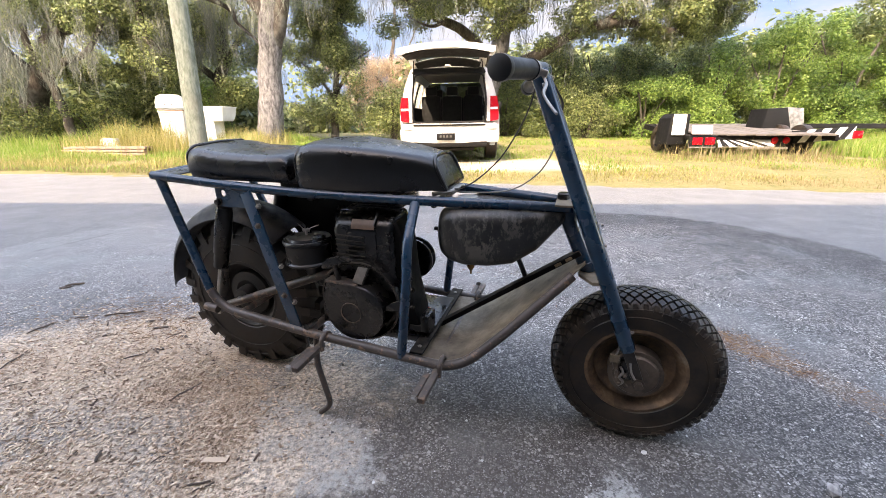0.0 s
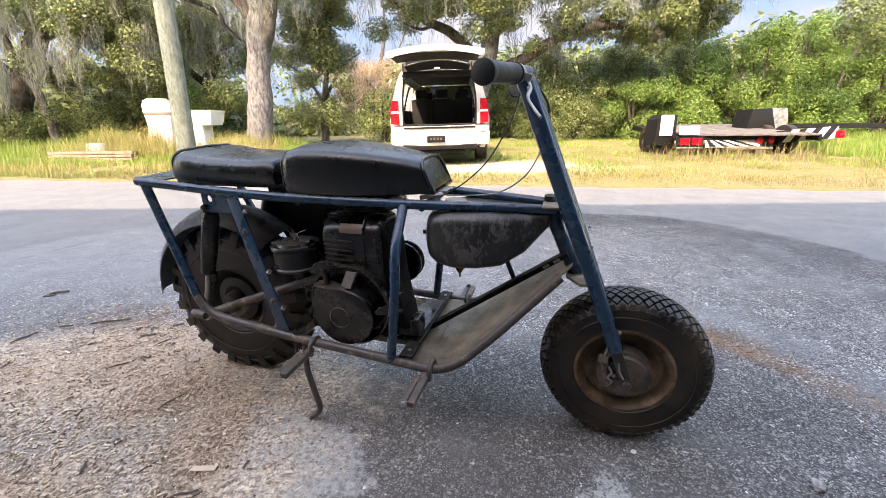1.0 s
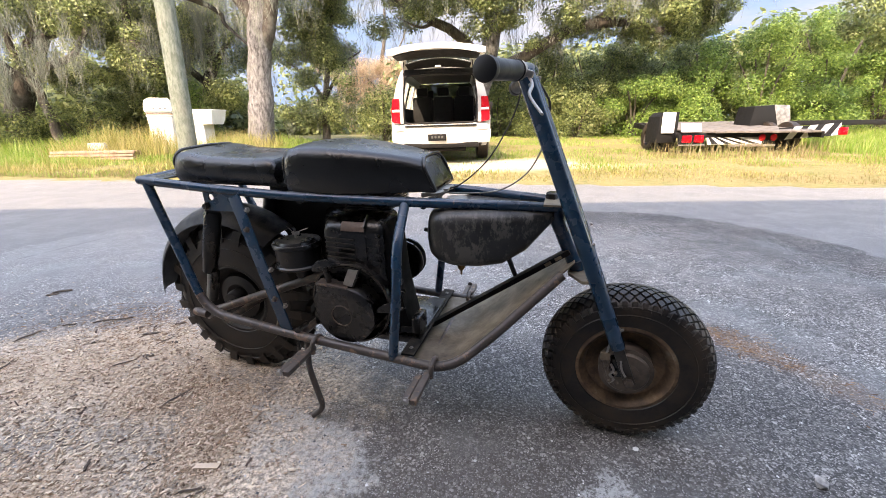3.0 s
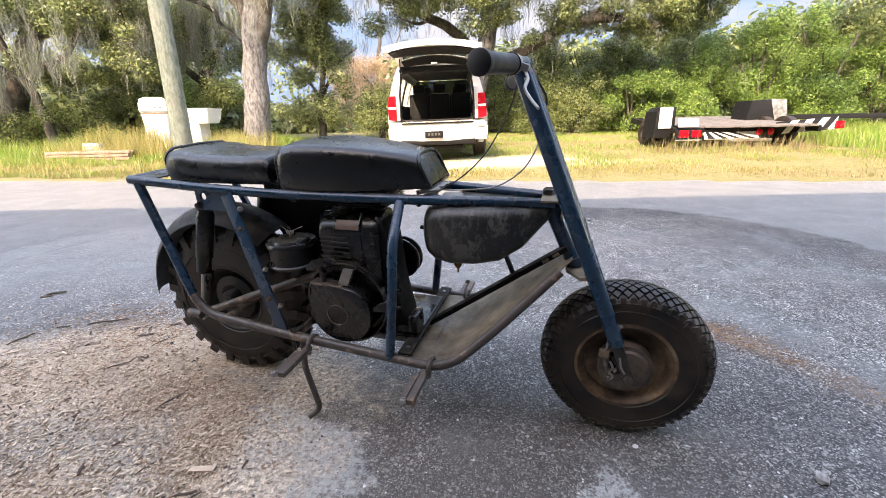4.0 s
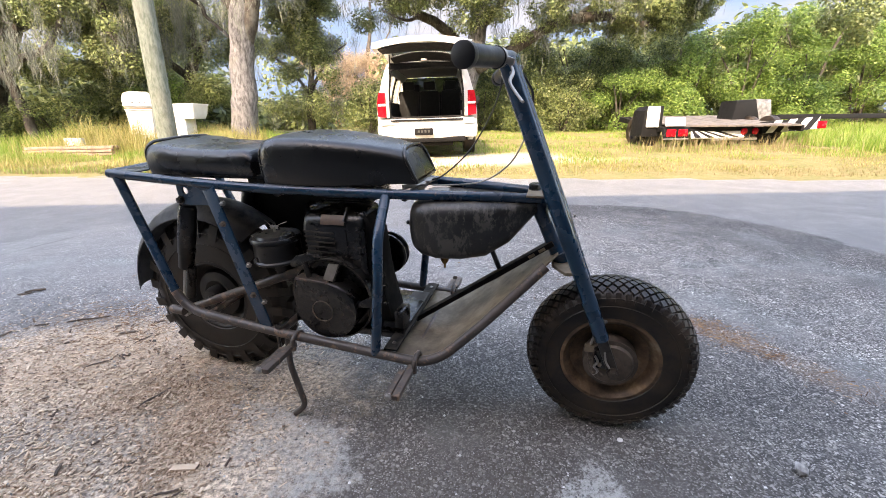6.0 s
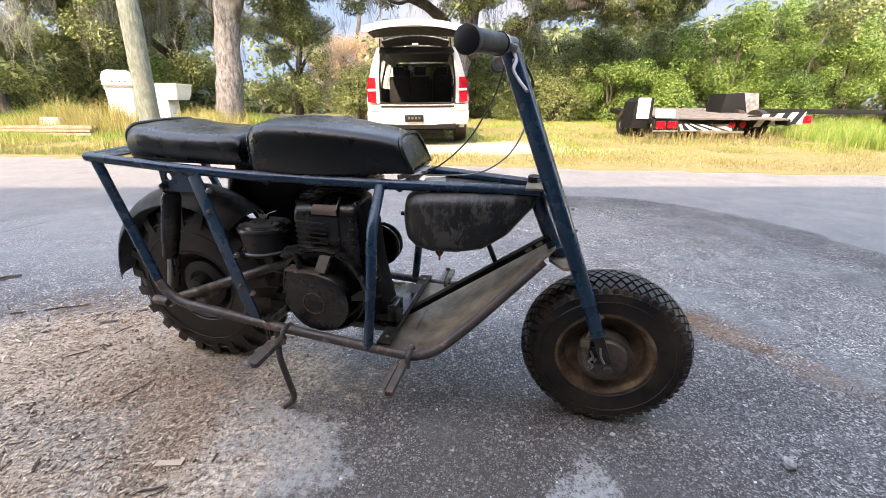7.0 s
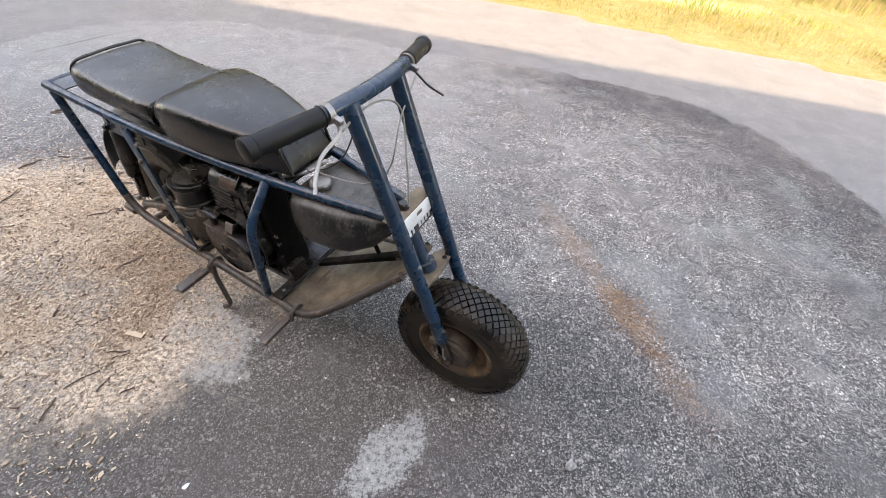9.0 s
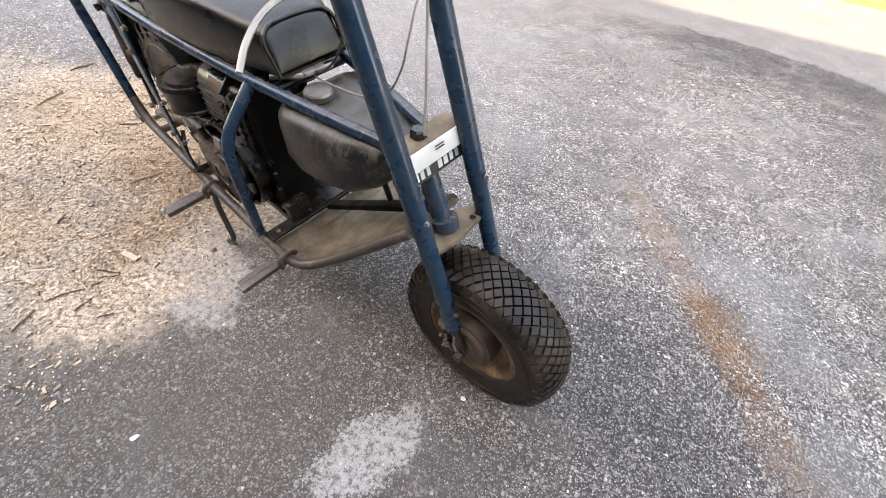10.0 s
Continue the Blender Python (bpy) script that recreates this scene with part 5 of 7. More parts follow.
def build_bars():
    bm = bmesh.new()
    line = smooth_line([(-0.131, -0.298, 0.932), (-0.110, -0.20, 0.935), (-0.092, -0.085, 0.938), (-0.086, 0.0, 0.941), (-0.092, 0.085, 0.940), (-0.120, 0.20, 0.928), (-0.158, 0.310, 0.912)], 6)
    tube(bm, line, 0.0172, 16)
    bar = part("handlebar", bm, "blue", bike, "blue tubular handlebar with worn paint")
    for s, a, b in ((-1, (-0.0985, -0.150, 0.936), (-0.132, -0.305, 0.932)), (1, (-0.106, 0.150, 0.935), (-0.158, 0.312, 0.911))):
        bm = bmesh.new()
        A, B = Vector(a), Vector(b)
        at = lambda k: A.lerp(B, k)
        ks, rs = [0, 0.02, 0.03, 0.3, 0.6], [0.0180, 0.0212, 0.0190, 0.0193, 0.0192]
        tube(bm, [at(k) for k in ks + [0.86, 0.87, 0.89, 0.985, 1.0]], rs + [0.0192, 0.0208, 0.0222, 0.0222, 0.0185], 24)
        part("grip", bm, "grip", bar, "black rubber grip")
        # lever and perch
        c = A + (A - B).normalized() * 0.012
        bm = bmesh.new()
        tube(bm, [c - (A - B).normalized() * 0.006, c + (A - B).normalized() * 0.006], 0.0192, 16)
        box(bm, c + Vector((0.020, 0, -0.006)), (0.024, 0.013, 0.014), Matrix.Rotation(radians(20), 4, "Y"), 0.004)
        perch = part("lever_clamp", bm, "steel", bar)
        bm = bmesh.new()
        if s < 0:
            pts = [c + Vector((0.020, 0, -0.008)), (-0.066, -0.148, 0.909), (-0.066, -0.198, 0.891), (-0.053, -0.234, 0.874), (-0.036, -0.260, 0.856)]
        else:
            pts = [c + Vector((0.025, 0, -0.014)), c + Vector((0.045, 0.02, -0.045)), c + Vector((0.055, 0.05, -0.070)), c + Vector((0.052, 0.092, -0.098))]
        tube(bm, smooth_line(pts, 6), 0.0039, 10, 0.65)
        part("lever", bm, "steel" if s < 0 else "grip", perch, "polished brake lever" if s < 0 else "black lever")
    for name, mat, r, pts in (
        ("cable", "cable", 0.0019, [(-0.090, -0.10, 0.915), (-0.104, -0.065, 0.870), (-0.130, -0.045, 0.815), (-0.180, -0.03, 0.740), (-0.252, -0.02, 0.678), (-0.310, 0.0, 0.660)]),
        ("cable", "cable_grey", 0.0020, [(-0.074, 0.135, 0.915), (-0.064, 0.085, 0.885), (-0.055, 0.038, 0.850), (-0.048, 0.008, 0.800), (-0.056, 0.0, 0.755), (-0.090, 0.0, 0.702), (-0.158, 0.0, 0.661), (-0.266, -0.01, 0.653), (-0.310, -0.01, 0.658)]),
        ("cable", "cable_grey", 0.0026, [(-0.072, -0.130, 0.905), (-0.079, -0.073, 0.914), (-0.079, -0.01, 0.912), (-0.073, 0.038, 0.896), (-0.064, 0.058, 0.870), (-0.055, 0.058, 0.835), (-0.036, 0.036, 0.780), (-0.014, 0.012, 0.715), (-0.006, 0.0, 0.655)]),
    ):
        bm = bmesh.new()
        tube(bm, smooth_line(pts, 8), r, 8)
        part(name, bm, mat, bar, "thin control cable")


build_engine()
build_tank()
build_seats()
build_lower()
build_bars()


# ---- the white car with its tailgate up ----
def build_car():
    car = empty("suv", pose(0.30, 8.86, 0.095, 1.2, -1.0, -4.2), "white sport utility vehicle with its tailgate raised, parked on sand", "car")
    side = [(0.90, 0.34), (0.955, 0.50), (0.985, 0.70), (0.99, 0.90), (0.965, 1.04), (0.945, 1.10)]
    high = [(0.945, 1.10), (0.90, 1.28), (0.835, 1.50), (0.775, 1.68)]
    roof = [(0.775, 1.68), (0.745, 1.76), (0.68, 1.815), (0.50, 1.845), (0.0, 1.855)]

    def shell(bm, line, y0, y1, thick, s, n=2):
        out = [[bm.verts.new((x * s, y0 + (y1 - y0) * j / n, z)) for x, z in line] for j in range(n + 1)]
        inn = [[bm.verts.new(((x - thick) * s, y0 + (y1 - y0) * j / n, z - (thick if line is roof else 0))) for x, z in line] for j in range(n + 1)]
        for g in (out, inn):
            for a, b in zip(g, g[1:]):
                for k in range(len(line) - 1):
                    bm.faces.new((a[k], a[k + 1], b[k + 1], b[k]))
        for j in (0, n):
            for k in range(len(line) - 1):
                bm.faces.new((out[j][k], out[j][k + 1], inn[j][k + 1], inn[j][k]))
        for k in (0, len(line) - 1):
            for j in range(n):
                bm.faces.new((out[j][k], out[j + 1][k], inn[j + 1][k], inn[j][k]))

    bm = bmesh.new()
    for s in (-1, 1):
        shell(bm, side, 0.10, 4.2, 0.10, s)
        shell(bm, roof, 0.06, 3.3, 0.05, s)
        for a, b in ((0.06, 0.26), (1.25, 1.37), (2.35, 2.47), (3.25, 3.35)):
            shell(bm, high, a, b, 0.07, s)
    box(bm, (0, 4.55, 0.80), (1.86, 1.0, 0.56), None, 0.12)
    box(bm, (0, 0.16, 0.60), (1.80, 0.16, 0.38), None, 0.02)
    body = part("body", bm, "car", car, "glossy white bodywork")
    for s in (-1, 1):
        bm = bmesh.new()
        prism(bm, [(0.945 * s, 0.80), (0.950 * s, 0.86), (0.955 * s, 1.08), (0.91 * s, 1.28), (0.845 * s, 1.50), (0.785 * s, 1.67), (0.715 * s, 1.74), (0.69 * s, 1.67), (0.72 * s, 1.30), (0.735 * s, 0.80)], 0.03, 0.10, 0.008)
        part("rear_pillar", bm, "car", car)
    bm = bmesh.new()
    prism(bm, [(-0.72, 1.70), (-0.66, 1.79), (0.66, 1.79), (0.72, 1.70), (0.66, 1.68), (-0.66, 1.68)], 0.03, 0.12, 0.01)
    part("roof_edge", bm, "trim", car)
    # seal round the opening
    for s in (-1, 1):
        bm = bmesh.new()
        tube(bm, rounded([(0.0, 0.028, 1.690), (0.66 * s, 0.028, 1.685), (0.715 * s, 0.028, 1.30), (0.720 * s, 0.028, 0.80), (0.0, 0.028, 0.795)], 0.09), 0.018, 8)
        part("door_seal", bm, "trim", car)
    # bumper
    bm = bmesh.new()
    rings = []
    for x in np.linspace(-1.0, 1.0, 21):
        b = 0.11 * abs(x) ** 3
        rings.append([(x * 0.985, -0.09 + b, 0.66), (x * 0.985, -0.105 + b, 0.60), (x * 0.985, -0.10 + b, 0.50), (x * 0.965, -0.05 + b, 0.40), (x * 0.95, 0.12 + b, 0.40), (x * 0.985, 0.14 + b, 0.66)])
    loft(bm, rings)
    bumper = part("bumper", bm, "car", car)
    bm = bmesh.new()
    box(bm, (0, -0.05, 0.745), (1.42, 0.10, 0.03), None, 0.01)
    box(bm, (0, -0.02, 0.71), (1.60, 0.08, 0.012), None, 0.003)
    part("bumper_step", bm, "trim", bumper)
    bm = bmesh.new()
    box(bm, (0, 0.0, 0.715), (1.84, 0.14, 0.11), None, 0.02)
    part("tail_panel", bm, "car", car)
    bm = bmesh.new()
    box(bm, (-0.07, -0.108, 0.525), (0.36, 0.014, 0.13), None, 0.01)
    plate = part("plate_recess", bm, "trim", bumper)
    for i in range(4):
        bm = bmesh.new()
        box(bm, (-0.17 + 0.066 * i, -0.117, 0.53), (0.04, 0.004, 0.045), None, 0.002)
        part("plate_bar", bm, "lining", plate, "pale bar on a dark plate")
    bm = bmesh.new()
    box(bm, (0, 0.25, 0.37), (1.5, 0.6, 0.10), None, 0.03)
    tube(bm, [(0.45, -0.03, 0.35), (0.45, 0.5, 0.33)], 0.03, 12)
    tube(bm, [(-0.5, 0.25, 0.28), (0.5, 0.25, 0.28)], 0.05, 12)
    part("underbody", bm, "trim", car)
    for s in (-1, 1):
        bm = bmesh.new()
        prism(bm, [(0.80 * s, 0.80), (0.965 * s, 0.83), (0.965 * s, 1.08), (0.93 * s, 1.27), (0.80 * s, 1.27)], -0.01, 0.10, 0.015)
        lamp = part("tail_lamp", bm, "red_lens", car, "tall red tail lamp with a clear band")
        bm = bmesh.new()
        box(bm, (0.875 * s, -0.010, 1.045), (0.150, 0.012, 0.045), None, 0.005)
        part("reversing_lens", bm, "clear_lens", lamp)
        bm = bmesh.new()
        prism(bm, [(1.03 * s, 1.06), (1.22 * s, 1.07), (1.24 * s, 1.20), (1.20 * s, 1.26), (1.05 * s, 1.24), (0.96 * s, 1.10)], 2.95, 3.05, 0.02)
        part("door_mirror", bm, "trim", car)
        for y, i in ((1.05, 0), (4.1, 1)):
            bm = bmesh.new()
            m = Matrix.Translation((0.86 * s, y, 0.385)) @ Matrix.Rotation(radians(90), 4, "Y")
            lathe(bm, [(0.22, -0.12), (0.30, -0.135), (0.36, -0.125), (0.385, -0.10), (0.388, 0.0), (0.385, 0.10), (0.36, 0.125), (0.30, 0.135), (0.22, 0.12)], m, 48, True)
            wheel = part("wheel", bm, "rubber", car, "black road tyre")
            bm = bmesh.new()
            lathe(bm, [(0.225, -0.11), (0.20, -0.02), (0.06, 0.0), (0.06, 0.04), (0.20, 0.05), (0.225, 0.11)], m, 32, True)
            part("wheel_rim", bm, "steel", wheel)
        for a, b in ((0.26, 1.25), (1.37, 2.35), (2.47, 3.25)):
            bm = bmesh.new()
            prism(bm, [(0.925 * s, 1.11), (0.89 * s, 1.28), (0.825 * s, 1.50), (0.765 * s, 1.67), (0.757 * s, 1.67), (0.817 * s, 1.50), (0.882 * s, 1.28), (0.917 * s, 1.11)], a, b)
            g = part("side_window", bm, "glass", car)
            g.visible_shadow = False
        bm = bmesh.new()
        tube(bm, rounded([(0.66 * s, 0.35, 1.83), (0.66 * s, 0.5, 1.90), (0.66 * s, 2.9, 1.90), (0.66 * s, 3.05, 1.82)], 0.1), 0.016, 8)
        part("roof_rail", bm, "trim", car)
    bm = bmesh.new()
    prism(bm, [(-0.70, 0), (0.70, 0), (0.86, -0.85), (-0.86, -0.85)], 0, 0.008, 0, Matrix.Translation((0, 3.30, 1.74)) @ Matrix.Rotation(radians(42), 4, "X"))
    g = part("windscreen", bm, "dark_glass", car)
    g.visible_shadow = False
    # inside
    bm = bmesh.new()
    box(bm, (0, 1.9, 0.755), (1.72, 3.7, 0.04), None, 0.005)
    part("load_floor", bm, "cloth", car, "dark carpeted load floor")
    for s in (-1, 1):
        bm = bmesh.new()
        box(bm, (0.80 * s, 1.2, 0.93), (0.10, 2.2, 0.34), None, 0.03)
        part("side_trim", bm, "cloth", car)
    bm = bmesh.new()
    box(bm, (0, 1.7, 1.765), (1.30, 3.0, 0.02), None, 0.005)
    part("headliner", bm, "lining", car)
    for y, tops in ((1.55, (-0.48, 0, 0.48)), (2.65, (-0.42, 0.42))):
        for x in tops:
            bm = bmesh.new()
            w = 0.44 if len(tops) == 3 else 0.52
            box(bm, (x, y, 1.05), (w, 0.16, 0.60), Matrix.Rotation(radians(12), 4, "X").inverted(), 0.05)
            seat = part("seat_back", bm, "cloth", car, "dark grey seat back")
            bm = bmesh.new()
            box(bm, (x, y + 0.06, 1.46), (0.27, 0.10, 0.19), None, 0.04)
            part("head_restraint", bm, "cloth", seat)
    bm = bmesh.new()
    box(bm, (0, 3.35, 1.05), (1.6, 0.35, 0.30), None, 0.06)
    part("dashboard", bm, "cloth", car)
    # tailgate: a curved panel with its own window, lifted to just above level
    hinge = Matrix.Translation((0, 0.06, 1.81)) @ Matrix.Rotation(radians(-11), 4, "X")
    gate = bmesh.new()

    def slab(bm, y0, y1, w0, w1, z0, z1, thick):
        rows = []
        for k in range(13):
            q = -1 + k / 6
            bow = 0.10 * (1 - q * q)
            rows.append([hinge @ Vector((w0 * q, y0, z0 + bow * 0.4)), hinge @ Vector((w1 * q, y1, z1 + bow)), hinge @ Vector((w1 * q, y1, z1 + bow - thick)), hinge @ Vector((w0 * q, y0, z0 + bow * 0.4 - thick))])
        loft(bm, rows)

    slab(gate, 0.02, -0.16, 0.68, 0.70, 0.02, 0.035, 0.05)
    slab(gate, -0.70, -1.02, 0.80, 0.84, 0.04, 0.0, 0.09)
    slab(gate, -1.02, -1.12, 0.84, 0.78, 0.0, -0.07, 0.06)
    for s in (-1, 1):
        prism(gate, [(0.56 * s, 0), (0.69 * s, 0), (0.69 * s, 0.055), (0.56 * s, 0.06)], -0.72, -0.14, 0.006, hinge @ Matrix.Translation((0.02 * s, 0, -0.01)))
    g = part("tailgate", gate, "car", car, "raised white tailgate with its own window")
    bm = bmesh.new()
    slab(bm, -0.14, -0.72, 0.60, 0.66, 0.015, 0.025, 0.006)
    pane = part("tailgate_window", bm, "glass", g)
    pane.visible_shadow = False
    bm = bmesh.new()
    slab(bm, -0.66, -1.00, 0.70, 0.74, -0.058, -0.095, 0.012)
    slab(bm, -0.06, -0.34, 0.58, 0.61, -0.036, -0.030, 0.012)
    part("tailgate_lining", bm, "trim", g)
    bm = bmesh.new()
    box(bm, (0.03, -0.95, -0.085), (0.10, 0.06, 0.03), hinge @ Matrix(), 0.01)
    part("latch", bm, "steel", g)
    for s in (-1, 1):
        bm = bmesh.new()
        tube(bm, [(0.69 * s, 0.03, 1.45), hinge @ Vector((0.62 * s, -0.45, -0.02))], 0.010, 8)
        part("gas_strut", bm, "trim", g)


build_car()


# ---- trailers ----
def striped(name, parent, o, ax, up, w, h, n, lean, dark="trim", light="white", label=""):
    """A dark panel with slanting pale stripes, each a thin strip on it."""
    o, ax, up = Vector(o), Vector(ax).normalized(), Vector(up).normalized()
    nrm = ax.cross(up)
    bm = bmesh.new()
    q = [o, o + ax * w, o + ax * w + up * h, o + up * h]
    a = [bm.verts.new(p) for p in q]
    b = [bm.verts.new(p - nrm * 0.03) for p in q]
    bm.faces.new(a), bm.faces.new(b[::-1])
    for i in range(4):
        bm.faces.new((a[i], b[i], b[(i + 1) % 4], a[(i + 1) % 4]))
    panel = part(name, bm, dark, parent, label)
    for i in range(n):
        bm = bmesh.new()
        x0, ww = w * (i + 0.25) / n, w * 0.5 / n
        pts = [(x0, 0.0), (x0 + ww, 0.0), (x0 + ww + lean, h), (x0 + lean, h)]
        pts = [(min(max(x, 0), w), y) for x, y in pts]
        f = [bm.verts.new(o + ax * x + up * y + nrm * 0.004) for x, y in pts]
        g = [bm.verts.new(o + ax * x + up * y + nrm * 0.0005) for x, y in pts]
        bm.faces.new(f), bm.faces.new(g[::-1])
        for k in range(4):
            bm.faces.new((f[k], g[k], g[(k + 1) % 4], f[(k + 1) % 4]))
        part("stripe", bm, light, panel)
    return panel


def build_trailer():
    tr = empty("flatbed_trailer", pose(0, 0, 0), "black flatbed trailer with wooden deck and striped ramps, in dry grass", "trailer")
    skew = Matrix.Translation((5.7, 9.9, 0)) @ Matrix.Rotation(radians(-12), 4, "Z") @ Matrix.Translation((0, 0, 0.62)) @ Matrix.Rotation(radians(3.6), 4, "X") @ Matrix.Translation((-5.7, -9.9, -0.66))

    def beam(bm, c, s, bevel):
        box(bm, (0, 0, 0), s, skew @ Matrix.Translation(c), bevel)

    for i in range(14):
        bm = bmesh.new()
        beam(bm, (5.95 + 2.66 * (i + 0.5) / 14, 11.75, 0.66 + 0.003 * (i % 3)), (0.180, 3.6, 0.04), 0.004)
        part("plank", bm, "deck", tr)
    for c, s in (((5.68, 11.8, 0.60), (0.06, 3.7, 0.14)), ((8.64, 11.8, 0.60), (0.06, 3.7, 0.14))):
        bm = bmesh.new()
        beam(bm, c, s, 0.01)
        part("side_rail", bm, "trim", tr)
    bm = bmesh.new()
    beam(bm, (7.16, 13.65, 0.60), (3.0, 0.08, 0.14), 0.01)
    part("end_rail", bm, "trim", tr)
    for y in (10.6, 11.4, 12.2, 13.0):
        bm = bmesh.new()
        beam(bm, (7.16, y, 0.57), (2.9, 0.06, 0.10), 0.01)
        part("cross_member", bm, "trim", tr)
    bm = bmesh.new()
    box(bm, (6.84, 9.90, 0.56), (2.36, 0.08, 0.10), None, 0.01)
    part("rear_beam", bm, "trim", tr)
    for x, w in ((5.57, 0.42), (8.62, 0.70)):
        bm = bmesh.new()
        if x < 6:
            prism(bm, [(x - w / 2 - 0.06, 0.40), (x - w / 2 - 0.02, 0.98), (x - w / 2 + 0.10, 1.08), (x + w / 2, 1.08), (x + w / 2, 0.40)], 10.06, 10.60, 0.02)
        else:
            prism(bm, [(8.22, 0.66), (8.30, 1.22), (8.80, 1.25), (9.00, 0.68)], 11.1, 11.7, 0.02)
        part("fender", bm, "trim", tr, "boxy black wheel fender")
    bm = bmesh.new()
    box(bm, (5.53, 10.03, 0.84), (0.30, 0.03, 0.46), None, 0.02)
    part("mud_panel", bm, "white", tr, "white panel on the fender")
    bm = bmesh.new()
    prism(bm, [(9.01, 0.72), (8.83, 1.26), (9.28, 1.24), (9.40, 0.74)], 11.2, 11.24, 0.004)
    part("bright_panel", bm, "pale_metal", tr, "pale sheet metal end panel")
    for x in (5.70, 8.70):
        for y in (10.42, 11.10):
            bm = bmesh.new()
            m = Matrix.Translation((x, y, 0.50)) @ Matrix.Rotation(radians(90), 4, "Y")
            lathe(bm, [(0.19, -0.09), (0.29, -0.105), (0.335, -0.08), (0.345, 0), (0.335, 0.08), (0.29, 0.105), (0.19, 0.09)], m, 36, True)
            w = part("wheel", bm, "rubber", tr)
            bm = bmesh.new()
            lathe(bm, [(0.195, -0.08), (0.17, -0.03), (0.03, -0.04), (0.03, 0.04), (0.17, 0.03), (0.195, 0.08)], m, 24, True)
            part("wheel_rim", bm, "rim_dark", w)
    bm = bmesh.new()
    box(bm, (5.98, 9.82, 0.47), (0.60, 0.06, 0.28), None, 0.012)
    lamps = part("lamp_box", bm, "trim", tr)
    for x in (5.86, 6.14):
        bm = bmesh.new()
        box(bm, (x, 9.785, 0.485), (0.22, 0.03, 0.16), None, 0.02)
        part("tail_lamp", bm, "red_lens", lamps, "red rear lamp")
    bm = bmesh.new()
    box(bm, (5.98, 9.78, 0.35), (0.60, 0.03, 0.03), None, 0.004)
    part("chrome_strip", bm, "steel", lamps)
    bm = bmesh.new()
    box(bm, (5.91, 9.76, 0.73), (0.46, 0.03, 0.20), Matrix.Rotation(radians(-12), 4, "X"), 0.015)
    part("number_board", bm, "white", tr, "blank pale board")
    bm = bmesh.new()
    box(bm, (7.72, 9.80, 0.48), (0.34, 0.06, 0.22), None, 0.012)
    lamps = part("lamp_box", bm, "trim", tr)
    for x in (7.58, 7.84):
        bm = bmesh.new()
        lathe(bm, [(0.075, 0), (0.075, 0.02), (0.05, 0.03)], Matrix.Translation((x, 9.775, 0.50)) @ SIDE, 20)
        part("tail_lamp", bm, "red_lens", lamps, "red rear lamp")
    bm = bmesh.new()
    box(bm, (7.35, 9.76, 0.33), (1.1, 0.04, 0.05), None, 0.01)
    part("rear_rail", bm, "steel", tr)
    striped("ramp", tr, (6.32, 9.72, 0.37), (1, 0, 0), (0.10, 0.28, 0.26), 1.25, 0.36, 4, -0.8, "white", "trim", "pale ramp with dark slanting stripes")
    striped("dovetail", tr, (8.02, 9.78, 0.44), (1, 0.0, 0.07), (0.0, 0.10, 0.34), 1.42, 0.27, 4, 0.26, "trim", "white", "dark ramp with white slanting stripes")
    bm = bmesh.new()
    box(bm, (9.42, 9.76, 0.62), (0.20, 0.05, 0.17), None, 0.02)
    part("tail_lamp", bm, "red_lens", tr, "red rear lamp")
    # a second low trailer frame further on
    fr = empty("trailer_frame", pose(0, 0, 0), "long black steel trailer frame on small wheels", "trailer")
    bm = bmesh.new()
    box(bm, (13.4, 12.5, 0.80), (6.4, 0.10, 0.14), None, 0.01)
    box(bm, (13.4, 13.9, 0.80), (6.4, 0.10, 0.14), None, 0.01)
    for x in (10.4, 12, 14, 16.4):
        box(bm, (x, 13.2, 0.78), (0.10, 1.4, 0.10), None, 0.01)
    part("chassis", bm, "trim", fr)
    for x in (11.6, 15.2):
        bm = bmesh.new()
        m = Matrix.Translation((x, 12.7, 0.56)) @ SIDE
        lathe(bm, [(0.14, -0.08), (0.24, -0.09), (0.27, 0), (0.24, 0.09), (0.14, 0.08)], m, 30, True)
        w = part("wheel", bm, "rubber", fr)
        bm = bmesh.new()
        lathe(bm, [(0.145, -0.06), (0.12, 0.0), (0.03, 0.05), (0.145, 0.06)], m, 24)
        part("wheel_rim", bm, "steel", w)


build_trailer()


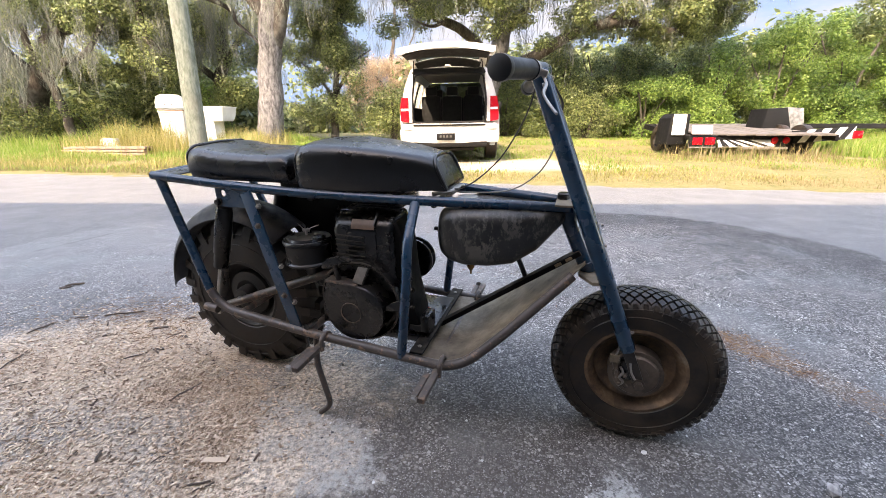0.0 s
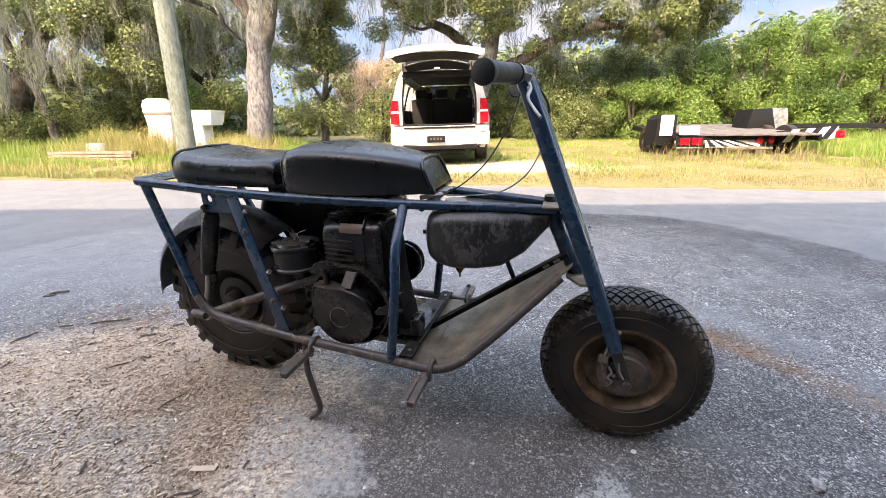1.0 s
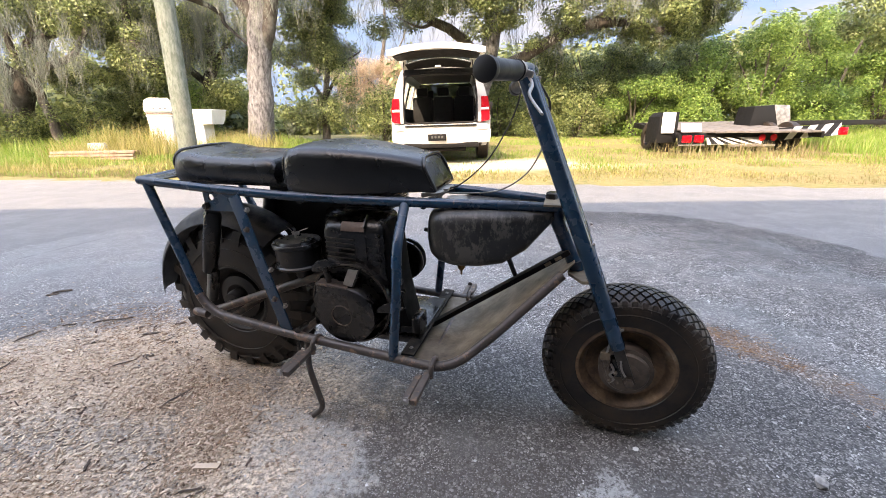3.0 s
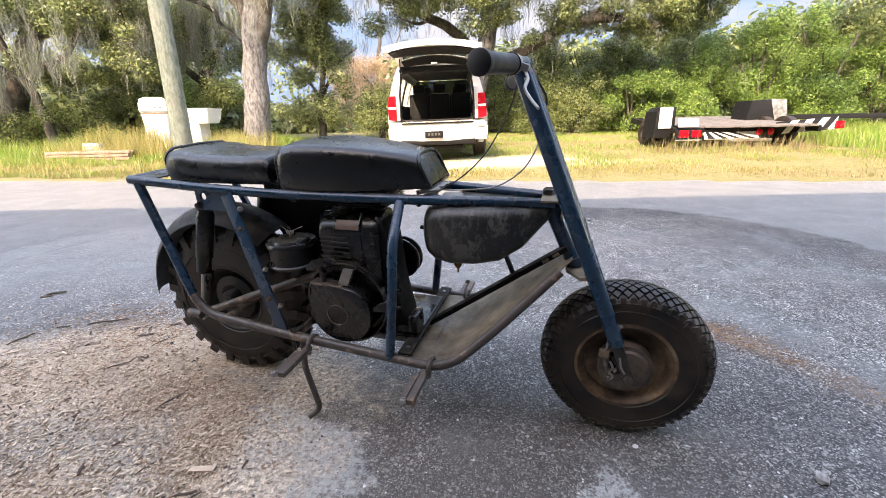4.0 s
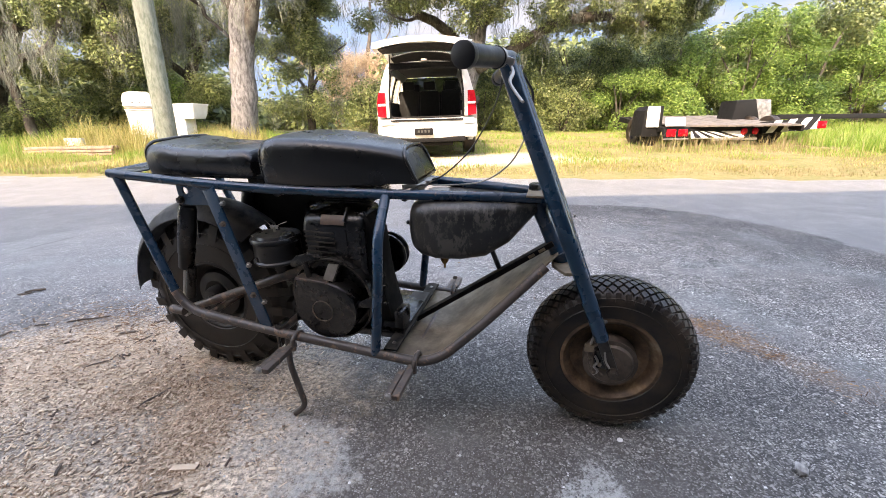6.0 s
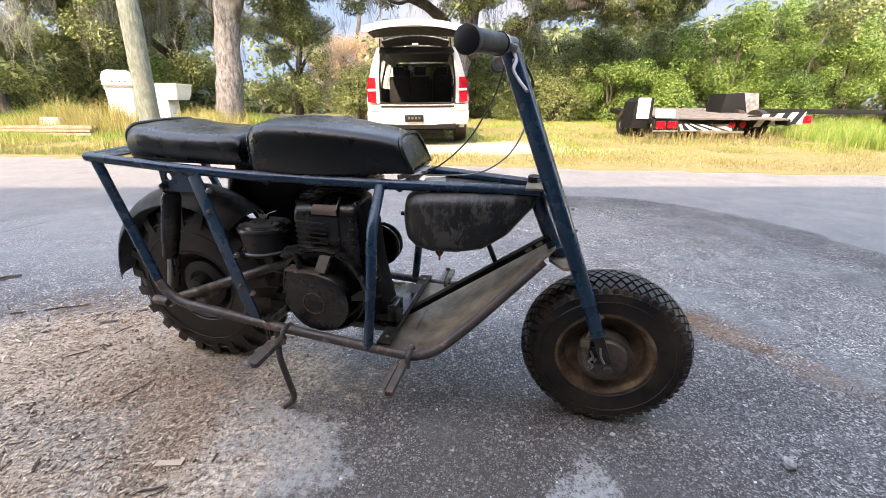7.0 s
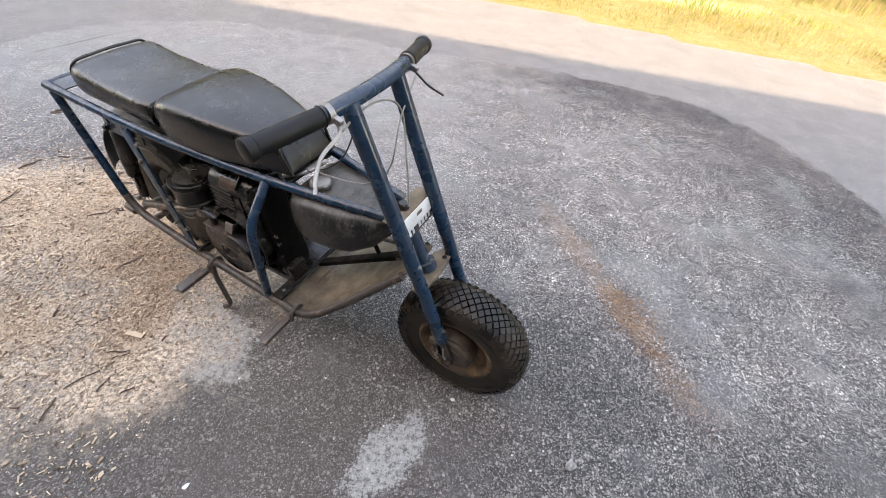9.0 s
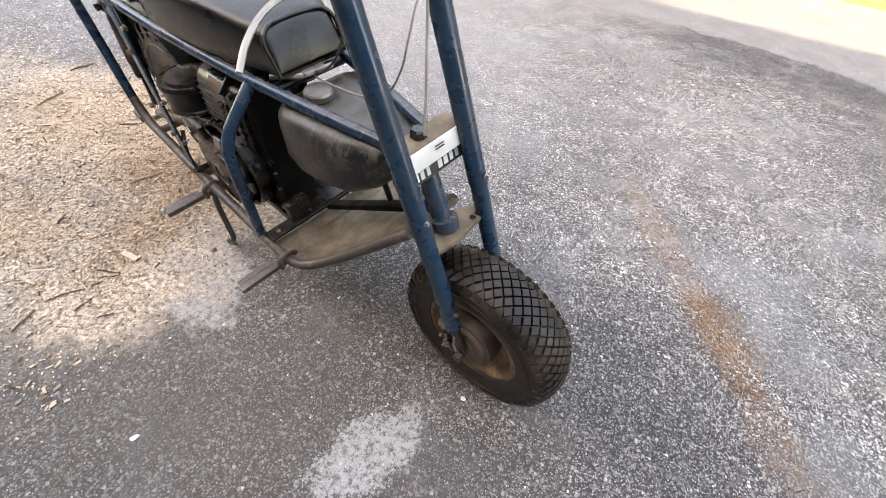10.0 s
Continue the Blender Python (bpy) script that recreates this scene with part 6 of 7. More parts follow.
# ---- pole, white containers, boards ----
def build_roadside():
    bm = bmesh.new()
    rings = [(-4.350 + 0.008 * i, 8.2, 0.0 + 0.6 * i) for i in range(16)]
    tube(bm, rings, [0.158 - 0.0018 * i for i in range(16)], 28)
    tagged(finish("utility_pole", bm, "pole"), "weathered grey-green wooden utility pole standing in the verge", "pole")
    bin_ = empty("white_bin", pose(-7.55, 12.9, 0.2, 0, 0, 25) @ Matrix.Diagonal((0.78, 0.78, 1, 1)), "white plastic bin with a domed lid and brown band", "bin")
    bm = bmesh.new()
    rings = [[(x, y, z) for x, y in round_rect(w, d, 0.10)] for z, w, d in ((0.0, 0.33, 0.30), (0.5, 0.37, 0.34), (0.98, 0.41, 0.38), (1.0, 0.43, 0.40), (1.03, 0.43, 0.40))]
    part("body", loft(bmesh.new(), rings), "white", bin_)
    rings = [[(x, y, z) for x, y in round_rect(w, d, 0.12)] for z, w, d in ((1.06, 0.41, 0.38), (1.12, 0.46, 0.43), (1.30, 0.45, 0.42), (1.42, 0.40, 0.37), (1.48, 0.28, 0.25))]
    lid = part("lid", loft(bmesh.new(), rings), "white", bin_)
    rings = [[(x, y, z) for x, y in round_rect(0.42, 0.39, 0.10)] for z in (1.025, 1.065)]
    part("band", loft(bmesh.new(), rings), "brown", bin_, "brown rubber band below the lid")
    for k in (-0.15, 0.05, 0.2):
        bm = bmesh.new()
        box(bm, (k, -0.435, 1.20), (0.05, 0.02, 0.03), None, 0.004)
        part("vent", bm, "trim", lid)
    tub = empty("white_tub", pose(-6.17, 12.7, 0.2, 0, 0, -12) @ Matrix.Diagonal((0.80, 0.80, 1, 1)), "white square utility tub standing in tall weeds", "tub")
    bm = bmesh.new()
    outer = [[(x, y, z) for x, y in round_rect(w, d, 0.06)] for z, w, d in ((0.76, 0.40, 0.30), (0.90, 0.46, 0.36), (1.10, 0.50, 0.38), (1.12, 0.52, 0.40), (1.15, 0.52, 0.40), (1.15, 0.48, 0.36), (0.92, 0.42, 0.30))]
    loft(bm, outer)
    part("bowl", bm, "white", tub)
    bm = bmesh.new()
    rings = [[(x - 0.24, y, z) for x, y in round_rect(w, d, 0.04)] for z, w, d in ((0.0, 0.25, 0.26), (0.3, 0.25, 0.26), (0.80, 0.26, 0.28))]
    part("stem", loft(bm, rings), "white", tub)
    for i, (x, y, z, l, r) in enumerate(((-8.15, 10.9, 0.16, 1.9, 3), (-8.10, 11.05, 0.18, 1.8, -2), (-8.2, 10.95, 0.24, 1.95, 2), (-8.05, 11.1, 0.26, 1.7, 5), (-8.2, 11.0, 0.315, 2.0, 1), (-8.12, 11.16, 0.32, 1.9, -3))):
        bm = bmesh.new()
        box(bm, (0, 0, 0), (l, 0.13, 0.06), None, 0.006)
        ob = finish("board", bm, "wood")
        ob.matrix_world = pose(x, y, z, 0, 0, r)
        tagged(ob, "weathered grey-brown board in a low pile", "board", "lumber pile")
    bm = bmesh.new()
    box(bm, (0, 0, 0.2), (0.36, 0.22, 0.40), None, 0.015)
    ob = finish("concrete_block", bm, "block")
    ob.matrix_world = pose(-8.6, 11.7, 0.12, 0, 0, 14)
    tagged(ob, "pale concrete block half hidden by dry grass", "block")


build_roadside()


# ---- trees ----
rng = np.random.default_rng(7)


def leaves(name, centres, radii, count, size, material, parent=None, flat=0.85, droop=0.0):
    """Many small bent leaves spread through clumps: each two triangles pairs folded along the midrib."""
    centres, radii = np.asarray(centres, float), np.asarray(radii, float)
    weight = radii ** 2 * np.where(centres[:, 2] < 5.5, 2.4, 0.6)  # the lower boughs are the leafiest
    which = rng.choice(len(centres), count, p=weight / weight.sum())
    d = rng.normal(size=(count, 3))
    d /= np.linalg.norm(d, axis=1)[:, None]
    r = radii[which] * (0.35 + 0.75 * rng.random(count) ** 0.6)
    p = centres[which] + d * r[:, None] * np.array([1, 1, flat])
    n = d * 0.75 + rng.normal(size=(count, 3)) * 0.42 + np.array([0, 0, 0.55])
    n /= np.linalg.norm(n, axis=1)[:, None]
    a = np.cross(n, rng.normal(size=(count, 3)))
    a[:, 2] -= droop
    a -= n * (a * n).sum(1)[:, None]
    a /= np.linalg.norm(a, axis=1)[:, None]
    b = np.cross(n, a)
    s = (size * (0.6 + 0.8 * rng.random(count)))[:, None]
    v = np.stack([p, p + a * s * 0.5 + b * s * 0.26 + n * s * 0.06, p + a * s, p + a * s * 0.5 - b * s * 0.26 + n * s * 0.06], 1)
    i = np.arange(count)[:, None] * 4
    ob = raw(name, v.reshape(-1, 3), i + np.array([[0, 1, 2, 3]]), material, parent)
    return ob


def clumps(x0, x1, y0, y1, z0, z1, n, r0, r1):
    c = np.stack([rng.uniform(x0, x1, n), rng.uniform(y0, y1, n), rng.uniform(z0, z1, n)], 1)
    return c, rng.uniform(r0, r1, n)


def moss(name, spots, count, length, parent=None):
    """Hanging moss: bunches of narrow ragged strands, longest in the middle of each bunch."""
    spots, count = np.asarray([tuple(s) for s in spots], float), int(count * 1.1)
    # each spot carries several narrow drapes beside it
    k = 5
    spots = np.repeat(spots, k, 0) + rng.normal(size=(len(spots) * k, 3)) * np.array([0.55, 0.40, 0.22])
    size = rng.uniform(0.2, 1.0, len(spots)) ** 1.3
    which = rng.integers(0, len(spots), count)
    off = rng.normal(size=(count, 3)) * np.array([0.10, 0.10, 0.16]) * (0.6 + size[which])[:, None]
    top = spots[which] + off
    core = np.exp(-(off[:, 0] ** 2 + off[:, 1] ** 2) / 0.03)
    ln = length * size[which] * (0.15 + 0.85 * core) * (0.35 + 0.75 * rng.random(count))
    ang = rng.random(count) * math.pi
    w = 0.0022 + 0.0045 * rng.random(count)
    side = np.stack([np.cos(ang) * w, np.sin(ang) * w, np.zeros(count)], 1)
    sway = rng.normal(size=(count, 3)) * np.array([0.09, 0.09, 0]) * ln[:, None]
    pull = -off * np.array([0.5, 0.5, 0])
    rows = []
    for k, q in enumerate((0.0, 0.3, 0.55, 0.8, 1.0)):
        mid = top + sway * math.sin(5 * q) + pull * q - np.stack([np.zeros(count), np.zeros(count), ln * q], 1)
        ww = side * (0.8, 1.0, 0.7, 0.9, 0.1)[k]
        rows += [mid - ww, mid + ww]
    v = np.stack(rows, 1)
    i = np.arange(count)[:, None] * 10
    f = np.concatenate([i + np.array([[2 * k, 2 * k + 1, 2 * k + 3, 2 * k + 2]]) for k in range(4)])
    return raw(name, v.reshape(-1, 3), f, "moss", parent)


def limb(bm, pts, r0, r1, seg=10):
    line = smooth_line(pts, 6)
    n = len(line)
    wob = [p + Vector((noise.noise(p * 1.7) * 0.12, noise.noise(p * 1.7 + Vector((9, 0, 0))) * 0.12, 0)) * min(1, i / 4) for i, p in enumerate(line)]
    tube(bm, wob, [r0 + (r1 - r0) * (i / (n - 1)) ** 0.8 for i in range(n)], seg)


def tree(name, label, limbs, crown, count, size, material, barkmat, moss_spots=(), moss_n=0, moss_len=1.0):
    t = empty(name, pose(0, 0, 0), label, "tree")
    bm = bmesh.new()
    for pts, r0, r1 in limbs[:1]:
        limb(bm, pts, r0, r1, 20)
    trunk = part("trunk", bm, barkmat, t)
    for pts, r0, r1 in limbs[1:]:
        bm = bmesh.new()
        limb(bm, pts, r0, r1, 12)
        part("limb", bm, "bark_dark", t)
    if count:
        leaves("crown", crown[0], crown[1], int(count * 1.8), size * 0.66, material, t, 0.75, 0.35)["kind"] = "stuff"
    if moss_n:
        moss("moss", moss_spots, moss_n, moss_len, t)["kind"] = "stuff"
    return t


def along(limbs, lo, n):
    """Spots along the given limbs above the height lo."""
    out = []
    for pts, _, _ in limbs:
        for p in smooth_line(pts, 4):
            if p.z > lo:
                out.append(p)
    return [out[i] for i in rng.integers(0, len(out), n)]


def build_trees():
    # big oak left of the car
    L = [([(-5.25, 14.0, 0.1), (-5.15, 14.0, 1.4), (-4.98, 14.0, 3.0), (-4.85, 14.0, 4.2), (-5.05, 14.1, 6.5)], 0.42, 0.26),
         ([(-4.96, 14.0, 2.9), (-4.45, 13.9, 4.1), (-3.9, 13.6, 5.2), (-2.4, 13.2, 6.0)], 0.27, 0.10),
         ([(-4.95, 14.0, 3.9), (-5.8, 13.6, 4.9), (-7.2, 13.0, 5.4), (-9.0, 12.6, 5.9)], 0.20, 0.09),
         ([(-3.7, 13.6, 5.2), (-2.5, 14.2, 5.3), (-1.4, 14.6, 4.9), (-0.6, 14.6, 5.0)], 0.09, 0.03)]
    c, r = clumps(-9.5, -1.5, 12, 15.5, 5.2, 7.8, 55, 0.5, 0.9)
    c2, r2 = clumps(-4.7, -3.2, 15.5, 17.5, 3.0, 5.4, 14, 0.4, 0.7)
    tree("oak_tree", "large live oak with pale rough trunk and hanging moss", L, (np.r_[c, c2], np.r_[r, r2]), 42000, 0.13, "oak_leaf", "bark", along(L[1:], 4.0, 40), 6000, 1.1)
    # bushy understorey tree to the right of the oak
    L = [([(-3.9, 16.8, 0.2), (-3.8, 16.8, 1.6), (-3.6, 16.7, 3.0), (-3.3, 16.6, 4.6)], 0.16, 0.06), ([(-3.7, 16.8, 2.0), (-3.0, 16.5, 3.0), (-2.3, 16.3, 3.4)], 0.07, 0.02), ([(-3.7, 16.8, 1.6), (-4.4, 16.6, 2.6), (-4.9, 16.3, 3.1)], 0.07, 0.02)]
    c, r = clumps(-5.0, -2.7, 15.6, 17.2, 1.0, 5.2, 34, 0.28, 0.52)
    tree("understorey_tree", "dense dark green tree with moss below its boughs", L, (c, r), 11000, 0.12, "oak_leaf", "bark_dark", c[:20], 3000, 1.0)
    # oaks on the far left
    L = [([(-15.5, 17, 0.2), (-15.0, 17, 1.8), (-14.0, 16.8, 3.4), (-12.6, 16.4, 5.0), (-11.5, 16, 6.5)], 0.50, 0.22), ([(-14.6, 17, 2.4), (-16.0, 16.5, 3.9), (-18, 16, 4.8)], 0.24, 0.08), ([(-13.6, 16.7, 3.8), (-12.0, 15.8, 4.1), (-10.4, 15.2, 4.9), (-9.2, 15, 5.0)], 0.17, 0.06), ([(-12.6, 16.4, 5.0), (-13.4, 15.6, 6.0), (-15.0, 15, 6.8)], 0.15, 0.06),
         ([(-12.0, 16.0, 5.6), (-10.6, 15.6, 5.6), (-9.7, 15.4, 5.1), (-9.45, 15.3, 3.7), (-8.75, 15.3, 2.75), (-8.0, 15.5, 2.3)], 0.15, 0.09),
         ([(-9.6, 15.6, 5.5), (-7.9, 15.3, 4.95), (-6.6, 15.3, 4.45), (-6.4, 15.3, 4.0), (-5.6, 15.3, 3.3)], 0.11, 0.04),
         ([(-12.4, 15.2, 0.1), (-12.5, 15.2, 1.0), (-12.65, 15.2, 1.85), (-12.95, 15.2, 2.6), (-13.4, 15.4, 3.8), (-14.0, 15.8, 5.0)], 0.17, 0.08),
         ([(-12.9, 15.2, 2.6), (-11.7, 15.2, 3.0), (-11.0, 15.2, 3.55), (-10.5, 15.3, 4.7)], 0.13, 0.06)]
    c, r = clumps(-20, -8.5, 14.5, 18, 4.3, 8.0, 70, 0.6, 1.0)
    c2, r2 = clumps(-19, -8.5, 14.4, 17.0, 2.5, 5.4, 62, 0.3, 0.65)
    tree("oak_tree", "leaning live oak with dark limbs, leaves and grey moss", L, (np.r_[c, c2], np.r_[r, r2]), 60000, 0.13, "oak_leaf", "bark_dark", np.r_[clumps(-17.5, -8.5, 13.8, 15.4, 3.0, 5.6, 44, 1, 1)[0], clumps(-14.8, -12.4, 13.6, 14.4, 2.2, 3.2, 10, 1, 1)[0]], 13000, 1.6)
    L = [([(-9.2, 19.5, 0.2), (-9.3, 19.5, 2.2), (-8.9, 19.4, 4.2), (-8.5, 19.2, 6.4)], 0.32, 0.16), ([(-9.2, 19.5, 2.6), (-10.6, 19, 3.8), (-12.0, 18.4, 4.3)], 0.16, 0.06), ([(-9.0, 19.5, 3.2), (-7.8, 19, 4.4), (-6.6, 18.5, 5.2)], 0.15, 0.06)]
    c, r = clumps(-12.5, -6.0, 17.5, 20.5, 3.6, 7.8, 45, 0.6, 0.95)
    c2, r2 = clumps(-12.0, -6.2, 16.8, 18.6, 1.4, 5.2, 44, 0.3, 0.6)
    c, r = np.r_[c, c2], np.r_[r, r2]
    tree("oak_tree", "shaded live oak behind white bins, draped in moss", L, (c, r), 44000, 0.13, "oak_leaf", "bark_dark", clumps(-11, -5.8, 16.4, 17.6, 3.2, 5.4, 26, 1, 1)[0], 5000, 1.3)
    # oak behind the car, limbs spreading both ways
    L = [([(1.9, 17.0, 0.2), (2.0, 17.0, 2.0), (2.35, 17.0, 3.6), (2.5, 16.9, 5.0), (2.6, 16.8, 7.0)], 0.42, 0.26),
         ([(2.1, 17.0, 3.0), (1.2, 16.6, 3.9), (-0.2, 16.0, 4.5), (-1.6, 15.5, 5.2)], 0.24, 0.10),
         ([(2.2, 17.0, 2.6), (3.5, 16.2, 3.2), (4.9, 15.6, 3.9), (6.5, 15.3, 4.05), (7.9, 15.3, 3.75), (8.95, 15.3, 4.25), (10.3, 15.3, 5.1)], 0.23, 0.09),
         ([(2.35, 17, 3.8), (3.2, 16.5, 4.8), (4.6, 16, 5.6)], 0.16, 0.08),
         ([(5.4, 15.5, 4.0), (6.6, 15.3, 4.8), (8.0, 15.2, 5.7)], 0.10, 0.04),
         ([(0.4, 16.3, 4.3), (-0.2, 15.6, 4.0), (-0.9, 15.2, 4.2)], 0.08, 0.02)]
    c, r = clumps(-1.8, 10.5, 13.5, 17.0, 4.9, 7.6, 85, 0.5, 0.95)
    c2, r2 = clumps(-1.6, 10.5, 14.0, 16.8, 3.9, 5.4, 62, 0.25, 0.60)
    c3, r3 = clumps(12.3, 14.2, 12.6, 13.8, 2.9, 4.6, 18, 0.20, 0.40)
    c4 = np.array([tuple(p) for p in smooth_line(L[2][0], 5)][6:])
    c4 = np.repeat(c4, 2, 0) + rng.normal(size=(2 * len(c4), 3)) * np.array([0.3, 0.35, 0.3])
    c2, r2 = np.r_[c2, c3, c4], np.r_[r2, r3, rng.uniform(0.18, 0.42, len(c4))]
    tree("oak_tree", "spreading live oak with heavy limbs and trailing moss", L, (np.r_[c, c2], np.r_[r, r2]), 78000, 0.13, "oak_leaf", "bark", np.r_[along(L[1:], 3.2, 40), clumps(-1, 9.5, 13.6, 14.6, 4.4, 5.4, 40, 1, 1)[0]], 10000, 1.0)
    # hedge and shrubs on the right
    spots = [(4.6, 17.5, 1.2, 3.4, "dark_leaf"), (6.6, 17.8, 1.4, 3.6, "dark_leaf"), (8.7, 17.6, 1.5, 3.5, "dark_leaf"), (5.6, 16.4, 1.0, 2.0, "oak_leaf"), (7.7, 16.3, 1.1, 2.1, "bright_leaf"),
             (10.4, 16.8, 1.4, 3.6, "bright_leaf"), (12.6, 16.6, 1.6, 4.3, "bright_leaf"), (14.9, 16.4, 1.6, 4.6, "bright_leaf"), (17.4, 16.6, 1.7, 4.2, "bright_leaf"), (20, 16.8, 1.8, 4.0, "oak_leaf"),
             (2.9, 18.6, 1.1, 2.6, "dark_leaf"), (11.5, 18.8, 1.8, 4.4, "dark_leaf"), (16, 19, 2.0, 4.6, "oak_leaf"), (9.6, 15.7, 0.8, 1.5, "bright_leaf"), (13.9, 15.4, 0.9, 1.7, "bright_leaf"), (21, 14.5, 1.6, 3.0, "bright_leaf"), (-14.9, 15.3, 1.4, 1.7, "dark_leaf"), (-12.3, 16.0, 1.3, 1.5, "dark_leaf"), (-9.5, 17.6, 1.2, 2.4, "bright_leaf"), (-1.6, 16.6, 0.8, 1.9, "oak_leaf"), (-17.4, 15.6, 1.4, 2.4, "dark_leaf")]
    for x, y, w, h, mt in spots:
        sh = empty("shrub", pose(x, y, rise(x, y)), {"dark_leaf": "dense dark green hedge shrub", "oak_leaf": "grey-green shrub in the hedge", "bright_leaf": "sunlit bright green leafy shrub"}[mt], "shrub", "hedge shrubs")
        for k in range(6):
            bm = bmesh.new()
            a = 2 * math.pi * k / 6 + rng.random()
            tip = Vector((math.cos(a) * w * 0.6, math.sin(a) * w * 0.6, h * (0.55 + 0.3 * rng.random())))
            tube(bm, smooth_line([(0.05 * math.cos(a), 0.05 * math.sin(a), -0.05), tip * 0.5 + Vector((0, 0, 0.1 * h)), tip], 4), [0.045 - 0.003 * i for i in range(9)], 6)
            part("stem", bm, "bark_dark", sh)
        n = int(16 + 7 * h)
        c, r = clumps(-w, w, -w * 0.8, w * 0.8, 0.25, h * 0.94, n, 0.28, 0.58)
        keep = (c[:, 0] / w) ** 2 + ((c[:, 2] - h * 0.42) / (h * 0.60)) ** 2 < 1.05
        leaves("foliage", c[keep], r[keep], int(6600 * h), 0.074, mt, sh, 0.8, 0.2)["kind"] = "stuff"
    # thin autumn tree far behind, and distant woods that close the view
    L = [([(-3.6, 34, 0.3), (-3.5, 34, 3), (-3.3, 34, 6), (-3.0, 34, 9)], 0.3, 0.08), ([(-3.5, 34, 3), (-5, 34, 5), (-6, 34, 7)], 0.12, 0.03), ([(-3.4, 34, 4), (-2.2, 34, 6), (-1.4, 34, 8)], 0.12, 0.03)]
    c, r = clumps(-7.8, -0.6, 32, 36, 0.8, 5.6, 56, 0.7, 1.2)
    tree("autumn_tree", "distant tree with thin orange-brown foliage", L, (c, r), 60000, 0.125, "autumn_leaf", "bark_dark")
    far = [(-34, 26, 7, 9), (-27, 30, 8, 10), (-20, 27, 7, 8.5), (-13, 30, 7, 8), (-8.5, 28, 3.5, 1.4), (-10, 38, 10, 2.6), (-2, 46, 6, 2.4), (6, 44, 8, 3.2), (4, 32, 6, 6), (10, 28, 6, 5.4), (17, 27, 7, 5.6), (25, 25, 8, 5.5), (33, 22, 8, 7), (-26, 19, 5, 6), (-17, 22, 5, 3.4), (-12, 22.5, 3.4, 2.6), (13, 21, 6, 4.5), (22, 20, 6, 5), (5, 21, 4, 3.6)]
    cs, rs = [], []
    for x, y, w, h in far:
        c, r = clumps(x - w, x + w, y - 2, y + 2, 0.3, h, 60, 0.8, 1.5)
        cs.append(c), rs.append(r)
    ob = leaves("far_woods", np.concatenate(cs), np.concatenate(rs), 115000, 0.33, "oak_leaf", None, 0.85)
    tagged(ob, "distant dark green woods closing the view", "woods", kind="stuff")


build_trees()


# ---- grass ----
def blades(name, n, area, height, width, material, label, keep=None, tall=None):
    x, y = rng.uniform(area[0], area[1], n), rng.uniform(area[2], area[3], n)
    dens = np.array([noise.noise((a * 0.8, b * 0.8, 2.0)) for a, b in zip(x, y)])
    ok = (y > 6.75 - 0.19 * x + 0.05 * rng.random(n)) & (dens + rng.normal(size=n) * 0.25 > (-0.25 if keep is None else keep))
    sand = ((x - 0.5) / 2.5) ** 2 + ((y - 8.6) / 0.9) ** 2 < 1.0
    ok &= ~(sand & (rng.random(n) < 0.93))
    x, y, dens = x[ok], y[ok], dens[ok]
    n = len(x)
    z = np.array([rise(a, b) for a, b in zip(x, y)]) - 0.02
    h = height * (0.4 + 0.9 * rng.random(n)) * (1 + 0.5 * dens)
    if tall is not None:
        h *= tall(x, y)
    a = rng.random(n) * 2 * math.pi
    side = np.stack([np.cos(a), np.sin(a), np.zeros(n)], 1) * (width * (0.6 + 0.8 * rng.random(n)))[:, None]
    bend = np.stack([np.cos(a + 1.4), np.sin(a + 1.4), np.zeros(n)], 1) * (h * rng.uniform(0.05, 0.6, n))[:, None]
    p = np.stack([x, y, z], 1)
    up = np.stack([0 * h, 0 * h, h], 1)
    v = np.stack([p - side, p + side, p + up * 0.6 + bend * 0.35 + side * 0.6, p + up * 0.6 + bend * 0.35 - side * 0.6, p + up + bend], 1)
    i = np.arange(n)[:, None] * 5
    f = np.concatenate([i + np.array([[0, 1, 2]]), i + np.array([[0, 2, 3]]), i + np.array([[3, 2, 4]])])
    ob = raw(name, v.reshape(-1, 3), f, material)
    tagged(ob, label, "grass", kind="stuff")


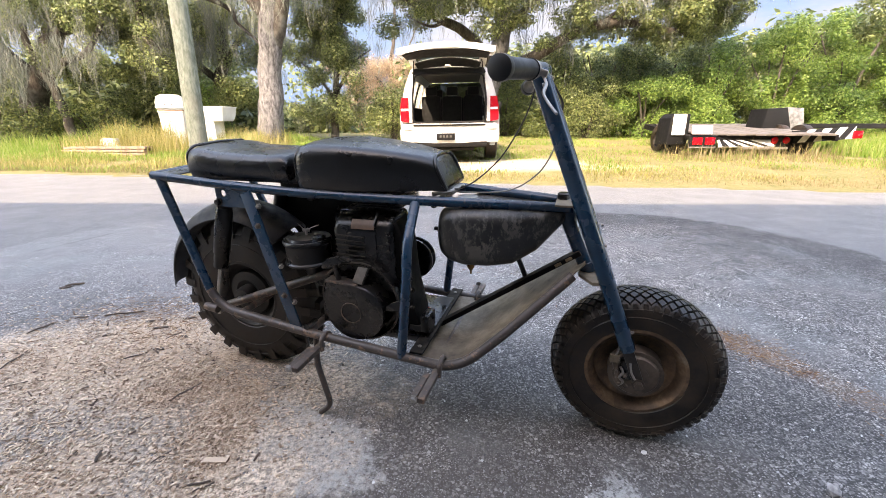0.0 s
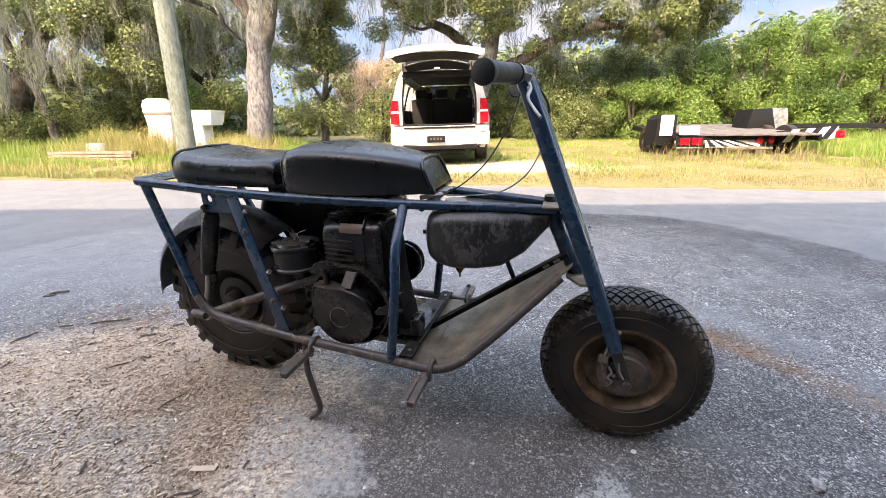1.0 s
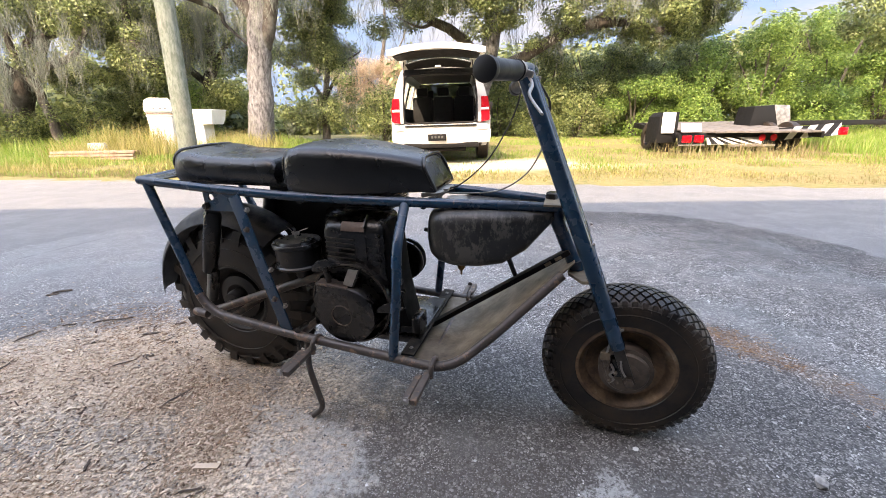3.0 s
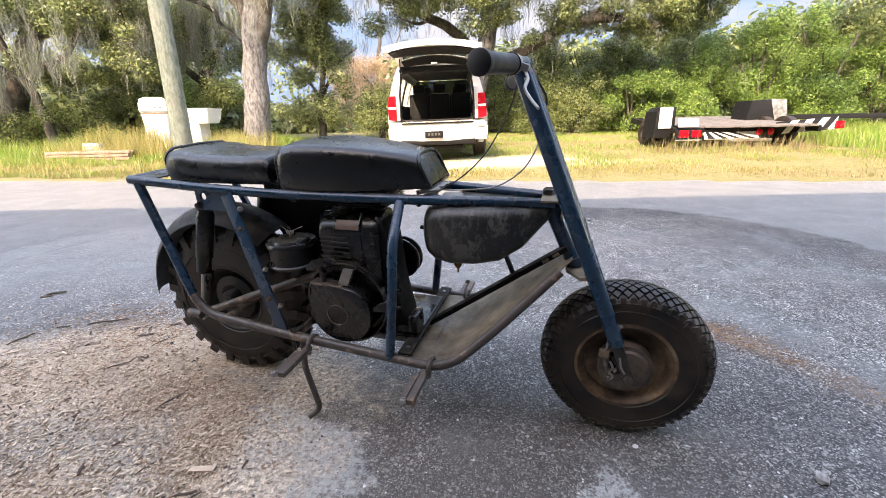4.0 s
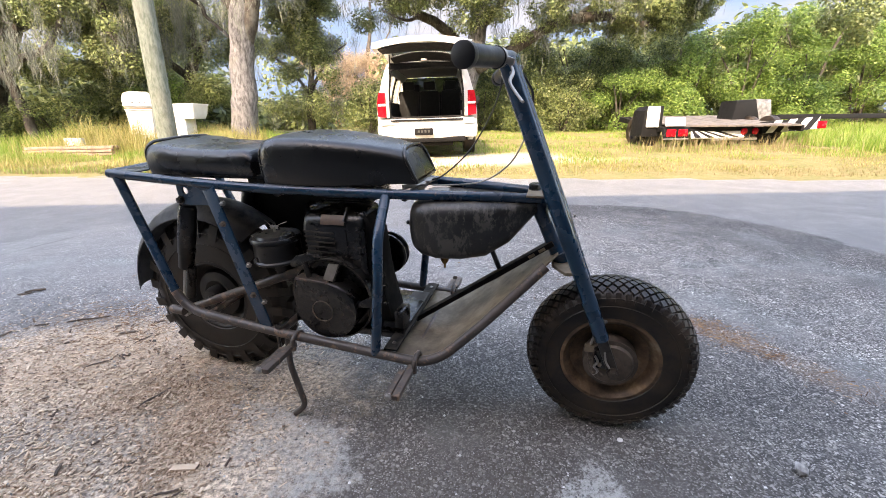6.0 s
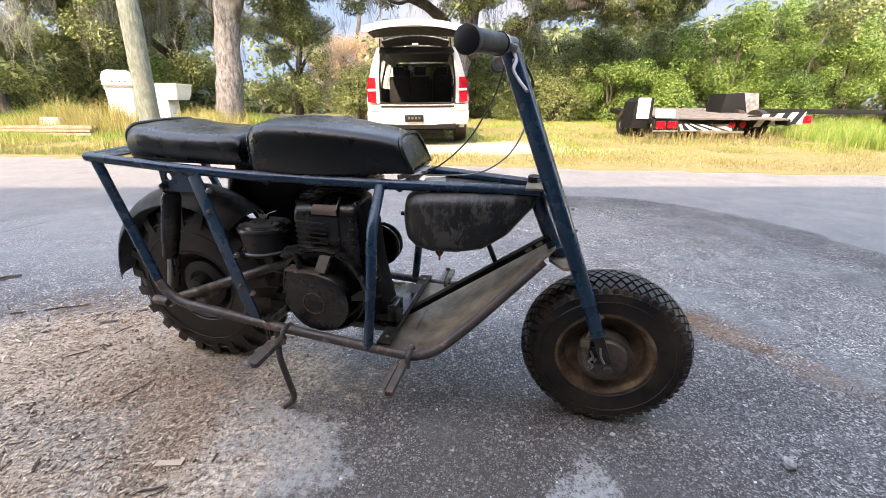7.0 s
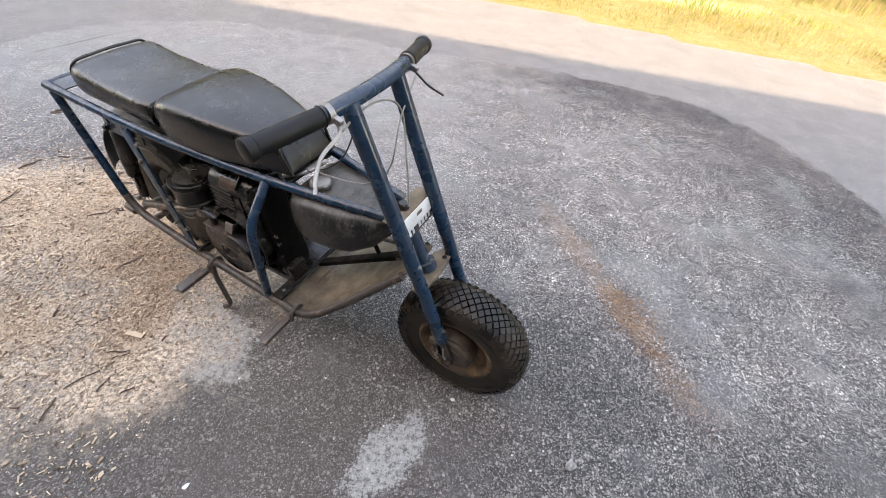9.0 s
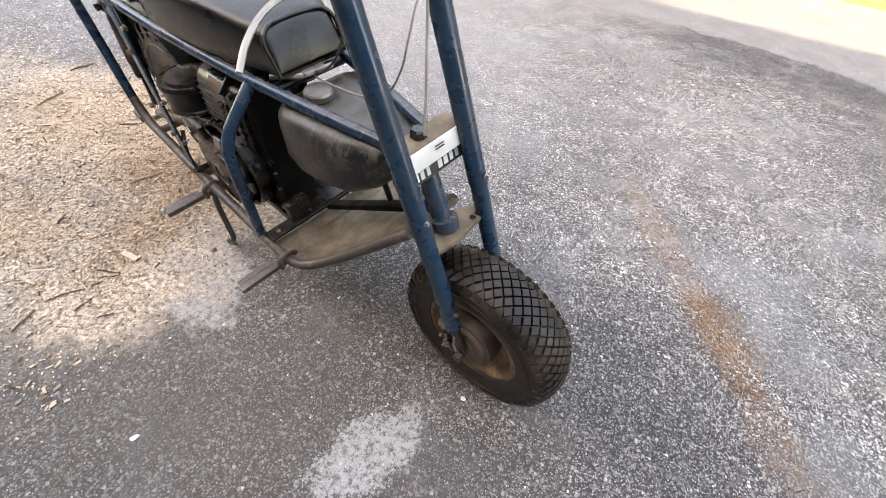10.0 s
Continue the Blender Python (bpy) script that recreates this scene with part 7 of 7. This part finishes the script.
def build_grass():
    left = lambda x, y: 1 + 2.2 * np.clip((-x - 3.5) / 2.5, 0, 1) * np.clip((y - 10.2) / 1.5, 0, 1) + 1.6 * np.clip((x - 9) / 3, 0, 1)
    blades("short_grass", 120000, (-14, 14, 5.2, 13), 0.050, 0.005, "straw", "short straw-coloured grass along the road", -0.5)
    blades("green_grass", 150000, (-18, 18, 7.4, 18), 0.085, 0.006, "grass", "fresh green grass and weeds", 0.0, left)
    blades("fresh_grass", 44000, (-17, -3.2, 9.9, 14.6), 0.15, 0.007, "grass", "bright green ankle-high grass under the trees", -0.4)
    blades("tall_weeds", 7000, (-9.6, -4.4, 10.9, 13.6), 0.52, 0.006, "weed", "tall yellowing weeds round the white bins", -0.3)
    blades("tall_weeds", 4200, (-14.0, -8.8, 12.6, 15.0), 0.50, 0.006, "grass", "tall green weeds under the far oaks", -0.2)
    blades("dry_weeds", 9000, (-10.5, -4.2, 8.6, 11.6), 0.13, 0.006, "weed", "dry yellow grass before the board pile", -0.3)
    blades("tall_weeds", 750, (4.6, 8.2, 8.6, 9.65), 0.30, 0.006, "straw", "dry seed stalks before the trailer", -0.1)
    blades("tall_weeds", 1500, (-9.0, -7.3, 11.9, 12.7), 0.80, 0.006, "weed", "tall straw-yellow weeds before the white bin", -0.6)
    blades("tall_weeds", 1800, (-6.6, -4.8, 11.7, 12.4), 0.40, 0.006, "grass", "green weeds before the white tub", -0.5)
    blades("dry_grass", 20000, (-12.0, -1.0, 7.0, 9.4), 0.06, 0.006, "straw", "dry tan grass beside the road", -0.5)
    blades("short_weeds", 14000, (-1.5, 9.0, 6.4, 9.0), 0.055, 0.006, "weed", "dry tufts along the edge of the road", -0.1)
    blades("tall_weeds", 26000, (9.0, 15, 7.4, 11.2), 0.30, 0.008, "grass", "tall bright green weeds beside the trailer", -0.1)


build_grass()


# ---- litter on the asphalt ----
def build_litter():
    # wood chips and sawdust flakes, uncountable
    def flakes(name, x, y, z, long, mat, label):
        n = len(x)
        a, tilt = rng.random(n) * 2 * math.pi, rng.normal(size=n) * 0.25
        ln, wd, th = 0.0017 + long * rng.random(n) ** 6, 0.0012 + 0.0030 * rng.random(n) ** 2, 0.0013
        u = np.stack([np.cos(a), np.sin(a), np.sin(tilt)], 1) * ln[:, None]
        w = np.stack([-np.sin(a), np.cos(a), 0 * a], 1) * wd[:, None]
        c = np.stack([x, y, z + ln * abs(np.sin(tilt))], 1)
        up = np.array([0, 0, th])
        v = np.stack([c - u - w, c + u - w, c + u + w, c - u + w, c - u - w + up, c + u - w + up, c + u + w + up, c - u + w + up], 1)
        i = np.arange(n)[:, None] * 8
        f = np.concatenate([i + np.array([q]) for q in ([4, 5, 6, 7], [0, 1, 5, 4], [1, 2, 6, 5], [2, 3, 7, 6], [3, 0, 4, 7])])
        tagged(raw(name, v.reshape(-1, 3), f, mat), label, name.replace("_", " "), kind="stuff")

    n = 17000
    x, y = rng.normal(-1.15, 0.55, n), rng.normal(1.2, 0.42, n)
    ok = (x < -0.33 + 0.1 * rng.random(n)) & (y > 0.3)
    flakes("wood_chips", x[ok], y[ok], 0.002, 0.010, "chip", "scattered tan wood chips on the asphalt")
    heaps = [(-0.77, 1.425, 0.08, 0.05, 1300), (-0.57, 1.25, 0.06, 0.09, 900), (-0.56, 1.31, 0.05, 0.08, 450), (-0.54, 1.15, 0.06, 0.11, 600), (-0.93, 1.07, 0.12, 0.08, 450), (-1.10, 1.66, 0.26, 0.12, 900), (-1.45, 1.35, 0.30, 0.20, 600)]
    x = np.concatenate([rng.normal(q[0], q[2], q[4]) for q in heaps])
    y = np.concatenate([rng.normal(q[1], q[3], q[4]) for q in heaps])
    flakes("sawdust", x, y, 0.003 + 0.004 * rng.random(len(x)), 0.007, "fresh_chip", "small heaps of fresh orange-tan sawdust")

    # dead needles and bark shreds in drifts
    drift = [(0.93, 2.25, 0.07, 50), (1.04, 2.04, 0.06, 90), (1.12, 1.90, 0.03, 40), (1.21, 1.74, 0.05, 150), (1.26, 1.62, 0.06, 190), (1.31, 1.50, 0.035, 60), (1.42, 1.30, 0.07, 60), (-1.31, 2.03, 0.15, 700), (-1.05, 1.88, 0.14, 600), (-1.50, 1.62, 0.10, 200), (-0.72, 1.45, 0.06, 200), (0.1, 2.6, 0.5, 140), (-1.6, 1.6, 0.3, 160)]
    x = np.concatenate([rng.normal(a, s, k) for a, c, s, k in drift])
    y = np.concatenate([rng.normal(c, s * 0.8, k) for a, c, s, k in drift])
    n = len(x)
    a = rng.random(n) * 2 * math.pi
    ln, wd = 0.004 + 0.013 * rng.random(n) ** 2, 0.0007 + 0.0013 * rng.random(n) ** 3
    u = np.stack([np.cos(a), np.sin(a), 0.1 * rng.normal(size=n)], 1) * ln[:, None]
    w = np.stack([-np.sin(a), np.cos(a), 0 * a], 1) * wd[:, None]
    c = np.stack([x, y, 0.003 + 0 * x], 1)
    lift = np.stack([0 * wd, 0 * wd, wd * 1.3], 1)
    v = np.stack([c - u - w, c - u + w, c - u + lift, c + u - w * 0.6, c + u + w * 0.6, c + u + lift * 0.6], 1)
    i = np.arange(n)[:, None] * 6
    f = np.concatenate([i + np.array([q]) for q in ([0, 3, 5, 2], [1, 2, 5, 4])])
    tagged(raw("needles", v.reshape(-1, 3), f, "needle"), "drifts of rusty brown needles on the asphalt", "needles", kind="stuff")

    # loose grit and proud stones of the asphalt
    n = 34000
    x, y = rng.uniform(-1.9, 2.6, n), rng.uniform(0.42, 3.0, n)
    lump = np.array([noise.noise((a * 2.3, c * 2.3, 7.0)) for a, c in zip(x, y)])
    ok = lump + rng.normal(size=n) * 0.3 > -0.15
    x, y = x[ok], y[ok]
    n = len(x)
    s = 0.0012 + 0.0036 * rng.random(n) ** 4
    a = rng.random(n) * 6.283
    ring = [np.stack([x + s * rng.uniform(0.7, 1.5, n) * np.cos(a + k * 1.571), y + s * rng.uniform(0.7, 1.5, n) * np.sin(a + k * 1.571), 0 * s - 0.0006], 1) for k in range(4)]
    top = np.stack([x + s * rng.normal(size=n) * 0.3, y + s * rng.normal(size=n) * 0.3, s * rng.uniform(0.5, 1.1, n)], 1)
    v = np.stack(ring + [top], 1)
    i = np.arange(n)[:, None] * 5
    f = np.concatenate([i + np.array([[k, (k + 1) % 4, 4]]) for k in range(4)])
    tagged(raw("grit", v.reshape(-1, 3), f, "grit"), "pale and dark stone grit set in the asphalt", "grit", kind="stuff")

    def stick(x, y, l, turn, r=0.004, mat="twig", label="thin brown twig lying on the asphalt"):
        bm = bmesh.new()
        pts = smooth_line([(-l / 2, 0, r), (-l / 6, 0.03 * l, r * 1.3), (l / 6, -0.02 * l, r * 1.2), (l / 2, 0.02 * l, r)], 4)
        tube(bm, pts, [r * (0.6 + 0.5 * math.sin(0.5 + 2.2 * i / len(pts))) for i in range(len(pts))], 6, 0.7)
        ob = finish("twig", bm, mat)
        ob.matrix_world = pose(x, y, 0.001, 0, 0, turn)
        tagged(ob, label, "twig", "litter on the asphalt")

    for x, y, l, t, r in ((-0.75, 1.41, 0.11, 63, 0.0045), (-0.76, 1.43, 0.08, 33, 0.003), (-0.65, 1.15, 0.08, 56, 0.0022), (-0.52, 1.05, 0.07, 18, 0.003), (-0.50, 1.04, 0.05, 36, 0.0025), (-0.82, 1.14, 0.04, 111, 0.004), (-1.62, 1.86, 0.10, 75, 0.004), (-1.89, 2.36, 0.08, 29, 0.007),
                          (-1.07, 1.63, 0.08, 38, 0.003), (-1.53, 1.96, 0.05, 18, 0.004), (-1.37, 2.00, 0.15, 17, 0.004), (-1.34, 1.46, 0.06, 33, 0.0025), (-0.54, 0.96, 0.14, 56, 0.0025), (-0.48, 0.94, 0.05, 85, 0.003), (-0.40, 0.94, 0.04, 46, 0.0025), (-0.57, 0.84, 0.07, 101, 0.003), (-1.49, 1.61, 0.13, 99, 0.003)):
        stick(x, y, l, t, r)
    for k in range(18):
        # broken twigs and bark strewn through the sawdust
        x, y = rng.normal(-1.15, 0.42), rng.uniform(0.85, 2.1)
        stick(x, y, 0.03 + 0.05 * rng.random() ** 2, rng.uniform(0, 180), 0.0015 + 0.0018 * rng.random(), "chip" if k % 2 else "twig", "pale dry splinter in the sawdust" if k % 2 else "thin brown twig in the sawdust")

    def bark_bit(x, y, l, w, turn, mat="twig", label="dark curled piece of bark on the asphalt"):
        """A thin curled flake with a ragged outline."""
        bm = bmesh.new()
        n = 9
        ring = [(l / 2 * math.cos(2 * math.pi * k / n) * rng.uniform(0.75, 1.1), w / 2 * math.sin(2 * math.pi * k / n) * rng.uniform(0.7, 1.15)) for k in range(n)]
        top = [bm.verts.new((a, b, 0.0035 + 9 * b * b + 2.0 * a * a)) for a, b in ring]
        low = [bm.verts.new((a, b, 0.0005 + 9 * b * b + 2.0 * a * a)) for a, b in ring]
        bm.faces.new(top), bm.faces.new(low[::-1])
        for k in range(n):
            bm.faces.new((top[k], low[k], low[(k + 1) % n], top[(k + 1) % n]))
        ob = finish("bark_piece", bm, mat)
        ob.matrix_world = pose(x, y, 0.001, 0, 0, turn)
        tagged(ob, label, "bark", "litter on the asphalt")

    for x, y, l, w, t in ((-1.12, 1.86, 0.060, 0.018, 13), (-1.01, 1.68, 0.045, 0.020, 9), (-1.20, 1.92, 0.04, 0.015, 40), (-0.97, 1.78, 0.035, 0.016, -20), (-1.05, 1.95, 0.05, 0.012, 15), (-1.30, 1.80, 0.03, 0.014, 60), (-1.92, 2.33, 0.06, 0.03, 30)):
        bark_bit(x, y, l, w, t)
    bark_bit(-0.074, 0.734, 0.022, 0.012, 55, "badge_white", "small white flake on dark asphalt")
    bark_bit(-0.302, 0.716, 0.020, 0.012, 100, "chip", "curled dry leaf on the asphalt")
    bm = bmesh.new()
    box(bm, (0, 0, 0.006), (0.062, 0.017, 0.008), None, 0.002)
    ob = finish("wood_sliver", bm, "chip")
    ob.matrix_world = pose(-0.51, 1.12, 0.0, 0, 0, -2)
    tagged(ob, "flat pale sliver of wood on the asphalt", "wood sliver")
    for x, y, s, t, mat in ((0.972, 1.008, 0.0168, 35, "stone"), (0.588, 1.136, 0.0065, 0, "badge_white")):
        bm = bmesh.new()
        bmesh.ops.create_icosphere(bm, subdivisions=1, radius=s)
        for v in bm.verts:
            v.co *= 1 + 0.45 * noise.noise(v.co * 70)
            v.co.z = max(v.co.z * 0.85, -s * 0.4)
            v.co.x *= 1.35
        ob = finish("pebble", bm, mat, None, "", False)
        ob.matrix_world = pose(x, y, s * 0.4, 0, 0, t)
        tagged(ob, "small pale stone on the asphalt", "pebble")


build_litter()
